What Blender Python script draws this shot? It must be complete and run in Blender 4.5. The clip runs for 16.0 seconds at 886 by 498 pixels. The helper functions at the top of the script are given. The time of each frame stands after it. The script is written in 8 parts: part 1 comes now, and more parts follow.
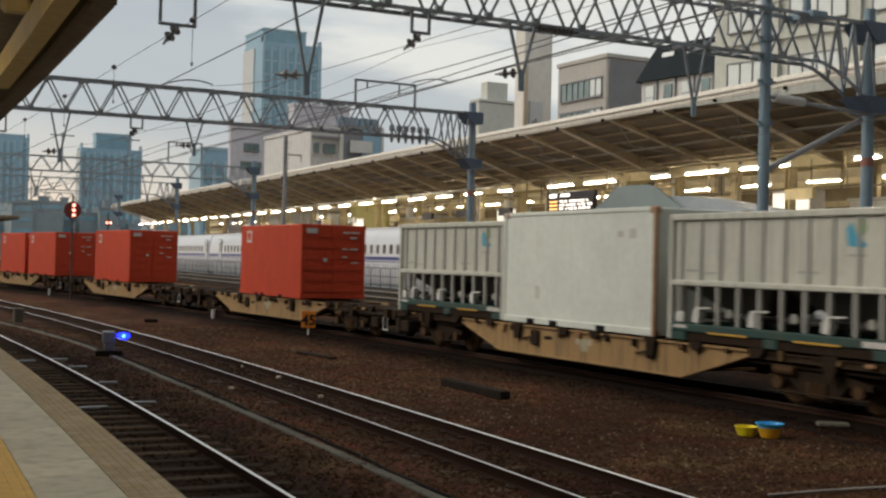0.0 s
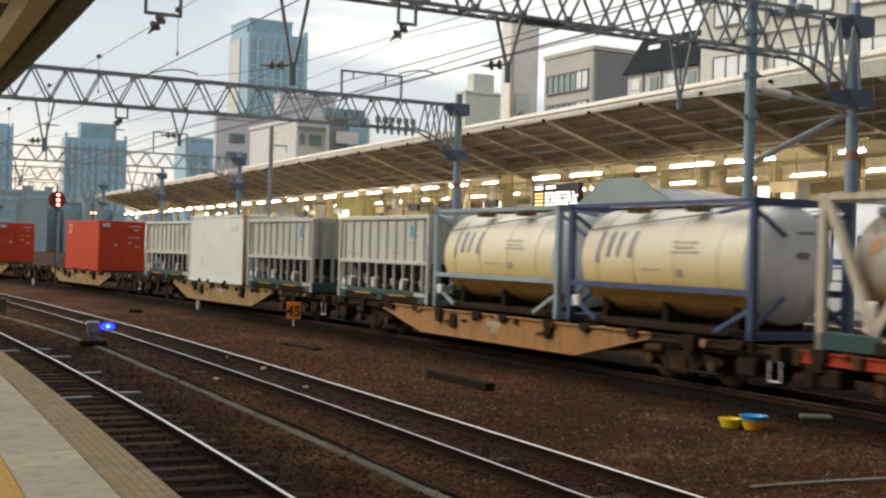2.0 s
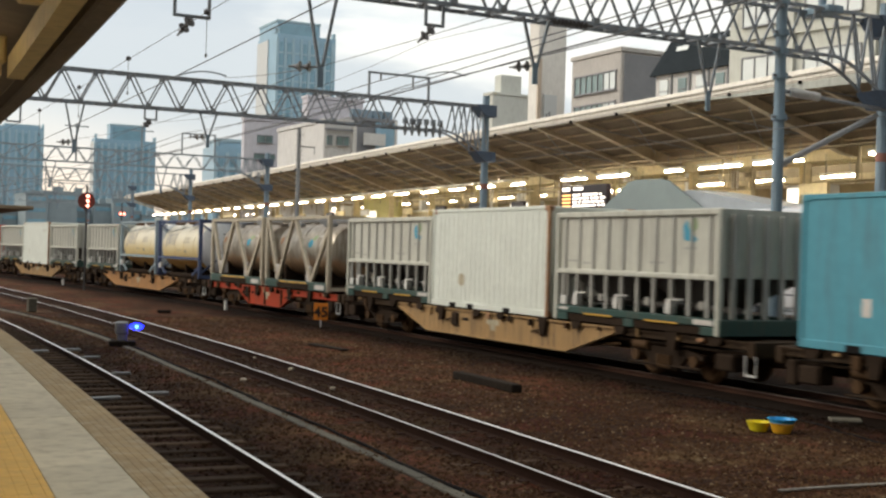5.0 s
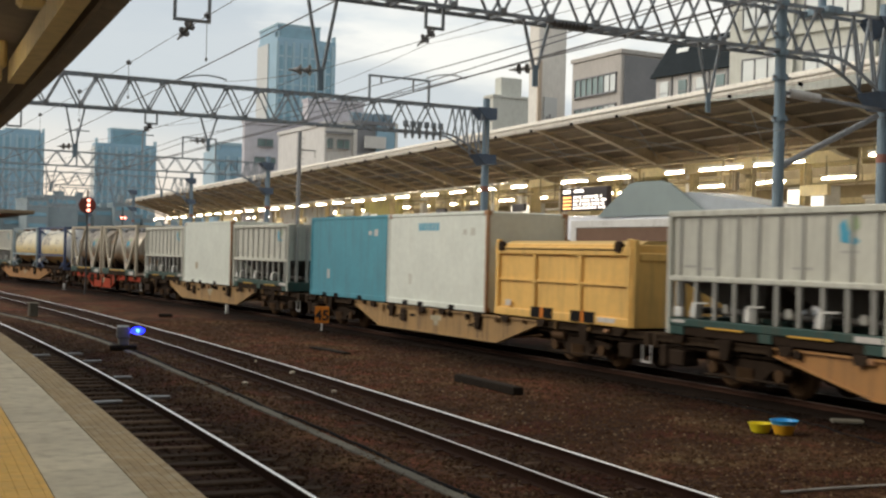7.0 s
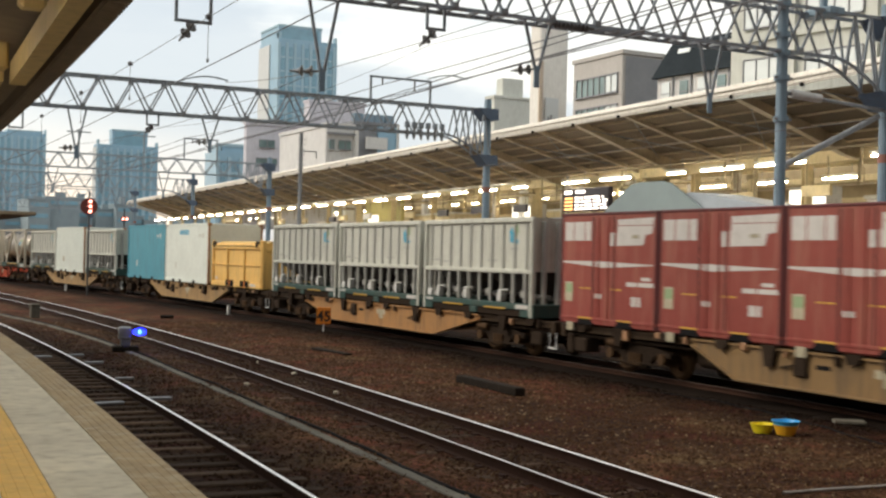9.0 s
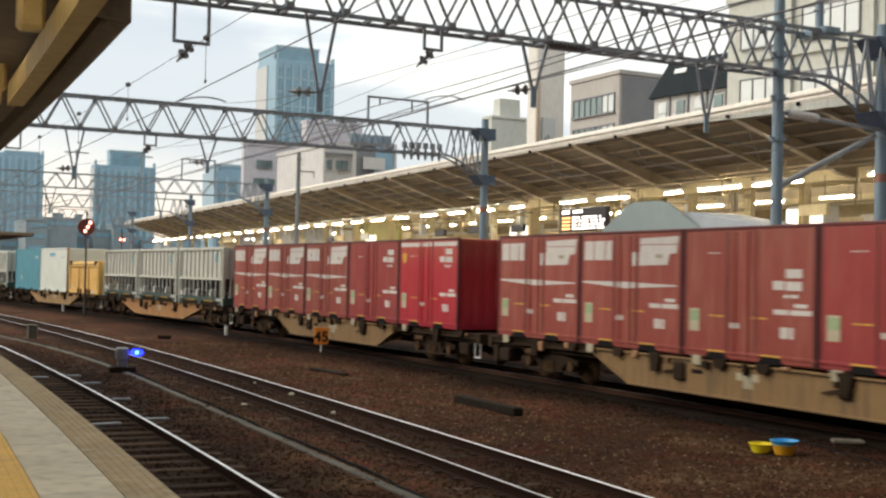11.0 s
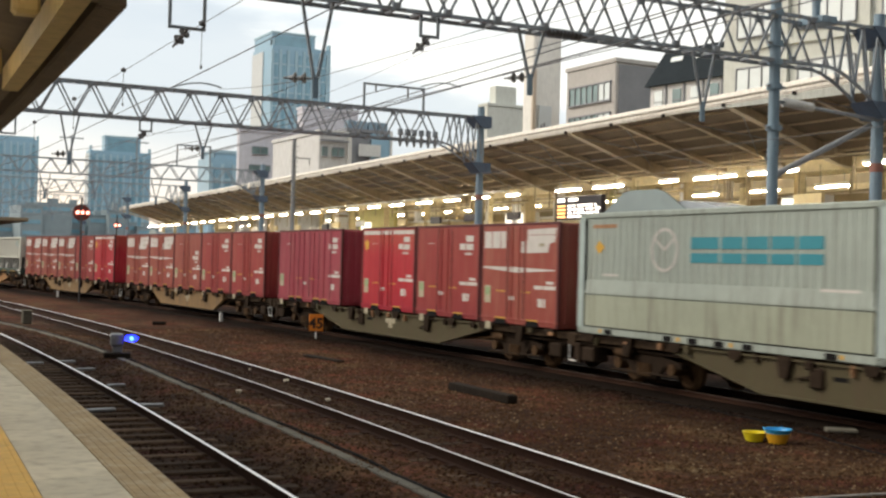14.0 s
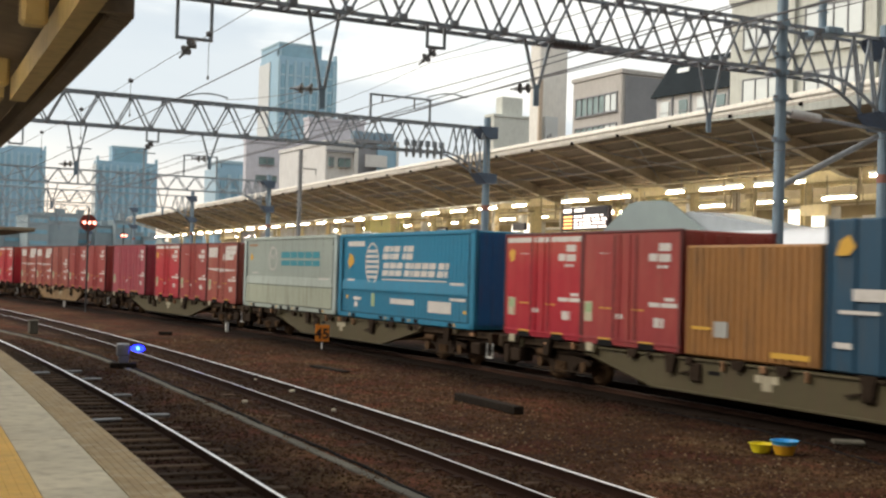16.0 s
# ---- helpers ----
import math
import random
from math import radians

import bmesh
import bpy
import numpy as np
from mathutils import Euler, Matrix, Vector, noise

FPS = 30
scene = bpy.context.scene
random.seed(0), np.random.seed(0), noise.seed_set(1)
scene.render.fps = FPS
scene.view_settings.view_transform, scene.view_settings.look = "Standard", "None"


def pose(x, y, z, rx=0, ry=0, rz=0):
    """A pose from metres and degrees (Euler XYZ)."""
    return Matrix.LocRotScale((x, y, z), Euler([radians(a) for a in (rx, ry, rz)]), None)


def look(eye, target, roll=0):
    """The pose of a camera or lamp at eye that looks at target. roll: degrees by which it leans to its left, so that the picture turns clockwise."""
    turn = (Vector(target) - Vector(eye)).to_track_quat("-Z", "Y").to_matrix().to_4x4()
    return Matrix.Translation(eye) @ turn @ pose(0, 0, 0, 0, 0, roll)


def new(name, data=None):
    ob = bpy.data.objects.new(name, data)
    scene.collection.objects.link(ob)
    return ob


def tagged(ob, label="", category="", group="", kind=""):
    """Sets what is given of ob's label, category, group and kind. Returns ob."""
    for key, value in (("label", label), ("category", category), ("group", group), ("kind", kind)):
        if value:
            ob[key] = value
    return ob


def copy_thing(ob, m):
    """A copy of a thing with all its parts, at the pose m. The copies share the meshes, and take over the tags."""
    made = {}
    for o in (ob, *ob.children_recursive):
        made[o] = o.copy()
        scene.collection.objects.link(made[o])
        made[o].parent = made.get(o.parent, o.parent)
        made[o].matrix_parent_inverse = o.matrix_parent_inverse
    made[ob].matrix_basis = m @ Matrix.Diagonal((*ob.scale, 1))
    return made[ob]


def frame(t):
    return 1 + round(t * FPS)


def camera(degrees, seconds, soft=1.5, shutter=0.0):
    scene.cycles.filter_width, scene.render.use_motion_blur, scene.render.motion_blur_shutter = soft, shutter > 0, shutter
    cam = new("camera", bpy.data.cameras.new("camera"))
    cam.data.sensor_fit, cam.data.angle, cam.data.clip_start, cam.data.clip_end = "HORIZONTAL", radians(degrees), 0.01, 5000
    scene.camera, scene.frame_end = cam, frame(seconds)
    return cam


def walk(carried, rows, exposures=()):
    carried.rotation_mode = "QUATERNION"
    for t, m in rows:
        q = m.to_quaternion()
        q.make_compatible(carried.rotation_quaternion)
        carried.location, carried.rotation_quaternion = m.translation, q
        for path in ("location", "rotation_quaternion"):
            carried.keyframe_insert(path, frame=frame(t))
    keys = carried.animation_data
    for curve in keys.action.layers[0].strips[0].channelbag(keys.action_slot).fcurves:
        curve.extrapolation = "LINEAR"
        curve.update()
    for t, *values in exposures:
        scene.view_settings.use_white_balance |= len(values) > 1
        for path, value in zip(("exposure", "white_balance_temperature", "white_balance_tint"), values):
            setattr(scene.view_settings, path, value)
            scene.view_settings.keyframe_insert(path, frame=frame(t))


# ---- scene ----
EYE = (0.0, 0.0, 2.449)
# seconds, pitch, roll, yaw of the hand-held camera
TURNS = [
    (0, 0.523, -1.323, -27.937),
    (0.5, 0.624, -1.244, -28.155),
    (1, 0.334, -1.259, -28.443),
    (1.5, 0.070, -1.490, -28.658),
    (2, 0.143, -1.568, -28.614),
    (2.5, 0.302, -1.393, -28.288),
    (3, 0.169, -1.776, -27.909),
    (3.5, 0.112, -1.911, -27.736),
    (4, 0.167, -1.740, -27.378),
    (6.5, 0.181, -1.589, -27.363),
    (7, 0.304, -1.459, -27.304),
    (7.5, 0.338, -1.394, -27.219),
    (8, 0.300, -1.382, -27.205),
    (10.5, 0.900, -1.343, -27.325),
    (11, 1.279, -1.284, -27.341),
    (11.5, 1.122, -1.012, -27.464),
    (12, 0.945, -1.281, -27.518),
    (12.5, 0.872, -1.566, -27.610),
    (13, 0.908, -1.613, -27.457),
    (13.5, 0.745, -1.779, -27.689),
    (14, 0.695, -1.569, -27.568),
    (14.5, 0.954, -1.413, -27.448),
    (15, 0.988, -1.610, -27.475),
    (15.5, 1.063, -1.624, -27.316),
    (16, 1.183, -1.653, -27.280)]
cam = camera(39.88, 16.0, soft=2.4, shutter=0.36)
walk(cam, [(t, pose(*EYE, 90 + p, r, y)) for t, p, r, y in TURNS],
     exposures=[(0, -0.1, 7150, 10), (0.5, 0.46, 7150, 10), (1, 0.4, 7150, 10), (2, 0.4, 7150, 10), (3, 0.43, 7150, 10), (3.5, 0.6, 7150, 10), (4, 0.6, 7150, 10), (6.5, 0.08, 7150, 10), (7, 0.24, 7150, 10), (7.5, 0.25, 7150, 10), (8, 0.42, 7150, 10), (10.5, 0.58, 7150, 10), (11.5, 0.51, 7150, 10), (12, 0.62, 7150, 10), (12.5, 0.6, 7150, 10), (14.5, 0.58, 7150, 10), (16, 0.55, 7150, 10)])

# ---- sky and light ----
world = bpy.data.worlds.new("dusk_sky")
scene.world = world
world.use_nodes = True
wn, wl = world.node_tree.nodes, world.node_tree.links
wn.clear()
w_out = wn.new("ShaderNodeOutputWorld")
w_bg = wn.new("ShaderNodeBackground")
w_sky = wn.new("ShaderNodeTexSky")
w_sky.sky_type = "NISHITA"
w_sky.sun_disc = False
w_sky.sun_elevation = radians(38)
w_sky.sun_rotation = radians(-66)
w_sky.air_density, w_sky.dust_density = 1.0, 1.6
w_co = wn.new("ShaderNodeTexCoord")
w_map = wn.new("ShaderNodeMapping")
w_map.inputs["Scale"].default_value = (2.2, 2.2, 9.0)
w_no = wn.new("ShaderNodeTexNoise")
w_no.inputs["Scale"].default_value = 1.5
w_no.inputs["Detail"].default_value = 7.0
w_no.inputs["Roughness"].default_value = 0.55
w_ra = wn.new("ShaderNodeValToRGB")
w_ra.color_ramp.elements[0].position, w_ra.color_ramp.elements[1].position = 0.30, 0.50
w_ra.color_ramp.elements[0].color = (4.3, 5.4, 6.5, 1)
w_ra.color_ramp.elements[1].color = (8.5, 8.8, 8.85, 1)
w_low = wn.new("ShaderNodeSeparateXYZ")
w_lr = wn.new("ShaderNodeMapRange")
w_lr.inputs["From Min"].default_value, w_lr.inputs["From Max"].default_value = 0.040, 0.125
w_warm = wn.new("ShaderNodeMix")
w_warm.data_type = "RGBA"
w_warm.inputs["A"].default_value = (9.3, 8.1, 7.1, 1)
w_mix = wn.new("ShaderNodeMix")
w_mix.data_type = "RGBA"
w_mix.inputs["Factor"].default_value = 0.82
wl.new(w_co.outputs["Generated"], w_map.inputs["Vector"])
wl.new(w_map.outputs["Vector"], w_no.inputs["Vector"])
wl.new(w_no.outputs["Fac"], w_ra.inputs["Fac"])
wl.new(w_co.outputs["Generated"], w_low.inputs["Vector"])
wl.new(w_low.outputs["Z"], w_lr.inputs["Value"])
wl.new(w_lr.outputs["Result"], w_warm.inputs["Factor"])
wl.new(w_ra.outputs["Color"], w_warm.inputs["B"])
wl.new(w_sky.outputs["Color"], w_mix.inputs["A"])
# a blue-grey bank of cloud lies between the bright low sky and the white cloud overhead
w_bank = wn.new("ShaderNodeMath")
w_bank.operation = "MULTIPLY_ADD"
w_bank.inputs[1].default_value = 0.11
w_br = wn.new("ShaderNodeValToRGB")
wb = w_br.color_ramp.elements
wb[0].position, wb[1].position = 0.075, 0.50
wb[0].color, wb[1].color = (0, 0, 0, 1), (0.25, 0.25, 0.25, 1)
wb.new(0.155).color = (0.9, 0.9, 0.9, 1)
wb.new(0.115).color = (0.45, 0.45, 0.45, 1)
wb.new(0.240).color = (0.85, 0.85, 0.85, 1)
wb.new(0.258).color = (0.0, 0.0, 0.0, 1)
w_blue = wn.new("ShaderNodeMix")
w_blue.data_type = "RGBA"
w_blue.inputs["B"].default_value = (4.7, 5.4, 6.2, 1)
wl.new(w_no.outputs["Fac"], w_bank.inputs[0])
w_side = wn.new("ShaderNodeMath")
w_side.operation = "MULTIPLY_ADD"
w_side.inputs[1].default_value = 0.20
w_lift = wn.new("ShaderNodeMath")
w_lift.inputs[1].default_value = -0.052
wl.new(w_low.outputs["X"], w_side.inputs[0])
wl.new(w_low.outputs["Z"], w_side.inputs[2])
wl.new(w_side.outputs[0], w_lift.inputs[0])
wl.new(w_lift.outputs[0], w_bank.inputs[2])
wl.new(w_bank.outputs[0], w_br.inputs["Fac"])
wl.new(w_br.outputs["Color"], w_blue.inputs["Factor"])
wl.new(w_warm.outputs["Result"], w_blue.inputs["A"])
wl.new(w_blue.outputs["Result"], w_mix.inputs["B"])
wl.new(w_mix.outputs["Result"], w_bg.inputs["Color"])
w_bg.inputs["Strength"].default_value = 0.109
wl.new(w_bg.outputs["Background"], w_out.inputs["Surface"])

sun = new("sun", bpy.data.lights.new("sun", "SUN"))
sun.data.energy, sun.data.angle, sun.data.color = 1.28, radians(35), (1.0, 0.93, 0.85)
sun.matrix_world = look((-40, 18, 34), (0, 0, 0))


# ---- materials ----
def mat(name, color, rough=0.6, metal=0.0, var=0.18, grain=14.0, big=0.7, bump=0.15, streak=0.0, dirt=(0.1, 0.07, 0.045), dirty=0.0, emit=None, power=0.0, vary=0.0, spec=0.5):
    m = bpy.data.materials.new(name)
    m.use_nodes = True
    n, l = m.node_tree.nodes, m.node_tree.links
    b = n["Principled BSDF"]
    b.inputs["Roughness"].default_value, b.inputs["Metallic"].default_value = rough, metal
    b.inputs["Specular IOR Level"].default_value = spec
    co = n.new("ShaderNodeTexCoord")
    n1 = n.new("ShaderNodeTexNoise")
    n1.inputs["Scale"].default_value, n1.inputs["Detail"].default_value = grain, 5
    n2 = n.new("ShaderNodeTexNoise")
    n2.inputs["Scale"].default_value, n2.inputs["Detail"].default_value = big, 4
    l.new(co.outputs["Object"], n1.inputs["Vector"])
    l.new(co.outputs["Object"], n2.inputs["Vector"])
    add = n.new("ShaderNodeMath")
    add.operation = "MULTIPLY_ADD"
    add.inputs[1].default_value = 0.5
    half = n.new("ShaderNodeMath")
    half.operation = "MULTIPLY"
    half.inputs[1].default_value = 0.5
    l.new(n1.outputs["Fac"], half.inputs[0])
    l.new(n2.outputs["Fac"], add.inputs[0])
    l.new(half.outputs[0], add.inputs[2])
    mr = n.new("ShaderNodeMapRange")
    mr.inputs["From Min"].default_value, mr.inputs["From Max"].default_value = 0.3, 0.7
    mr.inputs["To Min"].default_value, mr.inputs["To Max"].default_value = 1 - var, 1 + var
    l.new(add.outputs[0], mr.inputs["Value"])
    value = mr.outputs["Result"]
    if vary:
        oi = n.new("ShaderNodeObjectInfo")
        vr = n.new("ShaderNodeMapRange")
        vr.inputs["To Min"].default_value, vr.inputs["To Max"].default_value = 1 - vary, 1 + vary
        l.new(oi.outputs["Random"], vr.inputs["Value"])
        mu = n.new("ShaderNodeMath")
        mu.operation = "MULTIPLY"
        l.new(value, mu.inputs[0])
        l.new(vr.outputs["Result"], mu.inputs[1])
        value = mu.outputs[0]
    mul = n.new("ShaderNodeVectorMath")
    mul.operation = "SCALE"
    mul.inputs[0].default_value = color
    l.new(value, mul.inputs["Scale"])
    out = mul.outputs["Vector"]
    if dirty:
        mp = n.new("ShaderNodeMapping")
        mp.inputs["Scale"].default_value = (3.5, 3.5, 0.35 if streak else 2.0)
        n3 = n.new("ShaderNodeTexNoise")
        n3.inputs["Scale"].default_value, n3.inputs["Detail"].default_value = 2.2, 8
        l.new(co.outputs["Object"], mp.inputs["Vector"])
        l.new(mp.outputs["Vector"], n3.inputs["Vector"])
        dr = n.new("ShaderNodeMapRange")
        dr.inputs["From Min"].default_value, dr.inputs["From Max"].default_value = 0.48, 0.75
        dr.inputs["To Max"].default_value = dirty
        l.new(n3.outputs["Fac"], dr.inputs["Value"])
        mx = n.new("ShaderNodeMix")
        mx.data_type = "RGBA"
        mx.inputs["B"].default_value = (*dirt, 1)
        l.new(dr.outputs["Result"], mx.inputs["Factor"])
        l.new(out, mx.inputs["A"])
        out = mx.outputs["Result"]
    l.new(out, b.inputs["Base Color"])
    if bump:
        bu = n.new("ShaderNodeBump")
        bu.inputs["Strength"].default_value, bu.inputs["Distance"].default_value = bump, 0.01
        l.new(n1.outputs["Fac"], bu.inputs["Height"])
        l.new(bu.outputs["Normal"], b.inputs["Normal"])
    if emit:
        b.inputs["Emission Color"].default_value = (*emit, 1)
        b.inputs["Emission Strength"].default_value = power
    return m


def ballast_material():
    m = mat("ballast", (0.06, 0.038, 0.026), 0.95, var=0.5, grain=30, big=0.25, bump=0.6, spec=0.08)
    n, l = m.node_tree.nodes, m.node_tree.links
    b = n["Principled BSDF"]
    co = n.new("ShaderNodeTexCoord")
    vo = n.new("ShaderNodeTexVoronoi")
    vo.inputs["Scale"].default_value = 17
    l.new(co.outputs["Object"], vo.inputs["Vector"])
    ra = n.new("ShaderNodeValToRGB")
    e = ra.color_ramp.elements
    e[0].color, e[1].color = (0.030, 0.0135, 0.0078, 1), (0.158, 0.090, 0.049, 1)
    e.new(0.35).color = (0.050, 0.0228, 0.0120, 1)
    e.new(0.7).color = (0.085, 0.040, 0.020, 1)
    bw = n.new("ShaderNodeRGBToBW")
    l.new(vo.outputs["Color"], bw.inputs["Color"])
    l.new(bw.outputs["Val"], ra.inputs["Fac"])
    big = n.new("ShaderNodeTexNoise")
    big.inputs["Scale"].default_value, big.inputs["Detail"].default_value = 0.22, 5
    l.new(co.outputs["Object"], big.inputs["Vector"])
    mr = n.new("ShaderNodeMapRange")
    mr.inputs["From Min"].default_value, mr.inputs["From Max"].default_value = 0.35, 0.65
    mr.inputs["To Min"].default_value, mr.inputs["To Max"].default_value = 0.5, 1.12
    l.new(big.outputs["Fac"], mr.inputs["Value"])
    sc = n.new("ShaderNodeVectorMath")
    sc.operation = "SCALE"
    l.new(ra.outputs["Color"], sc.inputs[0])
    l.new(mr.outputs["Result"], sc.inputs["Scale"])
    patch = n.new("ShaderNodeTexNoise")
    patch.inputs["Scale"].default_value, patch.inputs["Detail"].default_value = 0.8, 6
    l.new(co.outputs["Object"], patch.inputs["Vector"])
    pr = n.new("ShaderNodeMapRange")
    pr.inputs["From Min"].default_value, pr.inputs["From Max"].default_value = 0.46, 0.62
    l.new(patch.outputs["Fac"], pr.inputs["Value"])
    red = n.new("ShaderNodeMix")
    red.data_type, red.blend_type = "RGBA", "MULTIPLY"
    red.inputs["B"].default_value = (1.38, 0.86, 0.85, 1)
    l.new(pr.outputs["Result"], red.inputs["Factor"])
    l.new(sc.outputs["Vector"], red.inputs["A"])
    # dry ochre patches of dust and withered weeds
    dust = n.new("ShaderNodeTexNoise")
    dust.inputs["Scale"].default_value, dust.inputs["Detail"].default_value, dust.inputs["Roughness"].default_value = 0.45, 9, 0.7
    l.new(co.outputs["Object"], dust.inputs["Vector"])
    dr = n.new("ShaderNodeMapRange")
    dr.inputs["From Min"].default_value, dr.inputs["From Max"].default_value, dr.inputs["To Max"].default_value = 0.52, 0.68, 0.75
    l.new(dust.outputs["Fac"], dr.inputs["Value"])
    dry = n.new("ShaderNodeMix")
    dry.data_type = "RGBA"
    dry.inputs["B"].default_value = (0.122, 0.080, 0.035, 1)
    l.new(dr.outputs["Result"], dry.inputs["Factor"])
    l.new(red.outputs["Result"], dry.inputs["A"])
    l.new(dry.outputs["Result"], b.inputs["Base Color"])
    bu = n.new("ShaderNodeBump")
    bu.inputs["Strength"].default_value, bu.inputs["Distance"].default_value = 0.9, 0.03
    bu.invert = True
    l.new(vo.outputs["Distance"], bu.inputs["Height"])
    l.new(bu.outputs["Normal"], b.inputs["Normal"])
    return m


def add_grime_shade(m, noise_scale=1.3):
    """Brake dust, oil and painted-in shade along each track's middle, with an uneven edge."""
    n, l = m.node_tree.nodes, m.node_tree.links
    b = n["Principled BSDF"]
    src = b.inputs["Base Color"].links[0].from_socket
    co = n.new("ShaderNodeTexCoord")
    xyz = n.new("ShaderNodeSeparateXYZ")
    l.new(co.outputs["Object"], xyz.inputs["Vector"])
    no = n.new("ShaderNodeTexNoise")
    no.inputs["Scale"].default_value, no.inputs["Detail"].default_value = noise_scale, 6
    l.new(co.outputs["Object"], no.inputs["Vector"])

    def calc(op, a, b2=None, c=None):
        k = n.new("ShaderNodeMath")
        k.operation = op
        for i, s in enumerate((a, b2, c)):
            if isinstance(s, (int, float)):
                k.inputs[i].default_value = s
            elif s is not None:
                l.new(s, k.inputs[i])
        return k.outputs[0]
    value = None
    for x0, half_c, y0, reach, keep in ((4.674, 0.0011, 37.0, 2.4, 0.40), (8.814, 0.00105, 40.0, 1.5, 0.5), (16.671, 0.00095, 30.0, 4.2, 0.15)):
        dy = calc("SUBTRACT", xyz.outputs["Y"], y0)
        line = calc("MULTIPLY_ADD", calc("MULTIPLY", dy, dy), -half_c, x0)
        d = calc("ABSOLUTE", calc("SUBTRACT", xyz.outputs["X"], line))
        d = calc("ADD", d, calc("MULTIPLY_ADD", no.outputs["Fac"], 2.0, -1.0))
        mr = n.new("ShaderNodeMapRange")
        mr.interpolation_type = "SMOOTHSTEP"
        mr.inputs["From Min"].default_value, mr.inputs["From Max"].default_value = reach * 0.35, reach
        mr.inputs["To Min"].default_value, mr.inputs["To Max"].default_value = keep, 1.0
        l.new(d, mr.inputs["Value"])
        value = mr.outputs["Result"] if value is None else calc("MULTIPLY", value, mr.outputs["Result"])
    sc = n.new("ShaderNodeVectorMath")
    sc.operation = "SCALE"
    l.new(src, sc.inputs[0])
    l.new(value, sc.inputs["Scale"])
    l.new(sc.outputs["Vector"], b.inputs["Base Color"])
    return m


def stone_material():
    m = bpy.data.materials.new("ballast_stone")
    m.use_nodes = True
    n, l = m.node_tree.nodes, m.node_tree.links
    b = n["Principled BSDF"]
    b.inputs["Roughness"].default_value = 0.95
    b.inputs["Specular IOR Level"].default_value = 0.08
    ge = n.new("ShaderNodeNewGeometry")
    ra = n.new("ShaderNodeValToRGB")
    e = ra.color_ramp.elements
    e[0].color, e[1].color = (0.046, 0.024, 0.014, 1), (0.20, 0.145, 0.09, 1)
    e.new(0.5).color = (0.066, 0.033, 0.017, 1)
    e.new(0.88).color = (0.105, 0.062, 0.032, 1)
    l.new(ge.outputs["Random Per Island"], ra.inputs["Fac"])
    l.new(ra.outputs["Color"], b.inputs["Base Color"])
    return m


def glass_material(name, tint, rough=0.08):
    return mat(name, tint, rough, 0.0, var=0.15, grain=0.4, big=0.06, bump=0.0, spec=1.0)


M = {}
M["ballast"] = add_grime_shade(ballast_material())
M["stone"] = add_grime_shade(stone_material())
# black of this ballast strip stands for the shade under the train
M["bed_shade"] = mat("shade_dark_ballast", (0.013, 0.0085, 0.006), 0.9, var=0.6, grain=30, big=0.6, bump=0.7, spec=0.05)
# near-white diffuse colour paints the sky glint on polished rail heads
M["rail_glint"] = mat("polished_rail_glint", (0.96, 0.96, 0.96), 0.35, 0.1, var=0.06, bump=0.02)
M["rail_worn"] = mat("worn_rail_steel", (0.16, 0.125, 0.10), 0.45, 0.3, var=0.3, bump=0.05)
M["rail"] = mat("rusty_rail", (0.030, 0.014, 0.009), 0.9, 0.0, spec=0.15, var=0.35, bump=0.3)
M["sleeper"] = mat("weathered_sleeper", (0.062, 0.040, 0.026), 0.95, var=0.7, bump=0.5, vary=0.55, spec=0.1)
M["concrete"] = mat("concrete", (0.30, 0.28, 0.25), 0.85, var=0.2, grain=22, bump=0.3, dirty=0.5)
M["slab"] = mat("platform_slab", (0.55, 0.505, 0.385), 0.75, var=0.16, grain=9, big=1.2, bump=0.15, dirty=0.55, dirt=(0.27, 0.22, 0.15), vary=0.08)
M["edge"] = mat("platform_edge", (0.33, 0.24, 0.125), 0.8, var=0.25, grain=12, big=1.6, bump=0.2, dirty=0.75, dirt=(0.44, 0.38, 0.27), vary=0.08)
M["tactile"] = mat("yellow_tactile", (0.70, 0.43, 0.09), 0.65, var=0.12, bump=0.15, dirty=0.3, dirt=(0.3, 0.2, 0.08), vary=0.06)
M["trough"] = mat("trough_lid", (0.108, 0.097, 0.073), 0.9, var=0.3, bump=0.3, vary=0.2)
M["timber"] = mat("old_timber", (0.022, 0.017, 0.013), 0.95, spec=0.1, var=0.4, bump=0.5)
M["steel_blue"] = mat("blue_grey_paint", (0.20, 0.29, 0.36), 0.5, 0.0, var=0.12, grain=9, bump=0.08, dirty=0.35, streak=1)
M["red_band"] = mat("faded_red_band", (0.30, 0.13, 0.10), 0.6, var=0.2, bump=0)
M["rail_rust"] = mat("rusty_freight_rail", (0.045, 0.020, 0.012), 0.85, 0.0, spec=0.2, var=0.3, bump=0.2)
M["steel_grey"] = mat("grey_galvanised", (0.27, 0.28, 0.29), 0.5, 0.4, var=0.18, bump=0.1, dirty=0.25)
M["lattice"] = mat("lattice_steel", (0.245, 0.28, 0.315), 0.55, 0.1, var=0.25, bump=0.1, dirty=0.75, dirt=(0.20, 0.165, 0.125), vary=0.16)
M["navy_steel"] = mat("dark_blue_steel", (0.085, 0.125, 0.185), 0.55, var=0.2, bump=0.1, dirty=0.3)
# paler than the near lattice: distance haze is mixed into the colour
M["lattice_hazed"] = mat("hazed_lattice_steel", (0.30, 0.35, 0.39), 0.6, 0.0, var=0.1, bump=0)
M["wire"] = mat("wire", (0.13, 0.13, 0.135), 0.5, 0.5, var=0.1, bump=0)
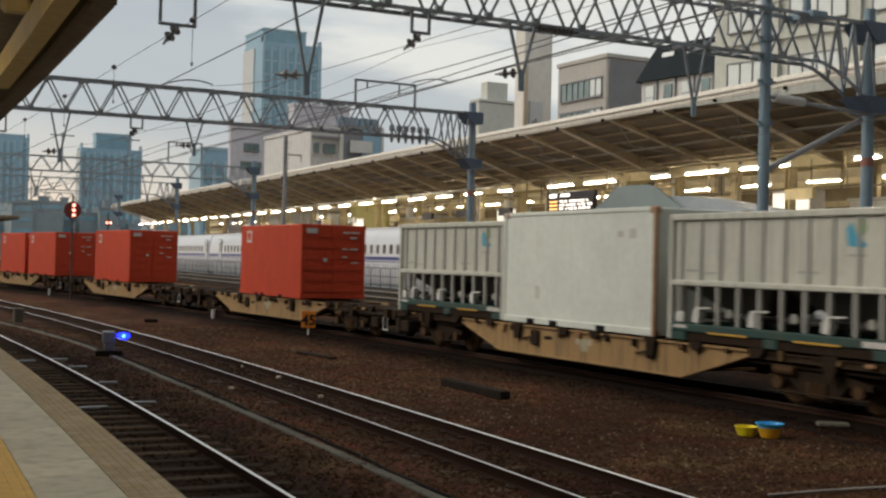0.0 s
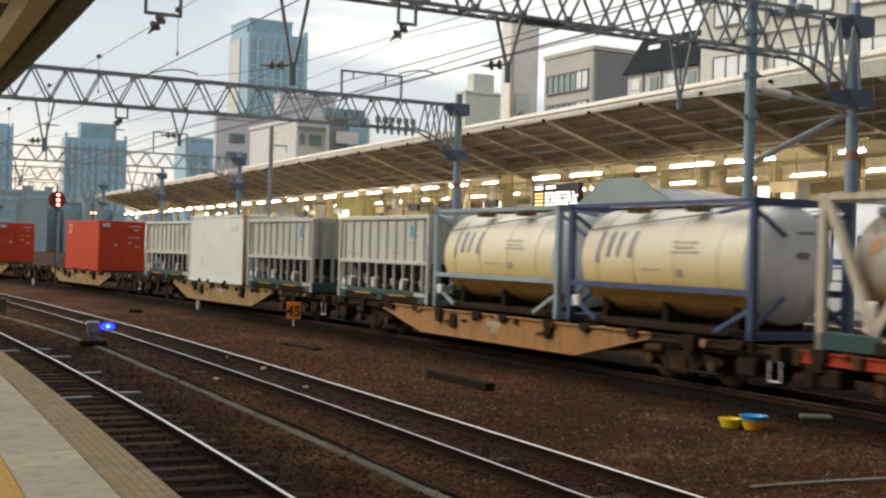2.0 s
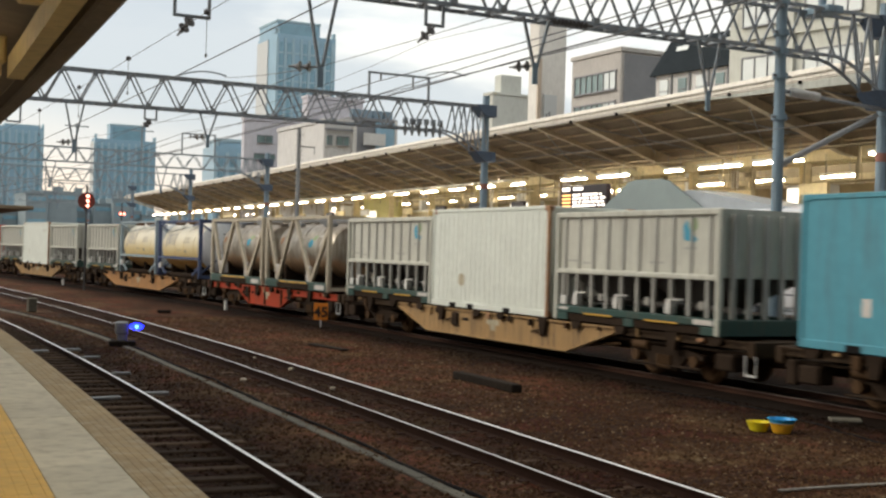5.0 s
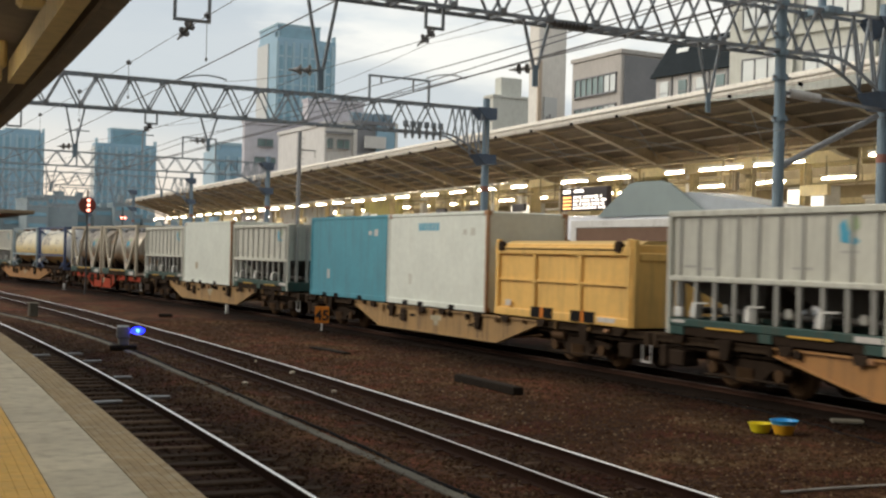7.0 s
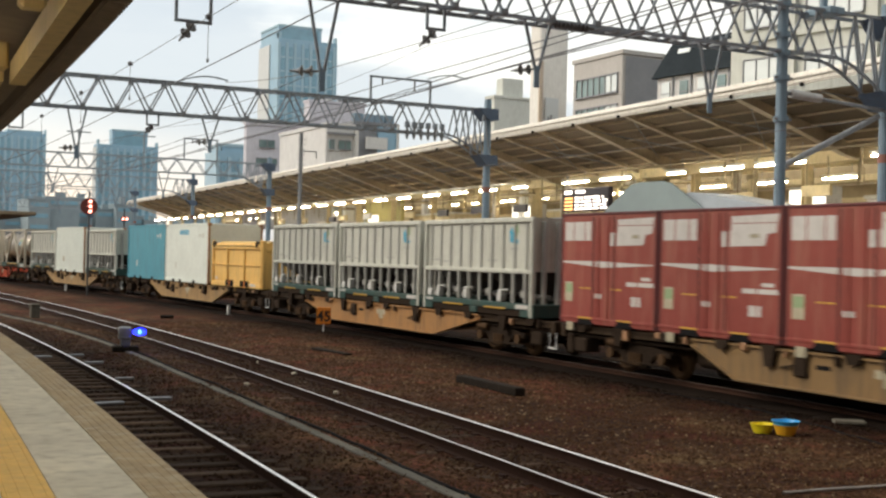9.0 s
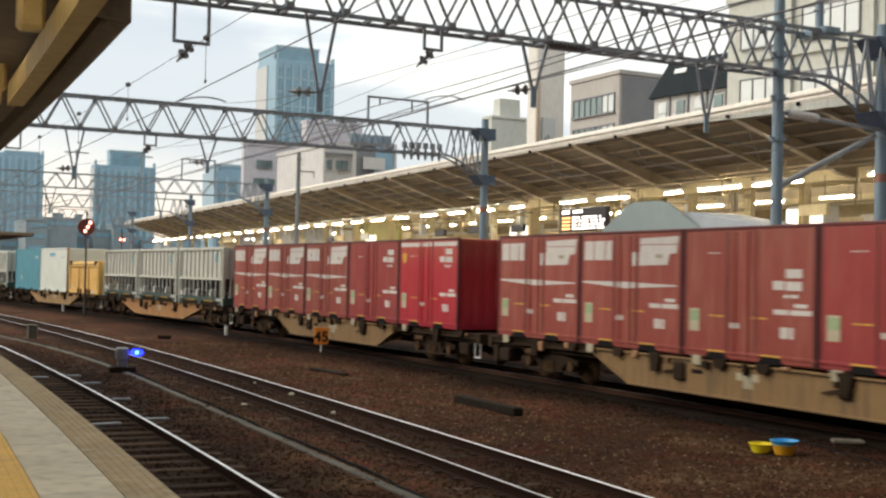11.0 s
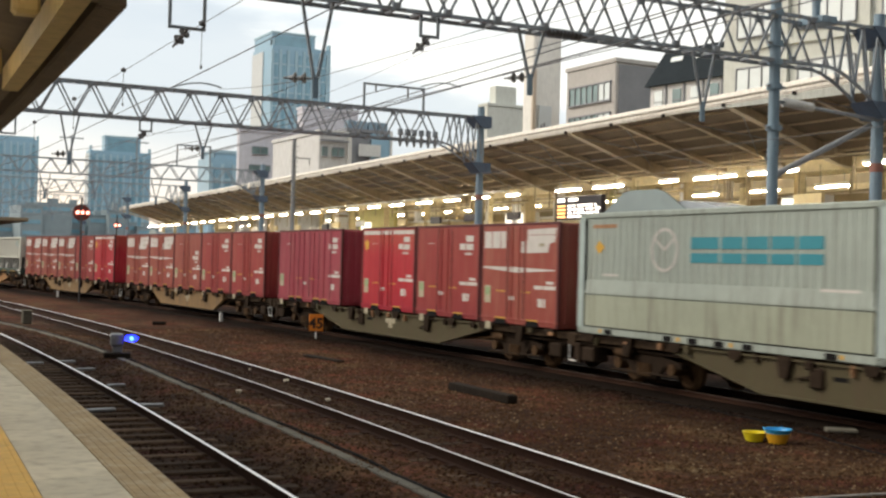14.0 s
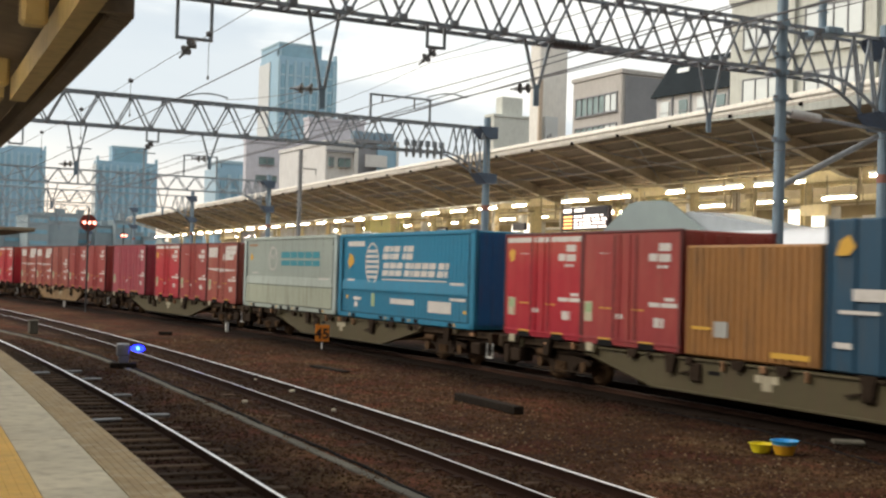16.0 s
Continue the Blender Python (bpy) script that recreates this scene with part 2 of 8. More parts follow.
M["insulator"] = mat("brown_insulator", (0.085, 0.075, 0.07), 0.3, var=0.2, bump=0)
M["fascia"] = mat("cream_fascia", (0.82, 0.78, 0.70), 0.6, var=0.10, bump=0.1, dirty=0.3, streak=1, dirt=(0.25, 0.2, 0.15))
M["skirt_grey"] = mat("pale_grey_sheet", (0.44, 0.46, 0.42), 0.6, var=0.15, bump=0.1, dirty=0.4, streak=1)
M["rafter"] = mat("rafter_paint", (0.46, 0.36, 0.235), 0.6, var=0.15, bump=0.1, dirty=0.35, streak=1)
M["deck_under"] = mat("roof_deck", (0.195, 0.145, 0.092), 0.85, var=0.3, bump=0.15)
M["flange_tan"] = mat("flange_tan", (0.56, 0.465, 0.33), 0.6, var=0.15, bump=0.1, dirty=0.3)
M["cream"] = mat("cream_wall", (0.73, 0.61, 0.36), 0.7, var=0.15, grain=2.5, big=0.4, bump=0.05, dirty=0.25)
# shade between the cream panels is put into this wall colour
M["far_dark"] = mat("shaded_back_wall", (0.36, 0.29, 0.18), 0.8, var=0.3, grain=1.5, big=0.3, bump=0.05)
M["tube"] = mat("fluorescent_tube", (0.9, 0.9, 0.9), 0.4, var=0.0, bump=0, emit=(1.0, 0.91, 0.75), power=44)
M["housing"] = mat("lamp_housing", (0.7, 0.68, 0.62), 0.5, var=0.1, bump=0)
M["white_train"] = mat("white_enamel", (0.72, 0.74, 0.77), 0.25, var=0.05, grain=2, bump=0.01)
M["blue_band"] = mat("blue_band", (0.035, 0.06, 0.26), 0.3, var=0.08, bump=0)
M["roof_grey"] = mat("grey_roof", (0.36, 0.40, 0.43), 0.5, var=0.1, grain=3, bump=0.02)
M["dark_glass"] = glass_material("dark_glass", (0.03, 0.035, 0.04))
M["bed_dark"] = mat("grimy_track_bed", (0.060, 0.053, 0.046), 0.9, var=0.35, grain=5, big=0.6, bump=0.2, dirty=0.5, streak=1, spec=0.1)
M["fence_dark"] = mat("dark_fence_steel", (0.055, 0.065, 0.075), 0.6, var=0.15, bump=0)
M["shield"] = mat("shield_grey", (0.25, 0.31, 0.31), 0.45, var=0.07, grain=2, bump=0.02)
M["cable"] = mat("black_cable", (0.012, 0.011, 0.011), 0.9, var=0.2, bump=0, spec=0.1)
# for the unseen blocks that keep sky light out
M["sky_block_dark"] = mat("dark_sky_block", (0.06, 0.065, 0.07), 0.6, var=0.15, grain=1, bump=0)
# flat pocket and slot plates use it as painted shade of the openings
M["black"] = mat("matt_black", (0.012, 0.011, 0.011), 0.85, var=0.2, bump=0.1, spec=0.1)
M["screen"] = mat("board_black", (0.02, 0.015, 0.02), 0.4, var=0.1, bump=0)
M["led_orange"] = mat("led_orange", (0.9, 0.4, 0.05), 0.5, var=0, bump=0, emit=(1.0, 0.55, 0.2), power=2.4)
M["led_white"] = mat("led_white", (0.9, 0.9, 0.8), 0.5, var=0, bump=0, emit=(1.0, 0.93, 0.9), power=2.4)
M["led_red"] = mat("led_red", (0.9, 0.1, 0.05), 0.5, var=0, bump=0, emit=(1.0, 0.34, 0.27), power=4.5)
M["led_blue"] = mat("led_blue", (0.05, 0.08, 0.9), 0.5, var=0, bump=0, emit=(0.0, 0.010, 1.0), power=9)
M["led_core"] = mat("led_core", (0.4, 0.6, 0.9), 0.5, var=0, bump=0, emit=(0.10, 0.45, 1.0), power=4)
M["hoarding"] = mat("brown_hoarding", (0.17, 0.095, 0.06), 0.7, var=0.12, grain=3, big=0.4, bump=0.05)
M["sign_orange"] = mat("sign_orange", (0.80, 0.24, 0.02), 0.55, var=0.08, bump=0)
M["sign_black"] = mat("sign_black", (0.03, 0.015, 0.01), 0.6, var=0.1, bump=0)
M["white_paint"] = mat("white_paint", (0.68, 0.67, 0.64), 0.6, var=0.12, bump=0.05, dirty=0.2)
M["yellow_plastic"] = mat("yellow_plastic", (0.80, 0.66, 0.03), 0.35, var=0.05, bump=0)
M["orange_plastic"] = mat("orange_plastic", (0.80, 0.42, 0.03), 0.35, var=0.05, bump=0)
M["cyan_plastic"] = mat("cyan_plastic", (0.03, 0.36, 0.72), 0.3, var=0.05, bump=0)


# ---- mesh building ----
class Mesh:
    """Collects solids into one mesh."""

    def __init__(self):
        self.v, self.f = [], []

    def add(self, verts, faces):
        k = len(self.v)
        self.v += [tuple(p) for p in verts]
        self.f += [tuple(i + k for i in q) for q in faces]
        return self

    def box(self, x0, x1, y0, y1, z0, z1):
        v = [(x, y, z) for z in (z0, z1) for y in (y0, y1) for x in (x0, x1)]
        return self.add(v, [(0, 2, 3, 1), (4, 5, 7, 6), (0, 1, 5, 4), (2, 6, 7, 3), (0, 4, 6, 2), (1, 3, 7, 5)])

    def cbox(self, x0, x1, y0, y1, z0, z1, c=0.02):
        """A box with chamfered edges."""
        c = min(c, (x1 - x0) / 3, (y1 - y0) / 3, (z1 - z0) / 3)
        lo, hi = (x0, y0, z0), (x1, y1, z1)
        idx, verts = {}, []
        for s in ((a, b, d) for a in (0, 1) for b in (0, 1) for d in (0, 1)):
            for ax in range(3):
                p = [hi[i] if s[i] else lo[i] for i in range(3)]
                for i in range(3):
                    if i != ax:
                        p[i] += -c if s[i] else c
                idx[s, ax] = len(verts)
                verts.append(p)
        faces = []
        for ax in range(3):
            u, w = (ax + 1) % 3, (ax + 2) % 3
            for side in (0, 1):
                ring = []
                for a, b in ((0, 0), (1, 0), (1, 1), (0, 1)):
                    s = [0, 0, 0]
                    s[ax], s[u], s[w] = side, a, b
                    ring.append(idx[tuple(s), ax])
                faces.append(ring if side else ring[::-1])
            for a, b in ((0, 0), (0, 1), (1, 0), (1, 1)):
                s0, s1 = [0, 0, 0], [0, 0, 0]
                s0[u] = s1[u] = a
                s0[w] = s1[w] = b
                s1[ax] = 1
                s0, s1 = tuple(s0), tuple(s1)
                q = [idx[s0, u], idx[s1, u], idx[s1, w], idx[s0, w]]
                faces.append(q if a == b else q[::-1])
        for s in ((a, b, d) for a in (0, 1) for b in (0, 1) for d in (0, 1)):
            q = [idx[s, 0], idx[s, 1], idx[s, 2]]
            faces.append(q if sum(s) % 2 else q[::-1])
        return self.add(verts, faces)

    def bar(self, p, q, w, h=None, up=(0, 0, 1)):
        """A square bar from p to q."""
        h = w if h is None else h
        p, q = Vector(p), Vector(q)
        d = (q - p).normalized()
        s = d.cross(Vector(up))
        if s.length < 1e-3:
            s = d.cross(Vector((0, 1, 0)))
        s.normalize()
        t = s.cross(d)
        v = [e + s * a * w / 2 + t * b * h / 2 for e in (p, q) for a, b in ((-1, -1), (1, -1), (1, 1), (-1, 1))]
        return self.add(v, [(0, 1, 2, 3), (7, 6, 5, 4), (0, 4, 5, 1), (1, 5, 6, 2), (2, 6, 7, 3), (3, 7, 4, 0)])

    def rod(self, p, q, r, n=10, r2=None):
        """A round rod from p to q, tapering to r2."""
        r2 = r if r2 is None else r2
        p, q = Vector(p), Vector(q)
        d = (q - p).normalized()
        s = d.cross(Vector((0, 0, 1)))
        if s.length < 1e-3:
            s = Vector((1, 0, 0))
        s.normalize()
        t = d.cross(s)
        ring = [(math.cos(2 * math.pi * i / n), math.sin(2 * math.pi * i / n)) for i in range(n)]
        v = [p + (s * a + t * b) * r for a, b in ring] + [q + (s * a + t * b) * r2 for a, b in ring]
        fs = [(i, (i + 1) % n, n + (i + 1) % n, n + i) for i in range(n)]
        return self.add(v, fs + [tuple(range(n))[::-1], tuple(range(n, 2 * n))])

    def lathe(self, prof, n=20, axis="z", at=(0, 0, 0)):
        """Turns (radius, height) pairs round an axis."""
        v, fs = [], []
        for r, h in prof:
            for i in range(n):
                a = 2 * math.pi * i / n
                c, s = r * math.cos(a), r * math.sin(a)
                p = {"z": (c, s, h), "y": (s, h, c), "x": (h, c, s)}[axis]
                v.append((p[0] + at[0], p[1] + at[1], p[2] + at[2]))
        for k in range(len(prof) - 1):
            for i in range(n):
                j = (i + 1) % n
                fs.append((k * n + i, k * n + j, (k + 1) * n + j, (k + 1) * n + i))
        fs += [tuple(range(n))[::-1], tuple(range((len(prof) - 1) * n, len(prof) * n))]
        return self.add(v, fs)

    def sweep(self, prof, path, closed=True):
        """Sweeps an (across, up) outline along (x, y, z, slope) stations that run along y."""
        n, v, fs = len(prof), [], []
        for x, y, z, sl in path:
            k = math.hypot(1, sl)
            for a, h in prof:
                v.append((x + a / k, y - a * sl / k, z + h))
        for i in range(len(path) - 1):
            for j in range(n if closed else n - 1):
                j2 = (j + 1) % n
                fs.append((i * n + j, (i + 1) * n + j, (i + 1) * n + j2, i * n + j2))
        if closed:
            fs += [tuple(range(n)), tuple(range((len(path) - 1) * n, len(path) * n))[::-1]]
        return self.add(v, fs)

    def prism(self, outline, a0, a1, axis="x"):
        """Extrudes a flat outline along an axis; outline in the two other axes, in order."""
        n = len(outline)
        put = {"x": lambda p, a: (a, p[0], p[1]), "y": lambda p, a: (p[0], a, p[1]), "z": lambda p, a: (p[0], p[1], a)}[axis]
        v = [put(p, a) for a in (a0, a1) for p in outline]
        fs = [(i, (i + 1) % n, n + (i + 1) % n, n + i) for i in range(n)]
        return self.add(v, fs + [tuple(range(n))[::-1], tuple(range(n, 2 * n))])

    def data(self, name, material, smooth=False):
        me = bpy.data.meshes.new(name)
        me.from_pydata(self.v, [], self.f)
        bm = bmesh.new()
        bm.from_mesh(me)
        if len(bm.faces) < 20000:
            bmesh.ops.recalc_face_normals(bm, faces=bm.faces)
        if smooth:
            for q in bm.faces:
                q.smooth = True
            for ed in bm.edges:
                if len(ed.link_faces) == 2 and ed.calc_face_angle(0) > 0.6:
                    ed.smooth = False
        bm.to_mesh(me)
        bm.free()
        me.materials.append(material)
        return me


def part(name, bm, material, parent=None, label="", at=None, smooth=False):
    """One mesh object, under its thing or part where one is given."""
    me = bm if isinstance(bm, bpy.types.Mesh) else bm.data(name, M[material] if isinstance(material, str) else material, smooth)
    ob = new(name, me)
    if parent:
        ob.parent = parent
    if at is not None:
        ob.matrix_basis = at
    return tagged(ob, label) if label else ob


def thing(name, label, category, group="", kind="", at=None):
    ob = new(name)
    ob.empty_display_size = 0.2
    if at is not None:
        ob.matrix_basis = at
    return tagged(ob, label, category, group, kind)


# ---- plan: the lines of the tracks ----
TRACK_1 = (4.674, -0.0022, 37.0)
TRACK_2 = (8.814, -0.0021, 40.0)
FREIGHT = (16.671, -0.0019, 30.0)


def line_x(track, y):
    x0, c, y0 = track
    return x0 + 0.5 * c * (y - y0) ** 2


def line_slope(track, y):
    return track[1] * (y - track[2])


def stations(track, y0, y1, step, off=0.0, z=0.0):
    rows, n = [], max(1, round((y1 - y0) / step))
    for i in range(n + 1):
        y = y0 + (y1 - y0) * i / n
        s = line_slope(track, y)
        k = math.hypot(1, s)
        rows.append((line_x(track, y) + off / k, y - off * s / k, z, s))
    return rows


def on_track(track, y, z=0.0):
    return pose(line_x(track, y), y, z, 0, 0, -math.degrees(math.atan(line_slope(track, y))))


# The bullet-train side runs 3.5 degrees to the right of the freight line.
FAR_TURN = -math.degrees(math.atan(0.061))


# ---- ground: one sheet, lower inside the tracks, out to the horizon ----
def ground_height(x, y):
    """Height of the stony ground; works on numbers and arrays."""
    d = 9.0
    for line in (TRACK_1, TRACK_2, FREIGHT):
        d = np.minimum(d, np.abs(x - (line[0] + 0.5 * line[1] * (y - line[2]) ** 2)))
    k = np.clip((d - 1.05) / 0.75, 0, 1)
    k = k * k * (3 - 2 * k)
    return -0.143 + 0.045 * k + 0.012 * np.sin(x * 2.3 + 1.7 * np.sin(y * 0.9)) * np.sin(y * 1.9) + 0.008 * np.sin(x * 6.1 + y * 4.7)


gx = np.concatenate([[-1600, -500, -150, -40, -10], np.arange(-1, 26.01, 0.25), [40, 120, 400, 1600]])
gy = np.concatenate([[-600, -100, -20], np.arange(0, 60.01, 0.3), np.arange(62, 130, 2.0), [200, 500, 1200, 3000]])
mx, my = np.meshgrid(gx, gy)
near = (mx > -2) & (mx < 27) & (my > -30) & (my < 140)
mz = np.where(near, ground_height(mx, my), -0.10)
nx, ny = len(gx), len(gy)
quads = [(j * nx + i, j * nx + i + 1, (j + 1) * nx + i + 1, (j + 1) * nx + i) for j in range(ny - 1) for i in range(nx - 1)]
gm = bpy.data.meshes.new("ground")
gm.from_pydata(np.stack([mx, my, mz], -1).reshape(-1, 3).tolist(), [], quads)
gm.materials.append(M["ballast"])
for q in gm.polygons:
    q.use_smooth = True
ground = tagged(new("ground", gm), "brown stony railway ground between the tracks", "ground", kind="structure")

RAIL_PROFILE = [(-0.064, -0.153), (0.064, -0.153), (0.064, -0.140), (0.012, -0.122), (0.010, -0.040), (0.034, -0.030), (0.034, -0.004),
                (-0.034, -0.004), (-0.034, -0.030), (-0.010, -0.040), (-0.012, -0.122), (-0.064, -0.140)]
RAIL_TOP = [(-0.025, -0.006), (0.025, -0.006), (0.022, -0.001), (0.007, 0.0), (-0.007, 0.0), (-0.022, -0.001)]
WORN_TOP = [(-0.013, -0.006), (0.013, -0.006), (0.011, -0.001), (0.004, 0.0), (-0.004, 0.0), (-0.011, -0.001)]


def track(name, line, y0, y1, label, first, count, top=-0.135, used=True):
    base = thing(name, label, "railway track", kind="structure")
    if not used:
        part("dark_ballast", Mesh().sweep([(-1.75, -0.2), (1.75, -0.2), (1.45, -0.11), (-1.45, -0.11)], stations(line, y0, y1, 2.0)), "bed_shade", base, "ballast darkened for the shade under the trains")
    for side in (-0.5665, 0.5665):
        narrow = not used or line is TRACK_2 and side < 0
        top_kind = "rail_glint" if used else "rail_worn"
        rail = part("rail", Mesh().sweep(RAIL_PROFILE, stations(line, y0, y1, 2.5, side)), "rail" if used else "rail_rust", base, "rusty brown rail web")
        part("running_surface", Mesh().sweep(WORN_TOP if narrow else RAIL_TOP, stations(line, y0, y1, 2.5, side)), top_kind, rail, {"rail_glint": "polished rail head with painted-in sky glint", "rail_worn": "dull worn rail head"}[top_kind])
    sleeper = Mesh().cbox(-1.02, 1.02, -0.11, 0.11, -0.30, top, 0.02).data("sleeper", M["sleeper"])
    fixing = Mesh()
    for sx in (-0.5665, 0.5665):
        for dx in (-0.12, 0.12):
            fixing.box(sx + dx - 0.05, sx + dx + 0.05, -0.06, 0.06, -0.16, -0.125)
    fix = fixing.data("fastening", M["rail"])
    for i in range(count):
        s = part("sleeper", sleeper, None, base, at=on_track(line, first + 0.62 * i))
        part("fastening", fix, None, s)
    return base


track("track_1", TRACK_1, -30, 150, "platform track with shiny worn rails on dark sleepers", 2, 110, -0.118)
track("track_2", TRACK_2, -30, 150, "second track with shiny rails on dark sleepers", 2, 110, -0.146)
track("track_3", FREIGHT, -60, 330, "freight track with rusty rails beneath the train", 8, 110, -0.116, False)

# ---- own platform ----
PLATFORM_Z = 0.95
platform = thing("platform", "pale concrete station platform with worn brown edge", "platform", kind="structure")


def platform_x(y, off):
    return line_x(TRACK_1, y) - 1.54 + off


def platform_strip(x0, x1, y0, y1, z0, z1):
    """A piece of the platform between two offsets from its edge."""
    b = Mesh()
    ya, yb = y0 + 0.002, y1 - 0.002
    v = []
    for z in (z0, z1):
        for y in (ya, yb):
            for o in (x0 + 0.004, x1 - 0.004):
                v.append((platform_x(y, o), y, z))
    return b.add(v, [(0, 2, 3, 1), (4, 5, 7, 6), (0, 1, 5, 4), (2, 6, 7, 3), (0, 4, 6, 2), (1, 3, 7, 5)])


part("platform_body", Mesh().sweep([(-9, -0.3), (-0.12, -0.3), (-0.12, 0.72), (-0.03, 0.75), (-0.03, 0.925), (-9, 0.925)], stations(TRACK_1, -14, 62, 2.0, -1.54)), "concrete", platform)

# ---- cable trough between the near tracks ----
trough = thing("cable_trough", "grey concrete cable trough with lids between the tracks", "cable trough", kind="structure")


def trough_x(y):
    return 5.43 + 0.0655 * y - 0.00052 * y * y - 0.0036 * max(0.0, y - 29) ** 2


for i in range(60):
    y = 4.0 + i * 0.75
    dx = (trough_x(y + 0.75) - trough_x(y)) / 0.75
    part("lid", Mesh().cbox(-0.08, 0.08, 0.006, 0.744, -0.30, -0.075 + random.uniform(-0.006, 0.006), 0.012), "trough", trough, at=pose(trough_x(y), y, 0, 0, 0, -math.degrees(math.atan(dx)) + random.uniform(-0.5, 0.5)))


cord = bpy.data.curves.new("trough_cable", "CURVE")
cord.dimensions, cord.bevel_depth = "3D", 0.022
cord_line = cord.splines.new("POLY")
cord_line.points.add(59)
for i, q in enumerate(cord_line.points):
    y = 6.0 + 0.72 * i
    x = trough_x(y) + 0.15 + 0.035 * math.sin(0.9 * y) + 0.02 * math.sin(2.3 * y)
    q.co = (x, y, float(ground_height(np.float64(x), np.float64(y))) + 0.018, 1)
cord.materials.append(M["cable"])
tagged(new("trough_cable", cord), "black cable lying beside the concrete trough", "cable")

# ---- overhead line gantries ----
def pole(name, x, y, top, r, label, material="steel_blue"):
    p = thing(name, label, "mast", "overhead line masts", at=pose(x, y, 0))
    part("shaft", Mesh().rod((0, 0, -0.4), (0, 0, top), r, 18, r * 0.9), material, p, smooth=True)
    if name == "gantry_mast":
        part("red_band", Mesh().rod((0, 0, 5.12), (0, 0, 5.34), r * 1.03, 18), "red_band", p, "faded red band")
    part("foundation", Mesh().cbox(-0.5, 0.5, -0.5, 0.5, -0.5, -0.1, 0.05), "concrete", p)
    return p


def gantry(y, x0, x1, zb, zt, bay, label, paint_name="lattice", chord=0.10):
    """A lattice beam across the tracks at y, which curves down into its mast at x1."""
    g = thing("catenary_gantry", label, "overhead gantry", "lattice gantries", at=pose(0, y, 0))
    d = 0.29 if paint_name == "lattice" else 0.20
    plate = Mesh().cbox(-0.09, 0.09, -0.055, 0.055, -0.075, 0.075, 0.015).data("gusset_plate", M[paint_name])
    for sy in (-d, d):
        part("top_chord", Mesh().bar((x0, sy, zt), (x1 - 0.15, sy, zt), chord, chord), paint_name, g)
        part("bottom_chord", Mesh().bar((x0, sy, zb), (x1 - 2.0, sy, zb), chord, chord), paint_name, g)
        curve = [(x1 - 2.0 + 1.75 * i / 6, zb - 0.92 * (i / 6) ** 1.5) for i in range(7)]
        part("knee", Mesh().prism([(x, z - 0.035) for x, z in curve] + [(x, z + 0.035) for x, z in curve[::-1]], sy - 0.035, sy + 0.035, "y"), paint_name, g)
    n = int((x1 - 0.3 - x0) / bay)
    brace = {}
    for i in range(n):
        for k, (a, b) in enumerate((((0, zb), (bay / 2, zt)), ((bay / 2, zt), (bay, zb)))):
            if (i + 1) * bay + x0 > x1 - 1.8:
                continue
            if k not in brace:
                brace[k] = Mesh().bar((a[0], 0, a[1]), (b[0], 0, b[1]), chord * 0.62, chord * 0.62).data("brace", M[paint_name])
            for sy in (-d, d):
                part("brace", brace[k], None, g, at=pose(x0 + i * bay, sy, 0))
                if paint_name == "lattice":
                    part("gusset_plate", plate, None, g, at=pose(x0 + i * bay + (bay / 2 if k else 0), sy, zt - 0.06 if k else zb + 0.06))
    ties = [Mesh().bar((0, -d, zt), (0, d, zt), 0.05).data("cross_tie", M[paint_name]), Mesh().bar((0, -d, zb), (0, d, zb), 0.05).data("cross_tie", M[paint_name]), Mesh().bar((0, -d, zt), (bay / 2, d, zt), 0.035).data("cross_tie", M[paint_name]), Mesh().bar((bay / 2, -d, zb), (bay / 2, d, zb), 0.06).data("cross_tie", M[paint_name])]
    for i in range(n):
        if (i + 1) * bay + x0 < x1 - 1.8:
            for t in ties:
                part("cross_tie", t, None, g, at=pose(x0 + i * bay, 0, 0))
    for a in (1.7, 1.15, 0.6):
        for sy in (-d, d):
            part("brace", Mesh().bar((x1 - a, sy, zb - 0.92 * ((2.0 - a) / 1.75) ** 1.5), (x1 - a + 0.28, sy, zt), 0.05), paint_name, g)
            part("brace", Mesh().bar((x1 - a + 0.28, sy, zt), (x1 - a + 0.55, sy, zb - 0.92 * ((2.55 - a) / 1.75) ** 1.5 if a > 0.9 else zb - 0.75), 0.05), paint_name, g)
    for z0, z1 in ((zt - 0.42, zt + 0.05), (zb - 1.14, zb - 0.72)):
        part("mast_bracket", Mesh().prism([(x1 - 0.6, z1), (x1 + 0.3, z1), (x1 + 0.3, z0), (x1 - 0.2, z0)], -d - 0.1, d + 0.1, "y"), "navy_steel", g, "dark blue steel mast bracket")
    return g


BEAMS = []
GANTRIES = [(22.8, 1.0, 24.45, 7.61, 8.75), (44.0, 1.06, 24.56, 7.36, 8.50), (75.0, 5.0, 25.9, 7.22, 8.08), (100.0, 6.0, 27.9, 7.3, 8.3), (128.0, 4.0, 29.6, 7.4, 8.4), (160.0, -2.0, 31.4, 7.4, 8.4)]
for gy, gx0, gx1, gzb, gzt in GANTRIES:
    beam = gantry(gy, gx0, gx1, gzb, gzt, 1.19, "blue-grey steel lattice gantry over the tracks", "lattice" if gy < 50 else "lattice_hazed", 0.078 if gy < 50 else 0.07)
    BEAMS.append(beam)
    pole("gantry_mast", gx1, gy, gzt + 0.45, 0.165, "round blue-grey steel mast with red band")
tall = pole("line_mast", 20.75, 22.6, 13.0, 0.14, "tall blue-grey steel mast clamped to the gantry")
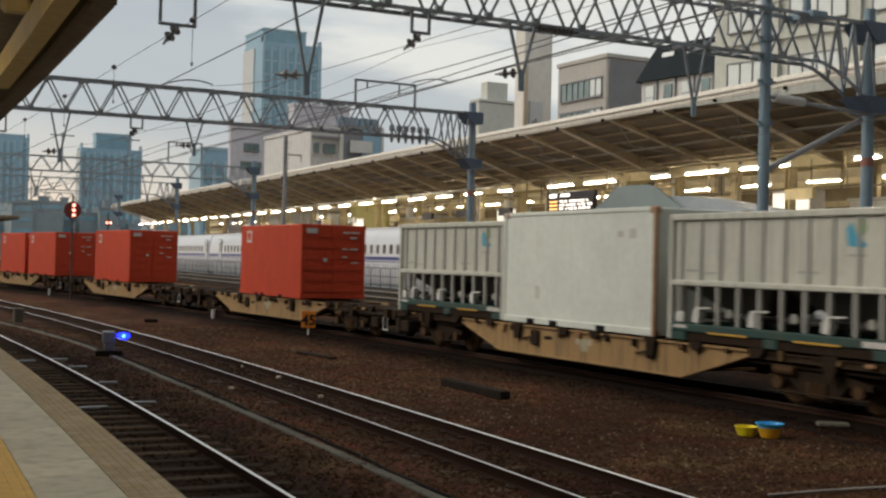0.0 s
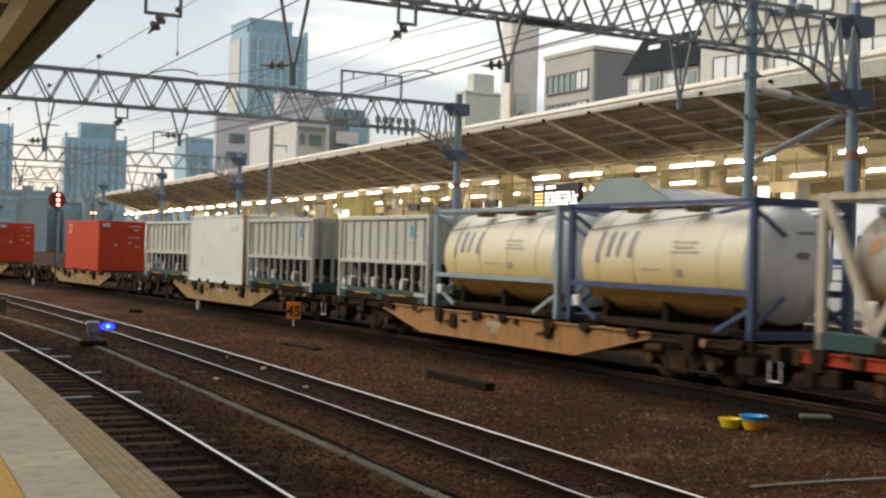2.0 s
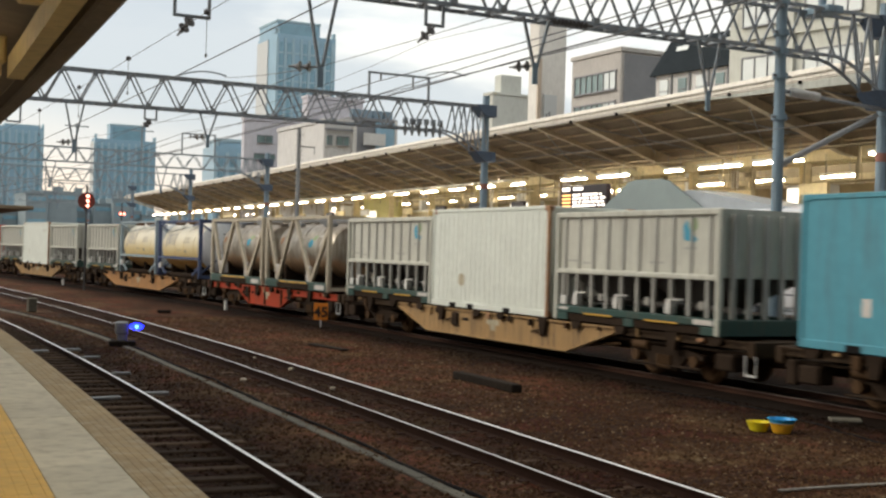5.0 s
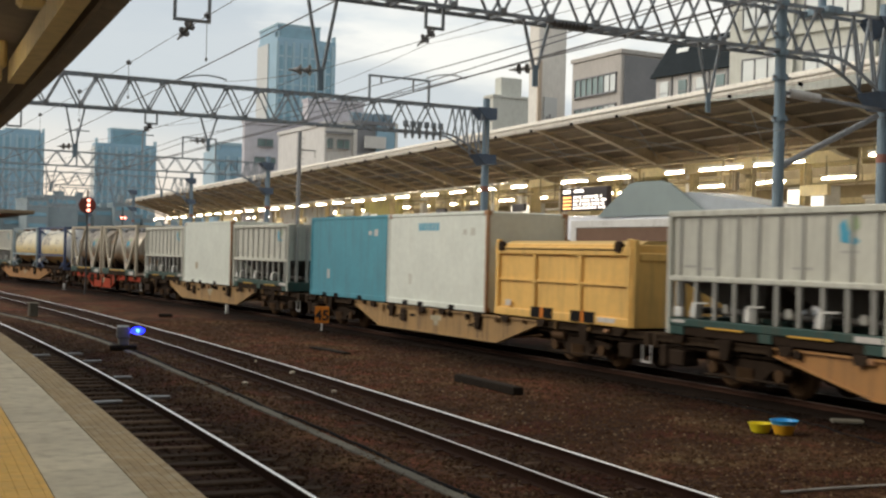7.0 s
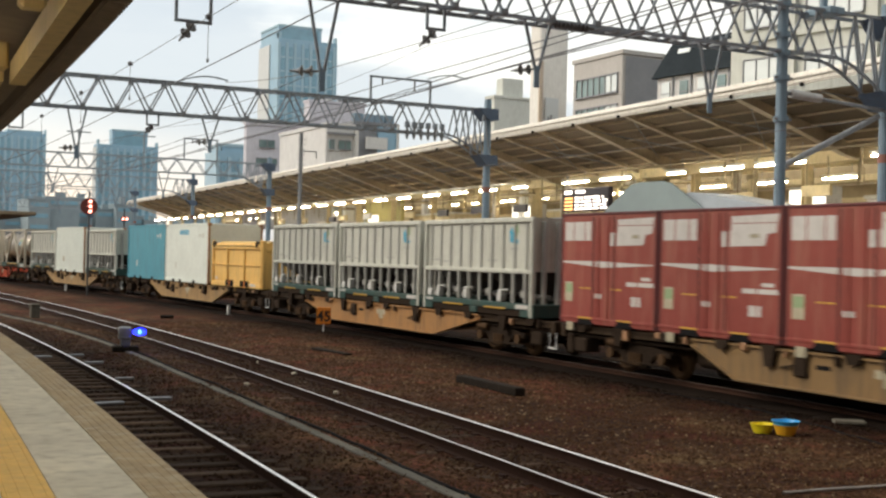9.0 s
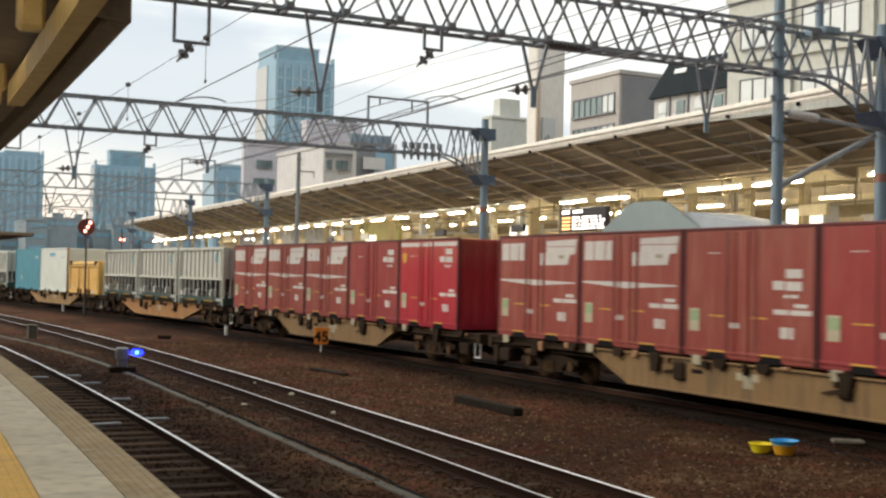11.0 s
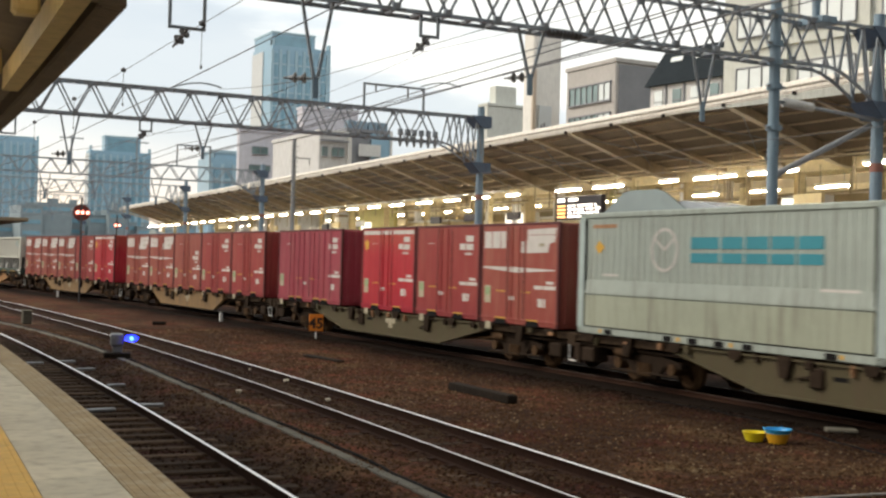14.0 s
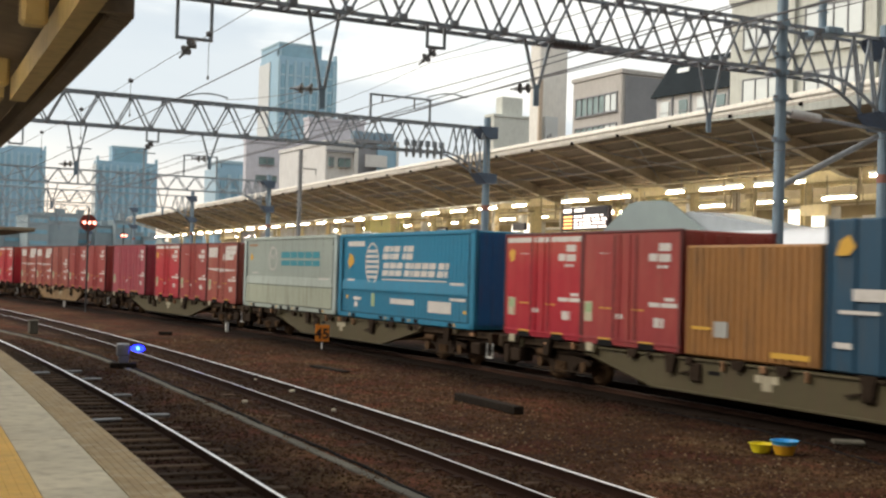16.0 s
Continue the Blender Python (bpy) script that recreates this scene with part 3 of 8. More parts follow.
for z in (5.9, 6.9, 7.5, 7.95, 8.7):
    part("clamp", Mesh().rod((0, 0, z), (0, 0, z + 0.14), 0.19, 14), "steel_blue", tall)
    part("bolt", Mesh().bar((-0.28, -0.05, z + 0.07), (0.28, -0.05, z + 0.07), 0.05), "steel_grey", tall)
part("brace_pipe", Mesh().rod((0.1, 0.05, 4.82), (3.4, 0.15, 6.30), 0.075, 10), "steel_grey", tall, "pale grey diagonal brace pipe")
part("arm", Mesh().rod((0.15, 0, 6.62), (3.7, 0.1, 6.45), 0.05, 8), "steel_grey", tall)
part("line_insulator", Mesh().rod((0.3, 0, 6.62), (1.25, 0, 6.57), 0.11, 14), "white_paint", tall, "white cylindrical insulator")
for k in range(9):
    part("step_iron", Mesh().bar((-0.3 if k % 2 else 0.14, 0, 3.2 + 0.4 * k), (-0.14 if k % 2 else 0.3, 0, 3.2 + 0.4 * k), 0.025), "steel_grey", tall)
top = part("top_mast", Mesh().rod((22.25, 0, 8.7), (22.25, 0, 13.0), 0.10, 16, 0.09), "steel_blue", BEAMS[0], "slim blue-grey mast on the beam", smooth=True)
part("mast_foot", Mesh().cbox(22.0, 22.5, -0.48, 0.48, 8.66, 8.84, 0.02), "steel_blue", BEAMS[0])
for k in range(10):
    part("step_iron", Mesh().bar((22.05, 0, 9.3 + 0.36 * k), (22.45, 0, 9.3 + 0.36 * k), 0.03), "steel_blue", top)
rung = pole("line_mast", 25.2, 67.5, 9.5, 0.13, "pale grey mast with rungs beside the platform", "steel_grey")
part("crossarm", Mesh().bar((-0.1, 0, 8.42), (1.0, 0, 8.42), 0.07), "steel_grey", rung)
part("drop", Mesh().bar((0.97, 0, 8.42), (0.97, 0, 8.05), 0.05), "steel_grey", rung)
for k in range(14):
    part("rung", Mesh().bar((-0.22, -0.1, 5.2 + 0.3 * k), (0.22, -0.1, 5.2 + 0.3 * k), 0.035), "steel_grey", rung)
pole("line_mast", -3.2, 22.8, 9.3, 0.16, "blue-grey steel mast behind the platform roof")
for gy, gx0, gx1, gzb, gzt in GANTRIES[1:]:
    pole("gantry_mast", gx0 + 0.2 if gx0 > 5.5 else -4.0, gy, gzt + 0.3, 0.16, "round blue-grey steel mast")


def v_hanger(x, y, top, tip, half=0.33):
    h = thing("v_hanger", "grey steel V-shaped hanger below the gantry beam", "hanger", "gantry hangers", at=pose(x, y, 0))
    for s in (-1, 1):
        part("strut", Mesh().bar((s * half, 0, top), (s * 0.03, 0, tip), 0.055), "lattice", h)
    part("foot", Mesh().cbox(-0.065, 0.065, -0.03, 0.03, tip - 0.35, tip + 0.12, 0.012), "steel_blue", h)
    return h


def insulator(x, y, z, way, label="brown ribbed porcelain insulator on the overhead line"):
    s = thing("insulator", label, "insulator", "line insulators", at=pose(x, y, z))
    way = Vector(way).normalized()
    for i in range(2):
        c = way * (0.2 * i)
        shed = part("disc", Mesh().rod(c - way * 0.045, c + way * 0.02, 0.115, 16, 0.05), "insulator", s, smooth=True)
        part("cap", Mesh().rod(c + way * 0.02, c + way * 0.10, 0.05, 12, 0.035), "steel_grey", shed, smooth=True)
    part("pin", Mesh().rod(-way * 0.2, way * 0.4, 0.022, 8), "steel_grey", s)
    return s


def u_frame(x, beam, top, bottom, w):
    """A rectangular steel frame hung from a gantry beam."""
    a, b, k = x - w / 2, x + w / 2, 0.06
    sill = part("hanging_frame", Mesh().cbox(a - k / 2, b + k / 2, -0.23, -0.17, bottom - k / 2, bottom + k / 2, 0.01), "lattice", beam)
    for e in (a, b):
        part("leg", Mesh().cbox(e - k / 2, e + k / 2, -0.23, -0.17, bottom + k / 2, top + 0.05, 0.01), "lattice", sill)


for (x, tip) in ((8.84, 6.0), (13.80, 6.5), (18.55, 6.3)):
    v_hanger(x, 22.6, 7.60, tip)
    if x < 10:
        insulator(x - 0.22, 22.73, tip + 0.05, (-0.75, 0.6, 0.03))
    elif x < 18:
        insulator(x - 0.14, 22.78, tip + 0.05, (-0.5, 0.85, 0.0))
for (x, tip) in ((8.03, 5.9), (12.8, 6.4)):
    v_hanger(x, 43.8, 7.36, tip)
    insulator(x - 0.2, 43.95, tip + 0.03, (-0.75, 0.6, 0.0))
for (x, z, w) in ((6.23, 6.75, 0.66), (11.33, 7.15, 0.40)):
    u_frame(x, BEAMS[0], 7.60, z, w)
    insulator(x - 0.02, 22.77, z - 0.10, (-0.25, 0.75, -0.45))
u_frame(10.68, BEAMS[1], 7.36, 6.92, 0.42)
insulator(10.64, 43.97, 6.82, (-0.25, 0.75, -0.4))
u_frame(6.0, BEAMS[1], 8.40, 6.5, 0.45)
for (x, tip) in ((9.5, 6.0), (15.3, 6.1)):
    v_hanger(x, 74.8, 7.22, tip)


def arch_frame(gantry_ob, x0, x1, zb, zt):
    """A frame on top of a gantry beam that carries wires."""
    for x in (x0, x1):
        part("frame_post", Mesh().bar((x, 0, zb), (x, 0, zt), 0.08), "lattice", gantry_ob)
    bar = part("frame_crossbar", Mesh().bar((x0 - 0.05, 0, zt), (x1 + 0.05, 0, zt), 0.08), "lattice", gantry_ob)
    part("wire_clamp", Mesh().bar((x0 + 0.5, 0, zt), (x0 + 0.5, 0, zt - 0.3), 0.05), "insulator", bar)
    part("wire_clamp", Mesh().bar((x1 - 0.7, 0, zt), (x1 - 0.7, 0, zt - 0.45), 0.05), "insulator", bar)


def steady_arm(gantry_ob, x, z, name="steady_arm"):
    """A bowed pull-off arm above a gantry beam."""
    pts = [(x + 1.8 * k / 7, z + 0.38 * math.sin(math.pi * (0.12 + 0.62 * k / 7)) - 0.14) for k in range(8)]
    part(name, Mesh().prism([(a, c - 0.025) for a, c in pts] + [(a, c + 0.025) for a, c in pts[::-1]], -0.025, 0.025, "y"), "lattice", gantry_ob)


for gi, gy2, zb2, xs in ((2, 75.0, 7.22, (12.4, 19.0)), (3, 100.0, 7.3, (9.0, 13.2, 17.0, 21.5)), (4, 128.0, 7.4, (7.0, 11.5, 16.5, 22.0))):
    for x in xs:
        v_hanger(x, gy2 - 0.2, zb2, zb2 - 1.25)
    for x in (xs[0] + 1.5, xs[-1] - 1.2):
        post_top = zb2 + 2.3
        post = part("frame_post", Mesh().bar((x, 0, zb2), (x, 0, post_top), 0.09), "lattice_hazed", BEAMS[gi])
        part("crossarm", Mesh().bar((x - 0.7, 0, post_top - 0.15), (x + 0.7, 0, post_top - 0.15), 0.07), "lattice_hazed", post)
steady_arm(BEAMS[1], 11.69, 8.62)
steady_arm(BEAMS[1], 21.75, 9.55)
arch_frame(BEAMS[1], 19.27, 21.88, 8.52, 9.46)
arch_frame(BEAMS[2], 20.3, 22.4, 8.08, 9.4)


# ribbed insulator string clamped along the bottom of the near beam
string = part("insulator_string", Mesh().rod((14.07, -0.32, 7.54), (14.07 + 1.1, -0.32, 7.54), 0.03, 8), "insulator", BEAMS[0], "dark ribbed insulator string")
for k in range(9):
    part("shed", Mesh().rod((14.07 + 0.1 + 0.1 * k, -0.32, 7.54), (14.07 + 0.14 + 0.1 * k, -0.32, 7.54), 0.075, 12), "insulator", string)
part("tension_rod", Mesh().rod((14.07 + 1.0, -0.32, 7.54), (14.07 + 2.4, -0.32, 7.54), 0.022, 8), "lattice", string)


# ---- overhead wires ----
def wire(points, r=0.012, label="dark overhead wire", sag=0.0):
    """A wire as a thin tube through its supports, sagging between them."""
    pts = []
    for (a, b) in zip(points, points[1:]):
        for i in range(8):
            k = i / 8
            p = Vector(a).lerp(Vector(b), k)
            p.z -= sag * 4 * k * (1 - k)
            pts.append(p)
    pts.append(Vector(points[-1]))
    b, n = Mesh(), 6
    for p in pts:
        b.v += [(p.x + r * math.cos(k * math.pi / 3), p.y, p.z + r * math.sin(k * math.pi / 3)) for k in range(n)]
    for i in range(len(pts) - 1):
        b.f += [(i * n + k, i * n + (k + 1) % n, (i + 1) * n + (k + 1) % n, (i + 1) * n + k) for k in range(n)]
    b.f += [tuple(range(n)), tuple(range(len(b.v) - n, len(b.v)))]
    return tagged(part("overhead_wire", b, "wire", smooth=True), label, "wire", "overhead wires")


def along(line, off, z, sag, r=0.012, ys=(-10, 22.8, 44, 75, 100, 128, 160)):
    wire([(line_x(line, y) + off, y, z) for y in ys], r, sag=sag)


NEAR_Y = (-12, 22.8, 44, 75, 100, 128, 160)


def run(xs, z, sag, r, lab):
    """A wire through the gantries; xs are its places across the tracks."""
    wire([(x, y, z) for x, y in zip(xs, NEAR_Y)], r, lab, sag)


for line, lab in ((TRACK_2, "thin dark contact wire above the second track"), (FREIGHT, "thin dark contact wire above the freight track")):
    run([line_x(line, y) for y in NEAR_Y], 5.02, 0.02, 0.007, lab)
run([5.3, 5.87, 6.08, 4.9, 1, -5, -12], 6.40, 0.03, 0.006, "thin messenger wire hung from the gantry frames")
run([5.0, 6.05, 6.45, 5.2, 1.2, -5, -12], 5.65, 0.02, 0.009, "dark contact wire below the messenger wire")
wire([(8.72, 22.95, 6.05), (13.4, 44.0, 8.70)], 0.010, "thin wire from a hanger to the bowed arm", 0.05)


def dropper(x, y, z0, z1):
    d = thing("dropper", "thin dropper wire with a round black clamp", "dropper", "line droppers", at=pose(x, y, 0))
    part("clamp", Mesh().lathe([(0.01, z0 - 0.05), (0.055, z0 - 0.03), (0.06, z0 + 0.02), (0.01, z0 + 0.06)], 10), "wire", d)
    part("strand", Mesh().rod((0, 0, z1), (0, 0, z0), 0.006, 6), "wire", d)
    part("lower_clamp", Mesh().cbox(-0.015, 0.015, -0.03, 0.03, z1 - 0.03, z1 + 0.03, 0.006), "wire", d)


for y in (20.2, 26.3, 32.0, 38.5):
    dropper(float(np.interp(y, (-12, 22.8, 44), (5.3, 5.87, 6.08))), y, 6.40, 5.66)
run([10.6, 11.3, 10.7, 9.2, 6, 1, -6], 6.85, 0.45, 0.005, "thin messenger wire hung from the gantry frames")
run([8.2, 8.8, 8.03, 8.5, 7, 5, 3], 6.05, 0.25, 0.006, "dark feeder wire on the V hangers")
run([12.6, 13.2, 12.0, 12.5, 12.5, 12, 11], 6.55, 0.1, 0.009, "dark feeder wire on the V hangers")
run([12.1, 13.3, 14.05, 14.6, 14.8, 14, 13], 6.60, 0.02, 0.016, "thick dark feeder wire on an insulator")
run([18.9, 19.3, 19.5, 20.4, 21.4, 22, 23], 9.08, 0.05, 0.017, "thick dark feeder wire above the gantries")
run([19.9, 20.6, 21.1, 21.8, 22.6, 23, 24], 8.98, 0.05, 0.009, "thick dark feeder wire above the gantries")
# ---- bullet-train side: track, train, platform, roof ----
F0 = 26.06  # far side: x at y = 0 of the visible train side


def far(x, y, z=0.0):
    """A point of the far side: x metres beyond the train's visible side, y along it."""
    return (F0 + x + 0.061 * y, y, z)


def far_pose(x, y, z=0.0):
    return pose(*far(x, y, z), 0, 0, FAR_TURN)


far_bed = tagged(part("far_trackbed", Mesh().box(-0.9, 4.0, -30, 190, -0.28, 0.78), "bed_dark", at=far_pose(0, 0)), "grimy dark bed of the bullet train track", "track bed", kind="structure")

bullet = thing("bullet_train", "white bullet train with a blue band, standing at its platform", "train", at=far_pose(1.68, 0, 0.76))


def bullet_section(z_scale=1.0):
    return [(-1.55, 0.25), (-1.66, 0.6), (-1.68, 1.5), (-1.66, 2.2), (-1.58, 2.8), (-1.42, 3.2), (-1.15, 3.46), (-0.7, 3.57), (0, 3.6),
            (0.7, 3.57), (1.15, 3.46), (1.42, 3.2), (1.58, 2.8), (1.66, 2.2), (1.68, 1.5), (1.66, 0.6), (1.55, 0.25)]


for k in range(8):
    y0 = 5.95 + 25.0 * (k - 1)
    car = part("car_body", Mesh().sweep(bullet_section(), [(0, y0 + 0.25, 0, 0), (0, y0 + 24.75, 0, 0)]), "white_train", bullet, smooth=True)
    part("gangway", Mesh().sweep([(a * 0.975, z * 0.985) for a, z in bullet_section()], [(0, y0 - 0.25, 0, 0), (0, y0 + 0.25, 0, 0)]), "roof_grey", bullet, "pale grey ribbed gangway hood", smooth=True)
    part("band", Mesh().box(-1.694, -1.67, y0 + 0.3, y0 + 24.7, 1.62, 1.80), "blue_band", car)
    part("band", Mesh().box(-1.694, -1.67, y0 + 0.3, y0 + 24.7, 1.50, 1.55), "blue_band", car)
    win = Mesh().cbox(-1.70, -1.655, -0.19, 0.19, 1.98, 2.50, 0.02).data("window", M["dark_glass"])
    for i in range(17):
        part("window", win, None, car, at=pose(0, y0 + 2.6 + i * 1.04, 0))
    for dy in (0.95, 20.9):
        door = part("door", Mesh().cbox(-1.705, -1.64, y0 + dy - 0.42, y0 + dy + 0.42, 1.1, 3.0, 0.02), "white_train", car)
        part("door_window", Mesh().cbox(-1.715, -1.70, y0 + dy - 0.13, y0 + dy + 0.13, 2.0, 2.75, 0.02), "dark_glass", door)
        part("door_joint", Mesh().box(-1.70, -1.66, y0 + dy - 0.45, y0 + dy - 0.425, 1.1, 3.02).box(-1.70, -1.66, y0 + dy + 0.425, y0 + dy + 0.45, 1.1, 3.02).box(-1.70, -1.66, y0 + dy - 0.45, y0 + dy + 0.45, 3.0, 3.03), "black", car)
    part("skirt", Mesh().box(-1.5, 1.5, y0 + 0.6, y0 + 24.4, -0.1, 0.3), "roof_grey", car)


def pantograph_shield(y):
    """A trapezoid side wall with a sloping cover behind it, on the train's roof."""
    side = [(y - 3.8, 3.45), (y + 3.9, 3.45), (y + 3.2, 3.84), (y + 1.5, 4.72), (y + 0.9, 4.79), (y - 0.7, 4.77), (y - 1.3, 4.66), (y - 3.4, 3.6)]
    s = part("pantograph_shield", Mesh().prism(side, -1.30, -1.22, "x"), "shield", bullet, "smooth grey trapezoid noise shield on the roof")
    part("cover", Mesh().prism([(y - 9.0, 3.4), (y + 4.0, 3.4), (y + 2.0, 3.7), (y - 2.2, 4.3), (y - 3.0, 4.2), (y - 7.0, 3.62)], -1.0, 1.0, "x"), "roof_grey", s)


pantograph_shield(38.4)
pantograph_shield(138.4)

for z, x in ((0.62, -0.96), (0.30, -1.0)):
    cb = tagged(part("trackside_cable", Mesh().rod((x, 20, z), (x, 170, z), 0.035, 8), "concrete", at=far_pose(0, 0)), "pale cable pipe along the side of the track bed", "cable", "trackside cables")
    for i in range(24):
        part("clip", Mesh().box(x - 0.02, -0.9, 22 + 6 * i - 0.03, 22 + 6 * i + 0.03, z - 0.05, z + 0.05), "steel_grey", cb)

fence = thing("trackside_fence", "dark steel railing along the bullet train track", "fence", at=far_pose(-0.75, 0, 0))
for z in (0.95, 1.45, 1.92):
    part("rail", Mesh().bar((0, 25, z), (0, 150, z), 0.045), "fence_dark", fence)
post = Mesh().bar((0, 0, 0.7), (0, 0, 1.95), 0.045).data("post", M["fence_dark"])
slim = Mesh().bar((0, 0, 0.95), (0, 0, 2.15), 0.02).data("bar", M["fence_dark"])
for i in range(84):
    part("post", post, None, fence, at=pose(0, 25 + 1.5 * i, 0))
    if 8 < i < 60:
        for k in (0.375, 0.75, 1.125):
            part("bar", slim, None, fence, at=pose(0, 25 + 1.5 * i + k, 0))

for y0 in (32.4, 39.35):
    h = thing("hoarding", "tall brown hoarding panel beside the bullet train track", "hoarding", "trackside hoardings", at=pose(25.3, y0, -0.1))
    part("panel", Mesh().cbox(-0.04, 0.04, 0, 5.85, 0.3, 3.93, 0.015), "hoarding", h)
    for z0, z1, ya, yb in ((3.70, 3.97, -0.25, 6.1), (0.3, 3.69, -0.25, 0.12), (0.3, 3.69, 5.73, 6.1)):
        part("border", Mesh().cbox(-0.07, -0.045, ya, yb, z0, z1, 0.008), "white_paint", h, "white border strip")
    for y in (0.3, 2.9, 5.5):
        part("stay", Mesh().bar((0.12, y, 0), (0.09, y, 3.7), 0.08), "steel_grey", h)

far_platform = tagged(part("far_platform", Mesh().box(3.45, 13.5, -20, 175, -0.25, 2.0), "concrete", at=far_pose(0, 0)), "concrete platform beside the bullet train", "platform", kind="structure")
far_wall = thing("wall_far", "cream lit wall panels at the back of the bullet train platform", "wall", kind="structure", at=far_pose(16.5, 0))
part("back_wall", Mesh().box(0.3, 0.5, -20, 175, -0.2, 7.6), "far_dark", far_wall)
rw = random.Random(5)
y = -18.0
while y < 170:
    w = rw.choice((1.8, 2.6, 3.6, 5.0))
    z0, z1 = rw.choice(((2.0, 4.6), (2.0, 5.2), (3.2, 5.0), (2.0, 3.6)))
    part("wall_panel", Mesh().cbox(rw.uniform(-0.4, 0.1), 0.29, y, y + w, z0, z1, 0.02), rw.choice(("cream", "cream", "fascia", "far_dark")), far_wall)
    y += w + rw.choice((0.1, 0.5, 1.6, 2.6))
for z in (5.5, 6.6):
    part("wall_girder", Mesh().box(-0.2, 0.25, -20, 175, z, z + 0.3), "cream", far_wall)

roof = thing("platform_roof", "platform roof with cream fascia, brown rafters and dark underside", "roof", kind="structure", at=far_pose(1.5, 0))
ROOF_END = 168.0
part("roof_deck", Mesh().prism([(0.1, 8.78), (6.2, 6.98), (12.4, 8.78), (12.4, 8.92), (6.2, 7.12), (0.1, 8.92)], -20, ROOF_END, "y"), "deck_under", roof)
part("fascia", Mesh().cbox(-0.06, 0.1, -20, ROOF_END, 8.52, 8.96, 0.03), "fascia", roof, "long cream painted fascia board")
part("skirt_board", Mesh().prism([(38.0, 8.53), (26.0, 8.12), (-20.0, 8.12), (-20.0, 8.53)], -0.05, 0.06, "x"), "skirt_grey", roof, "pale grey skirt board below the fascia")
part("gutter", Mesh().cbox(-0.16, -0.05, -20, ROOF_END, 8.74, 8.86, 0.03), "fascia", roof)
part("girder", Mesh().cbox(5.9, 6.25, -20, ROOF_END, 6.55, 7.02, 0.02), "cream", roof)
for i, off in enumerate((0.8, 1.7, 2.6, 3.5, 4.4, 5.2)):
    z = 8.78 - off * 1.8 / 6.1
    part("purlin", Mesh().box(off, off + 0.05, -20, ROOF_END, z - 0.10, z - 0.02), "rafter", roof)
big = Mesh().prism([(0.1, 8.76), (5.9, 7.05), (5.9, 6.6), (5.2, 6.72), (0.1, 8.50)], -0.11, 0.11, "y").data("rafter", M["rafter"])
small = Mesh().prism([(0.1, 8.76), (5.9, 7.05), (5.9, 6.88), (0.1, 8.60)], -0.06, 0.06, "y").data("rafter", M["rafter"])
big_flange = Mesh().prism([(0.1, 8.46), (5.2, 6.68), (5.9, 6.56), (5.9, 6.60), (5.2, 6.72), (0.1, 8.50)], -0.17, 0.17, "y").data("flange", M["flange_tan"])
small_flange = Mesh().prism([(0.1, 8.56), (5.9, 6.84), (5.9, 6.88), (0.1, 8.60)], -0.10, 0.10, "y").data("flange", M["flange_tan"])
for i in range(44):
    r = part("rafter", big if i % 3 == 2 else small, None, roof, at=pose(0, 4.1 + 3.85 * i, 0))
    part("flange", big_flange if i % 3 == 2 else small_flange, None, r)
part("fascia_strip", Mesh().cbox(-0.10, -0.062, -20, ROOF_END, 8.60, 8.70, 0.01), "fascia", roof)
column = Mesh().box(-0.16, 0.16, -0.16, -0.13, 2.0, 6.6).box(-0.16, 0.16, 0.13, 0.16, 2.0, 6.6).box(-0.02, 0.02, -0.13, 0.13, 2.0, 6.6).data("column", M["cream"])
for i in range(22):
    part("column", column, None, roof, at=pose(6.1, 7.2 + 7.7 * i, 0))

for i in range(44):
    part("strut", Mesh().bar((6.1, 4.1 + 3.85 * i, 6.6), (9.6, 4.1 + 3.85 * i, 7.9), 0.1, 0.16), "rafter", roof)
for i, off in enumerate((8.0, 10.5)):
    part("conduit", Mesh().rod((off, -20, 6.75 + 0.2 * i), (off, ROOF_END, 6.75 + 0.2 * i), 0.06, 8), "cream", roof)
def roof_z(off):
    return 8.78 - off * 1.8 / 6.1


brace_a = Mesh().rod((0.7, 0, roof_z(0.7) - 0.24), (4.6, 3.85, roof_z(4.6) - 0.24), 0.022, 6).data("brace_rod", M["steel_grey"])
brace_b = Mesh().rod((4.6, 0, roof_z(4.6) - 0.24), (0.7, 3.85, roof_z(0.7) - 0.24), 0.022, 6).data("brace_rod", M["steel_grey"])
for i in range(0, 40, 2):
    part("brace_rod", brace_a, None, roof, at=pose(0, 4.1 + 3.85 * i, 0))
    part("brace_rod", brace_b, None, roof, at=pose(0, 4.1 + 3.85 * i, 0))
clip = Mesh().cbox(-0.17, -0.06, -0.06, 0.06, 8.46, 8.58, 0.02).data("gutter_clip", M["black"])
for i in range(40):
    part("gutter_clip", clip, None, roof, at=pose(0, 4.1 + 3.85 * i, 0))
hang = Mesh().bar((0, 0, 6.6), (0, 0, 5.7), 0.05).data("lamp_hanger", M["far_dark"])
for i in range(60):
    part("lamp_hanger", hang, None, roof, at=pose(2.9 + (i % 3) * 2.3, 8 + 2.6 * i, 0))

# ---- unseen dark wall on the platform's other side, added to block low sky ----
hall = thing("station_hall", "unseen dark wall added to block low sky light", "building", kind="structure")
part("hall_wall", Mesh().box(-18, -14, -30, 170, -0.3, 8.0), "sky_block_dark", hall)

# ---- unseen block behind the camera, over all tracks, added to cut sky light ----
rear_block = thing("station_bridge", "unseen dark block over the tracks, added to cut rear sky light", "building", kind="structure")
part("bridge_body", Mesh().box(-70, 75, -48, -30, 8.5, 78), "sky_block_dark", rear_block)
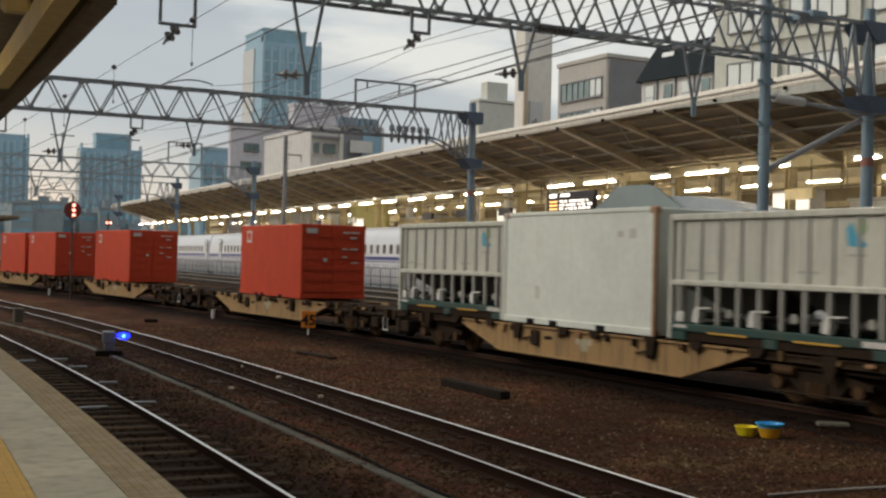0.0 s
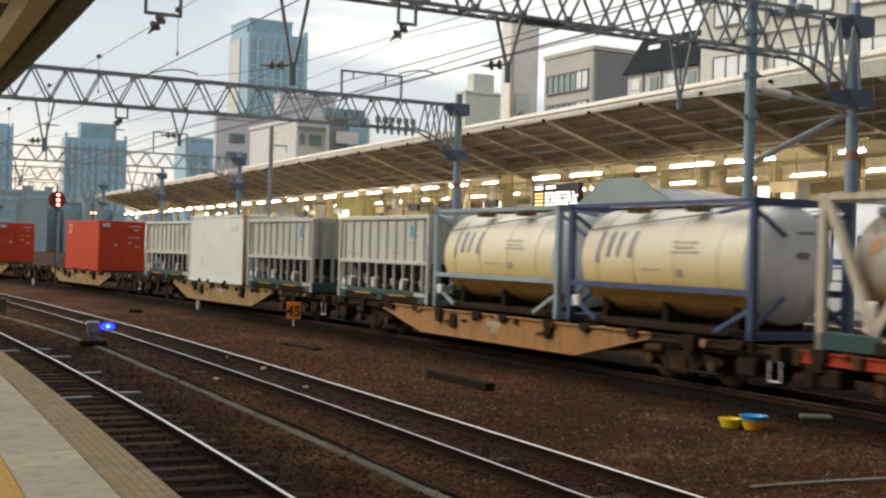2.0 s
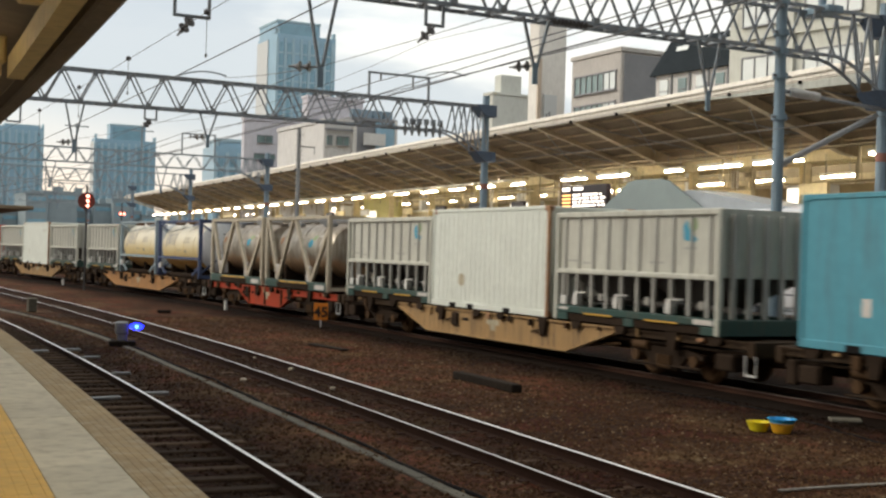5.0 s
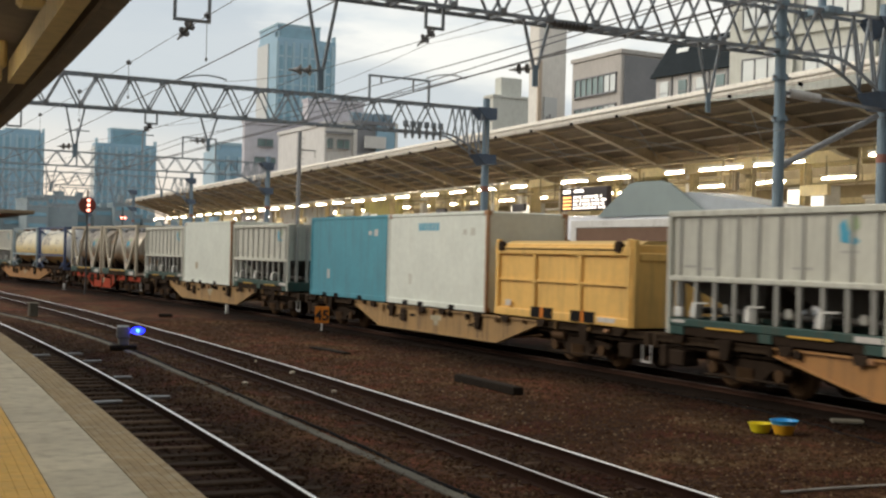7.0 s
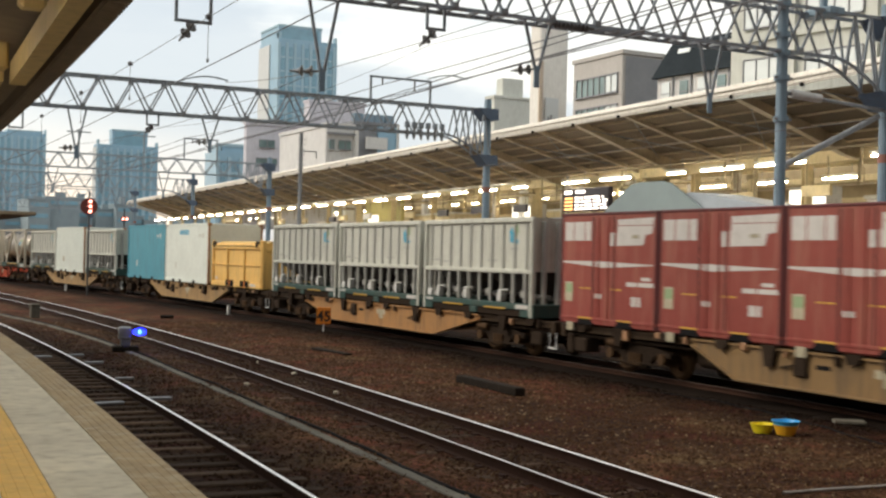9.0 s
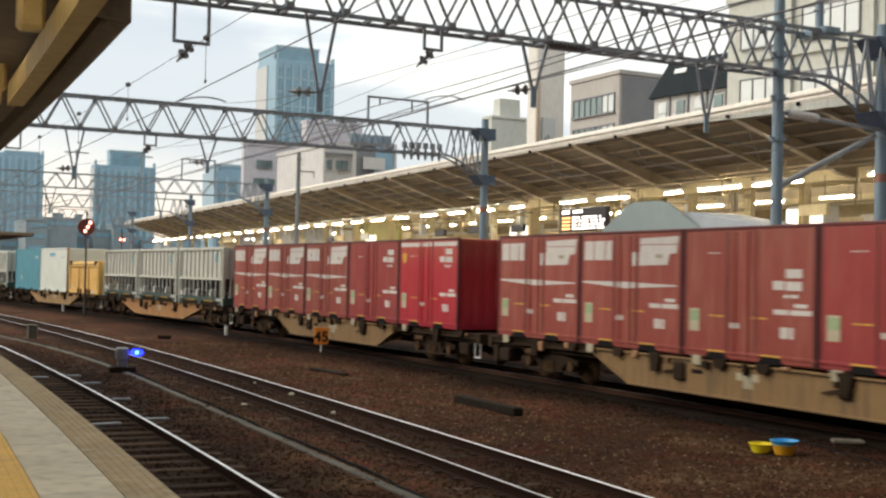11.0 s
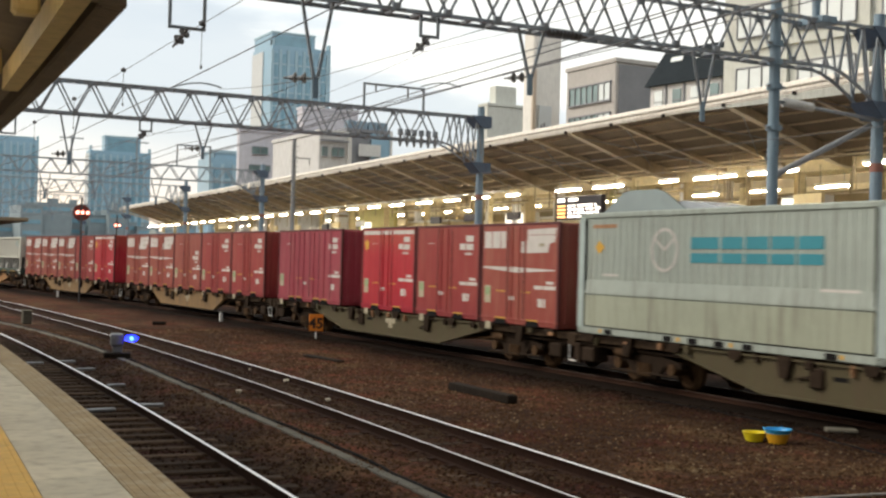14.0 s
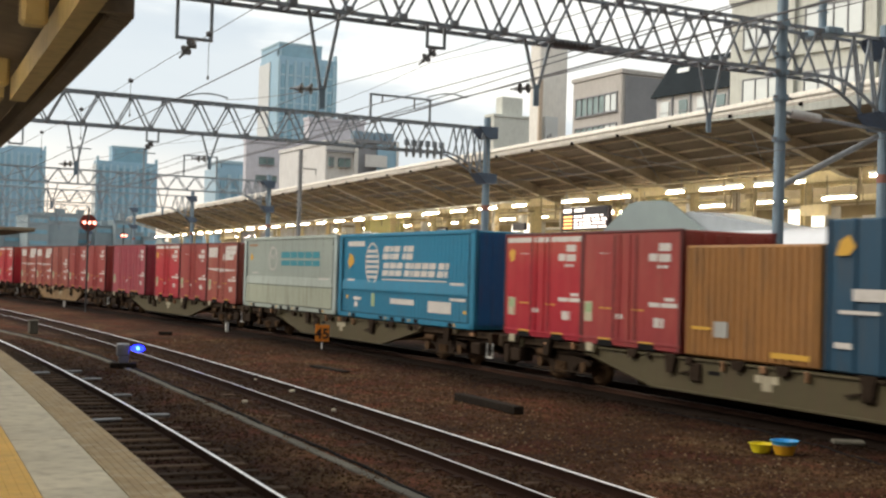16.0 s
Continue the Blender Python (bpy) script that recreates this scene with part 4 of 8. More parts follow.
for x in (-60, -30, -1.5, 12.3, 22.5, 45, 70):
    part("pier", Mesh().box(x - 0.6, x + 0.6, -47, -31, -0.3, 8.5), "concrete", rear_block)

# ---- lights and boards under the far roof ----
TUBES = [(30.9, 29.7), (35.5, 34.3), (37.2, 36.0), (40.8, 38.0), (43.3, 42.0), (49.0, 46.3), (52.6, 50.1), (58.2, 56.6), (62.5, 60.3), (66.5, 64.3), (70.9, 68.4)]
TUBES += [(75.5 + 4.4 * i, 73.2 + 4.4 * i) for i in range(21)]


def tube_lamp(x, ya, yb, z):
    c = thing("tube_lamp", "bright white fluorescent tube lamp hung under the roof", "lamp", "platform tube lamps", at=far_pose(x, (ya + yb) / 2, z))
    h = (ya - yb) / 2
    part("tube", Mesh().rod((0, -h, 0), (0, h, 0), 0.029, 10), "tube", c, smooth=True)
    part("housing", Mesh().cbox(-0.10, 0.10, -h - 0.05, h + 0.05, 0.09, 0.17, 0.02), "housing", c)
    for s in (-0.7, 0.7):
        part("hanger", Mesh().rod((0, s * h, 0.17), (0, s * h, 0.75), 0.012, 6), "steel_grey", c)


for ya, yb in TUBES:
    tube_lamp(4.6, ya, yb, 6.3)
for i in range(26):
    tube_lamp(11.4, 31.5 + 4.6 * i, 29.4 + 4.6 * i, 6.3)

board = thing("departure_board", "black departure board with orange and white lit rows", "display board", at=far_pose(4.8, 50.5, 5.4))
part("case", Mesh().cbox(-0.14, 0.14, -2.2, 2.2, -0.55, 0.6, 0.03), "screen", board)
for r in range(4):
    z = 0.12 - 0.18 * r
    part("lit_word", Mesh().box(-0.155, -0.142, 1.2, 2.0, z - 0.035, z + 0.035), "led_orange", board)
    x = 0.95
    while x > -1.9:
        w = random.uniform(0.12, 0.45)
        part("lit_dash", Mesh().box(-0.155, -0.142, x - w, x, z - 0.045, z + 0.045), "led_white", board)
        x -= w + random.uniform(0.07, 0.25)
part("lit_heading", Mesh().box(-0.155, -0.142, 1.3, 2.0, 0.34, 0.5), "led_white", board)
part("lit_heading", Mesh().box(-0.155, -0.142, 0.0, 0.9, 0.36, 0.48), "led_white", board)

for (y, w, hgt, x, lab) in ((58.0, 5.0, 3.2, 8.2, "cream"), (76.0, 7.5, 3.3, 7.6, "cream"), (100.0, 6.0, 3.2, 7.8, "fascia"), (33.0, 4.0, 3.1, 8.4, "fascia")):
    k = thing("platform_kiosk", "cream lit waiting kiosk on the far platform", "kiosk", "platform kiosks", at=far_pose(x, y, 2.0))
    part("body", Mesh().cbox(-0.0, 2.6, -w / 2, w / 2, 0, hgt, 0.04), lab, k)
    part("roof_edge", Mesh().cbox(-0.08, 2.7, -w / 2 - 0.08, w / 2 + 0.08, hgt, hgt + 0.14, 0.03), "housing", k)
    for i in range(3):
        yy = -w / 2 + w * (i + 0.5) / 3
        part("window", Mesh().box(-0.03, 0.02, yy - w / 9, yy + w / 9, 1.0, 2.4), "dark_glass", k)

# clutter under the far roof: hanging signs, ducts, drink machines
M["lit_panel"] = mat("lit_white_panel", (0.9, 0.9, 0.88), 0.4, var=0.05, bump=0, emit=(1.0, 0.95, 0.85), power=1.0)
rc = random.Random(8)
for i in range(16):
    y = 30 + 6.1 * i + rc.uniform(-1, 1)
    k = thing("hanging_sign", "plain sign box hung under the platform roof", "sign", "hanging signs", at=far_pose(rc.uniform(6.2, 7.6), y, 5.35))
    part("face", Mesh().cbox(-0.08, 0.08, -0.8, 0.8, -0.22, 0.22, 0.02), rc.choice(("cream", "screen", "housing")), k)
    for s in (-0.6, 0.6):
        part("hanger", Mesh().rod((0, s, 0.2), (0, s, 1.3), 0.02, 6), "far_dark", k)
for y, w in ((38.4, 2.4), (64.0, 3.0), (90.0, 2.4)):
    k = thing("drink_machine", "lit white drink machine on the far platform", "vending machine", "drink machines", at=far_pose(8.4, y, 2.0))
    part("case", Mesh().cbox(0.0, 0.8, -w / 2, w / 2, 0.0, 3.72, 0.04), "white_paint", k)
    part("lit_front", Mesh().cbox(-0.03, -0.002, -w / 2 + 0.08, w / 2 - 0.08, 2.75, 3.6, 0.01), "lit_panel", k, "glowing white front panel")
for i in range(20):
    y = 26.0 + 5.3 * i + rc.uniform(-0.8, 0.8)
    k = tagged(part("hall_column", Mesh().cbox(-0.14, 0.14, -0.14, 0.14, 2.0, 7.9, 0.03), rc.choice(("far_dark", "cream", "fascia")), at=far_pose(11.2 + rc.uniform(-0.4, 0.4), y)), "painted steel column of the platform hall", "column", "hall columns")

M["yellow_green"] = mat("yellow_green_panel", (0.62, 0.56, 0.22), 0.6, var=0.1, grain=2, bump=0.02)
M["white_column"] = mat("white_enamel_column", (0.86, 0.85, 0.80), 0.5, var=0.06, bump=0.02)
k = thing("information_wall", "yellow-green panelled wall on the far platform", "wall panel", at=far_pose(8.4, 88.0, 2.0))
part("panel", Mesh().cbox(0.0, 0.3, -3.9, 3.9, 0.0, 4.7, 0.03), "yellow_green", k)
part("cap", Mesh().cbox(-0.08, 0.38, -4.0, 4.0, 4.7, 4.9, 0.03), "cream", k)
for y in (-1.3, 1.3):
    part("joint", Mesh().box(-0.012, 0.0, y - 0.02, y + 0.02, 0.05, 4.65), "cream", k)
for y, wd in ((96.6, 0.9), (93.0, 0.45), (79.4, 0.5), (75.0, 0.35), (64.0, 0.5), (62.6, 0.3), (58.8, 0.6), (52.0, 0.5), (46.5, 0.5), (42.0, 0.35)):
    k = thing("clad_column", "white clad column of the far platform", "column", "clad columns", at=far_pose(8.2, y, 2.0))
    part("shaft", Mesh().cbox(0, wd * 0.8, -wd / 2, wd / 2, 0.0, 4.75, 0.03), "white_column" if wd > 0.45 else "cream", k)
    part("collar", Mesh().cbox(-0.04, wd * 0.8 + 0.04, -wd / 2 - 0.04, wd / 2 + 0.04, 4.2, 4.4, 0.02), "far_dark", k)
for i, (y, r) in enumerate(((67.4, 0.10), (66.7, 0.07), (66.1, 0.10), (65.4, 0.06), (57.4, 0.08), (56.9, 0.08), (49.6, 0.07), (40.6, 0.09))):
    tagged(part("drain_pipe", Mesh().rod((0, 0, 2.0), (0, 0, 7.3), r, 10), ("cream", "far_dark", "housing")[i % 3], at=far_pose(7.4, y)), "painted vertical pipe under the platform roof", "pipe", "hall pipes")
for i, (y0, y1, x, z) in enumerate(((30, 60, 5.2, 6.75), (44, 84, 7.9, 6.2), (60, 120, 5.4, 6.65), (30, 100, 9.2, 5.75))):
    k = thing("cable_tray", "grey cable tray hung under the platform roof", "cable tray", "cable trays", at=far_pose(x, 0, z))
    part("tray", Mesh().box(-0.15, 0.15, y0, y1, 0, 0.06), ("far_dark", "cream", "housing", "flange_tan")[i], k)
    for q in range(int((y1 - y0) / 3)):
        part("hanger", Mesh().box(-0.015, 0.015, y0 + 3 * q, y0 + 3 * q + 0.03, 0.06, 0.7), "far_dark", k)

# ---- buildings beyond ----
M["tower_glass"] = mat("blue_tower_glass", (0.25, 0.43, 0.55), 0.3, var=0.12, grain=0.5, big=0.05, bump=0, spec=0.6)
M["tower_line"] = mat("tower_mullion", (0.36, 0.53, 0.61), 0.5, var=0.08, grain=1, bump=0)
M["tower_dark"] = mat("dark_blue_glass", (0.19, 0.37, 0.47), 0.25, var=0.25, grain=0.4, big=0.08, bump=0, spec=0.7)
M["tower_pale"] = mat("tower_pale_side", (0.60, 0.63, 0.63), 0.6, var=0.06, grain=1, bump=0)
M["grey_tile"] = mat("grey_cladding", (0.62, 0.615, 0.67), 0.75, var=0.1, grain=1.5, big=0.2, bump=0.03, dirty=0.25, streak=1)
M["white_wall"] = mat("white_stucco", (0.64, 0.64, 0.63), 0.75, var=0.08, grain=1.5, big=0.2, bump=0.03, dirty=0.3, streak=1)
M["brown_tile"] = mat("brown_tile", (0.46, 0.44, 0.415), 0.7, var=0.1, grain=3, big=0.3, bump=0.04, dirty=0.2, streak=1)
M["dark_side"] = mat("slate_panel", (0.23, 0.235, 0.25), 0.7, var=0.1, grain=2, bump=0.03)
M["beige_wall"] = mat("beige_stone", (0.62, 0.64, 0.585), 0.75, var=0.08, grain=2, big=0.2, bump=0.03, dirty=0.2, streak=1)
M["black_roof"] = mat("black_slate_roof", (0.028, 0.036, 0.042), 0.9, spec=0.1, var=0.2, grain=6, bump=0.1)
M["win"] = mat("window_glass", (0.17, 0.25, 0.25), 0.12, var=0.35, grain=0.8, big=0.3, bump=0, spec=1.0)
# pale glass: the bright sky seen in the panes is put into its colour
M["win_pale"] = mat("pale_window_glass", (0.70, 0.74, 0.73), 0.2, 0.35, var=0.06, grain=1.2, bump=0)
M["slim_grey"] = mat("pale_concrete_block", (0.78, 0.76, 0.71), 0.8, var=0.1, grain=2, big=0.2, bump=0.03, dirty=0.2, streak=1)
M["orange_trim"] = mat("tan_trim", (0.55, 0.45, 0.35), 0.6, var=0.1, bump=0)


def building(name, label, x0, x1, y0, y1, z1, wall, side=None):
    b = thing(name, label, "building", "", at=pose(x0, y0, 0))
    part("wall", Mesh().cbox(0, x1 - x0, 0, y1 - y0, -0.5, z1, 0.1), wall, b)
    if side:
        part("side_wall", Mesh().box(0.3, x1 - x0 - 0.3, -0.12, 0.0, -0.5, z1 - 0.2), side, b)
    part("parapet", Mesh().box(-0.1, x1 - x0 + 0.1, -0.14, y1 - y0 + 0.1, z1, z1 + 0.35), wall, b)
    return b


def west_windows(b, ys, zs, w, h, material="win", frame_w=0.09):
    """Windows on the side that faces the tracks, in rows."""
    for z in zs:
        for y in ys:
            f = part("window", Mesh().box(-0.08, 0.05, y - w / 2, y + w / 2, z - h / 2, z + h / 2), material, b)
            fr = Mesh().box(-0.14, -0.02, y - w / 2, y + w / 2, z + h / 2, z + h / 2 + frame_w).box(-0.2, -0.02, y - w / 2, y + w / 2, z - h / 2 - frame_w, z - h / 2)
            for k in (-1, -0.5, 0, 0.5, 1) if w > 3 else (-1, 0, 1):
                fr.box(-0.13, -0.02, y + k * w / 2 - frame_w / 2, y + k * w / 2 + frame_w / 2, z - h / 2, z + h / 2)
            part("window_frame", fr, "dark_side", f)


def south_windows(b, xs, zs, w, h, material="win"):
    for z in zs:
        for x in xs:
            f = part("window", Mesh().box(x - w / 2, x + w / 2, -0.2, 0.05, z - h / 2, z + h / 2), material, b)
            part("window_frame", Mesh().box(x - w / 2, x + w / 2, -0.26, -0.1, z + h / 2, z + h / 2 + 0.1).box(x - w / 2, x + w / 2, -0.26, -0.1, z - h / 2 - 0.1, z - h / 2).box(x - 0.04, x + 0.04, -0.26, -0.1, z - h / 2, z + h / 2), "dark_side", f)


def tower(label, x0, x1, y0, y1, z1, crown, storey=4.0, bay=2.4, pale=True, pale_from=0.4):
    """A glass office tower whose grid of floors and mullions stands proud of its glass."""
    b = thing("office_tower", label, "building", "office towers", at=pose(x0, y0, 0))
    part("curtain_wall", Mesh().box(0, x1 - x0, 0, y1 - y0, -0.5, z1), "tower_glass", b)
    if pale:
        part("pale_side", Mesh().box(-0.3, -0.0, pale_from, y1 - y0, -0.5, z1 - 1), "tower_pale", b)
    n = int((z1 - 6) / storey)
    for i in range(n):
        z = 6 + i * storey
        part("floor_band", Mesh().box(-0.02, x1 - x0 + 0.02, -0.22, 0, z, z + 0.45), "tower_line", b)
    # slim piers in front of darker window strips
    k = int((x1 - x0) / bay)
    pier = Mesh().box(-0.35, 0.35, -0.34, 0, 2, z1 - 1.2).data("pier", M["tower_line"])
    strip = Mesh().box(-bay * 0.2, bay * 0.2, -0.12, 0, 2, z1 - 2.4).data("window_strip", M["tower_dark"])
    for i in range(k + 1):
        part("pier", pier, None, b, at=pose(min(i * bay, x1 - x0 - 0.3), 0, 0))
        if i < k and i % 3 != 2:
            part("window_strip", strip, None, b, at=pose((i + 0.5) * bay, 0, 0))
    c0, c1, cz = crown
    part("crown", Mesh().box(c0, c1, 0.5, y1 - y0 - 1, z1, z1 + cz), "tower_glass", b)
    part("crown_cap", Mesh().box(c0 - 0.2, c1 + 0.2, 0.3, y1 - y0 - 0.8, z1 + cz, z1 + cz + 0.6), "tower_line", b)
    if cz > 2:
        part("crown_panel", Mesh().box(c0 + 0.9, c1 - 0.9, 0.34, 0.5, z1 - 2.0, z1 + cz - 0.5), "tower_dark", b, "dark blue glazed crown panel")
    for x in (0.0, x1 - x0 - 0.7):
        part("roof_fin", Mesh().box(x, x + 0.7, 0.2, 2.0, z1, z1 + 1.6), "tower_line", b)
    return b


tower("tall blue glass office tower with a pale side", 116.2, 134.0, 331, 348.0, 63.6, (0.0, 13.0, 3.4), pale_from=7.5)
tower("blue glass office tower in the hazy distance", 62, 79.5, 496, 512, 46.4, (3, 16, 0.5), 13.0)
tower("blue glass tower with a stepped top in the distance", 88.2, 109.8, 441, 447.5, 39.4, (5.2, 17.8, 5.0), 11.0)
tower("low blue-grey block in the distance", 71.7, 80.0, 239.5, 248.5, 22.6, (1, 6, 1.0), pale=False)

b = building("office_building", "mauve-grey clad office building with flat roof", 45.3, 58.5, 140.0, 140.9, 17.6, "grey_tile")
south_windows(b, [2.6, 7.4], [15.4], 1.9, 0.8)
south_windows(b, [2.6, 7.2], [13.3], 2.6, 0.6)
b = building("office_building", "tall mauve-grey block with rooftop plant", 57.0, 65.0, 150.0, 152.0, 22.2, "grey_tile")
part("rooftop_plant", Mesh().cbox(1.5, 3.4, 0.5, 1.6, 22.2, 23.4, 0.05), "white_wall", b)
part("railing", Mesh().box(4.2, 7.4, 0.5, 0.56, 22.5, 23.3), "steel_grey", b)
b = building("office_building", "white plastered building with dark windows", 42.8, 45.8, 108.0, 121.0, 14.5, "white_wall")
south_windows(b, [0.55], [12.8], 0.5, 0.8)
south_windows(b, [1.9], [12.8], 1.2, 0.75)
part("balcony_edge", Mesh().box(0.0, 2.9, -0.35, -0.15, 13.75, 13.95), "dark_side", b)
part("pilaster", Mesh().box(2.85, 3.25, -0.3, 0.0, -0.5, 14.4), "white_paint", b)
b = building("office_building", "dark panelled building with blue sheeting", 51.1, 56.3, 121, 128, 16.4, "dark_side")
part("sheeting", Mesh().box(2.8, 5.1, -0.3, 0.0, 13.0, 16.3), M["tower_glass"], b, "blue construction sheeting")
part("white_panel", Mesh().box(1.3, 3.8, -0.55, -0.31, 13.8, 15.1), "white_paint", b)
part("edge_strip", Mesh().box(4.95, 5.2, -0.5, -0.31, 12.0, 16.6), "white_paint", b)
for k in range(4):
    part("roof_unit", Mesh().cbox(0.3 + 1.25 * k, 1.3 + 1.25 * k, 0.5, 1.5, 16.75, 17.7, 0.05), "steel_blue", b, "blue-grey roof unit")
b = building("office_building", "beige block with a rooftop box", 78.7, 85.1, 139.3, 141.6, 23.4, "beige_wall")
part("rooftop_box", Mesh().cbox(1.4, 4.6, 0.4, 2.1, 23.4, 26.2, 0.1), "beige_wall", b)
b = building("slim_tower_block", "slim grey concrete block with a vertical banner", 60.2, 63.3, 98.0, 99.8, 24.6, "slim_grey")
part("beige_strip", Mesh().box(-0.12, 0.25, -0.22, 0.0, 8, 21.0), "orange_trim", b, "tan vertical signboard")
part("banner", Mesh().box(0.55, 1.95, -0.3, -0.14, 14.0, 17.6), "tower_pale", b, "pale vertical banner with plain dark bars")
part("banner_bars", Mesh().box(0.75, 0.95, -0.33, -0.3, 15.2, 15.8).box(1.05, 1.25, -0.33, -0.3, 15.2, 16.0).box(1.4, 1.7, -0.33, -0.3, 15.2, 15.7), "dark_side", b)
b = building("office_building", "brown tiled building with ribbon windows and slate side", 60.8, 65.6, 85.6, 93.2, 20.1, "brown_tile", "dark_side")
for z in (17.7, 15.05, 12.4):
    f = part("window", Mesh().box(-0.06, 0.05, 0.6, 6.9, z - 0.75, z + 0.75), "win", b)
    fr = Mesh().box(-0.16, -0.02, 0.5, 7.0, z + 0.75, z + 0.87).box(-0.22, -0.02, 0.5, 7.0, z - 0.9, z - 0.75)
    for i in range(8):
        fr.box(-0.15, -0.02, 0.56 + i * 0.9, 0.64 + i * 0.9, z - 0.75, z + 0.75)
    part("window_frame", fr, "dark_side", f)
    part("blind", Mesh().box(-0.09, -0.065, 0.65, 2.3, z - 0.7, z + 0.7), "win_pale", f)

# mansard-roofed house
h = thing("mansard_house", "white house with a steep black mansard roof", "house", at=pose(56.6, 62.1, 0, 0, 0, 6))
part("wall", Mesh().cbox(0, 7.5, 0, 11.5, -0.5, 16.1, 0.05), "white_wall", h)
part("roof", Mesh().add([(-0.35, -0.3, 16.0), (7.8, -0.3, 16.0), (7.8, 11.8, 16.0), (-0.35, 11.8, 16.0), (0.65, 0.6, 18.65), (6.9, 0.6, 18.65), (6.9, 10.6, 18.65), (0.65, 10.6, 18.65)],
                        [(3, 2, 1, 0), (4, 5, 6, 7), (0, 1, 5, 4), (1, 2, 6, 5), (2, 3, 7, 6), (3, 0, 4, 7)]), "black_roof", h)
for i in range(4):
    y = 1.6 + i * 2.3
    part("skylight", Mesh().prism([(0.40, 17.7), (0.25, 17.7), (0.37, 18.05), (0.52, 18.05)], y, y + 1.2, "y"), "win_pale", h)
for i in range(6):
    y = 0.5 + i * 1.85
    f = part("window", Mesh().box(-0.1, 0.03, y + 0.35, y + 1.15, 13.8, 15.6), "win_pale" if i % 2 else "win", h)
    part("window_frame", Mesh().box(-0.14, 0.0, y - 0.07, y + 0.07, 12.0, 16.0).box(-0.13, -0.05, y + 0.3, y + 1.2, 14.75, 14.82), "dark_side", f)

b = thing("office_building", "large beige stone building with wide bright windows", "building", at=pose(59.6, 16.9, 0, 0, 0, 10.4))
part("wall", Mesh().cbox(0, 20, 0, 44.7, -0.5, 30.0, 0.1), "beige_wall", b)
part("parapet", Mesh().box(-0.1, 20.1, -0.1, 44.8, 30.0, 30.4), "beige_wall", b)
west_windows(b, [3.4 + 5.6 * i for i in range(7)] + [41.6], [25.9, 22.0, 18.1, 14.2], 3.9, 1.9, "win_pale")
for i in range(7):
    part("pier", Mesh().box(-0.3, 0, 6.0 + i * 5.6, 6.5 + i * 5.6, 12.8, 30), "beige_wall", b)
for z in (12.4, 16.3, 20.2, 24.1):
    part("sill_band", Mesh().box(-0.2, 0, 0, 44.7, z, z + 0.4), "beige_wall", b)

# ---- own platform roof ----
own_roof = thing("own_platform_roof", "platform canopy with corrugated edge and yellowish steel beams", "roof", kind="structure", at=pose(0, 0, 0.11))
M["fill_tube"] = mat("canopy_fill_tube", (0.9, 0.9, 0.9), 0.4, var=0.0, bump=0, emit=(1.0, 0.90, 0.74), power=26)
M["own_under"] = mat("roof_board", (0.13, 0.092, 0.055), 0.85, var=0.3, grain=5, bump=0.15)
M["own_beam"] = mat("beam_paint", (0.54, 0.40, 0.17), 0.6, var=0.12, grain=6, bump=0.08, dirty=0.3)
M["own_edge"] = mat("corrugated_edge", (0.20, 0.155, 0.11), 0.7, var=0.25, grain=12, bump=0.15)


def roof_x(y, off=0.0):
    return line_x(TRACK_1, y) - 1.82 + off


def roof_path(y0, y1, off, z, step=2.0):
    return stations(TRACK_1, y0, y1, step, -1.82 + off, z)


part("roof_board", Mesh().sweep([(-6.5, 0.95), (-0.01, 0.18), (-0.01, 0.22), (-6.5, 1.0)], roof_path(9.2, 36, 0, 4.2)), "own_under", own_roof)
part("roof_board", Mesh().sweep([(-6.5, 0.95), (0.04, 0.20), (0.04, 0.45), (-0.1, 0.45), (-6.5, 1.0)], roof_path(-14, 9.2, 0, 4.2)), "own_under", own_roof)
part("eave_beam", Mesh().sweep([(-0.42, -0.05), (-0.25, -0.05), (-0.25, 0.17), (-0.42, 0.19)], roof_path(-14, 14.0, 0, 4.16)), "own_beam", own_roof, "ochre painted eave beam")
part("eave_beam", Mesh().sweep([(-0.62, -0.02), (-0.48, -0.02), (-0.48, 0.19), (-0.62, 0.20)], roof_path(14.0, 36.0, 0, 4.16)), "own_beam", own_roof)
part("fascia", Mesh().sweep([(-0.13, 0.0), (-0.09, 0.0), (-0.09, 0.20), (-0.13, 0.20)], roof_path(9.2, 36, 0, 4.2)), "own_under", own_roof)
part("roof_end", Mesh().cbox(-0.30, 0.06, -0.06, 0.0, 0.0, 0.46, 0.01), "own_edge", own_roof, at=pose(roof_x(9.2), 9.2, 4.2))
part("arm", Mesh().bar((roof_x(8) - 0.3, 8.0, 4.44), (2.95, 8.0, 4.46), 0.08, 0.16), "own_under", own_roof)
part("arm_block", Mesh().cbox(2.46, 2.64, 7.92, 8.08, 4.215, 4.52, 0.02), "own_under", own_roof)
for i in range(290):
    y = -2 + i * 0.11
    if y < 9.2:
        continue
    part("corrugation", Mesh().rod((roof_x(y, -0.12), y, 4.235), (roof_x(y, 0.07), y, 4.21), 0.03, 6), "own_edge", own_roof)
bracket = Mesh().prism([(-1.9, 0.25), (-0.46, 0.08), (-0.46, -0.02), (-1.0, -0.10), (-1.9, 0.02)], -0.06, 0.06, "y").data("bracket", M["own_beam"])
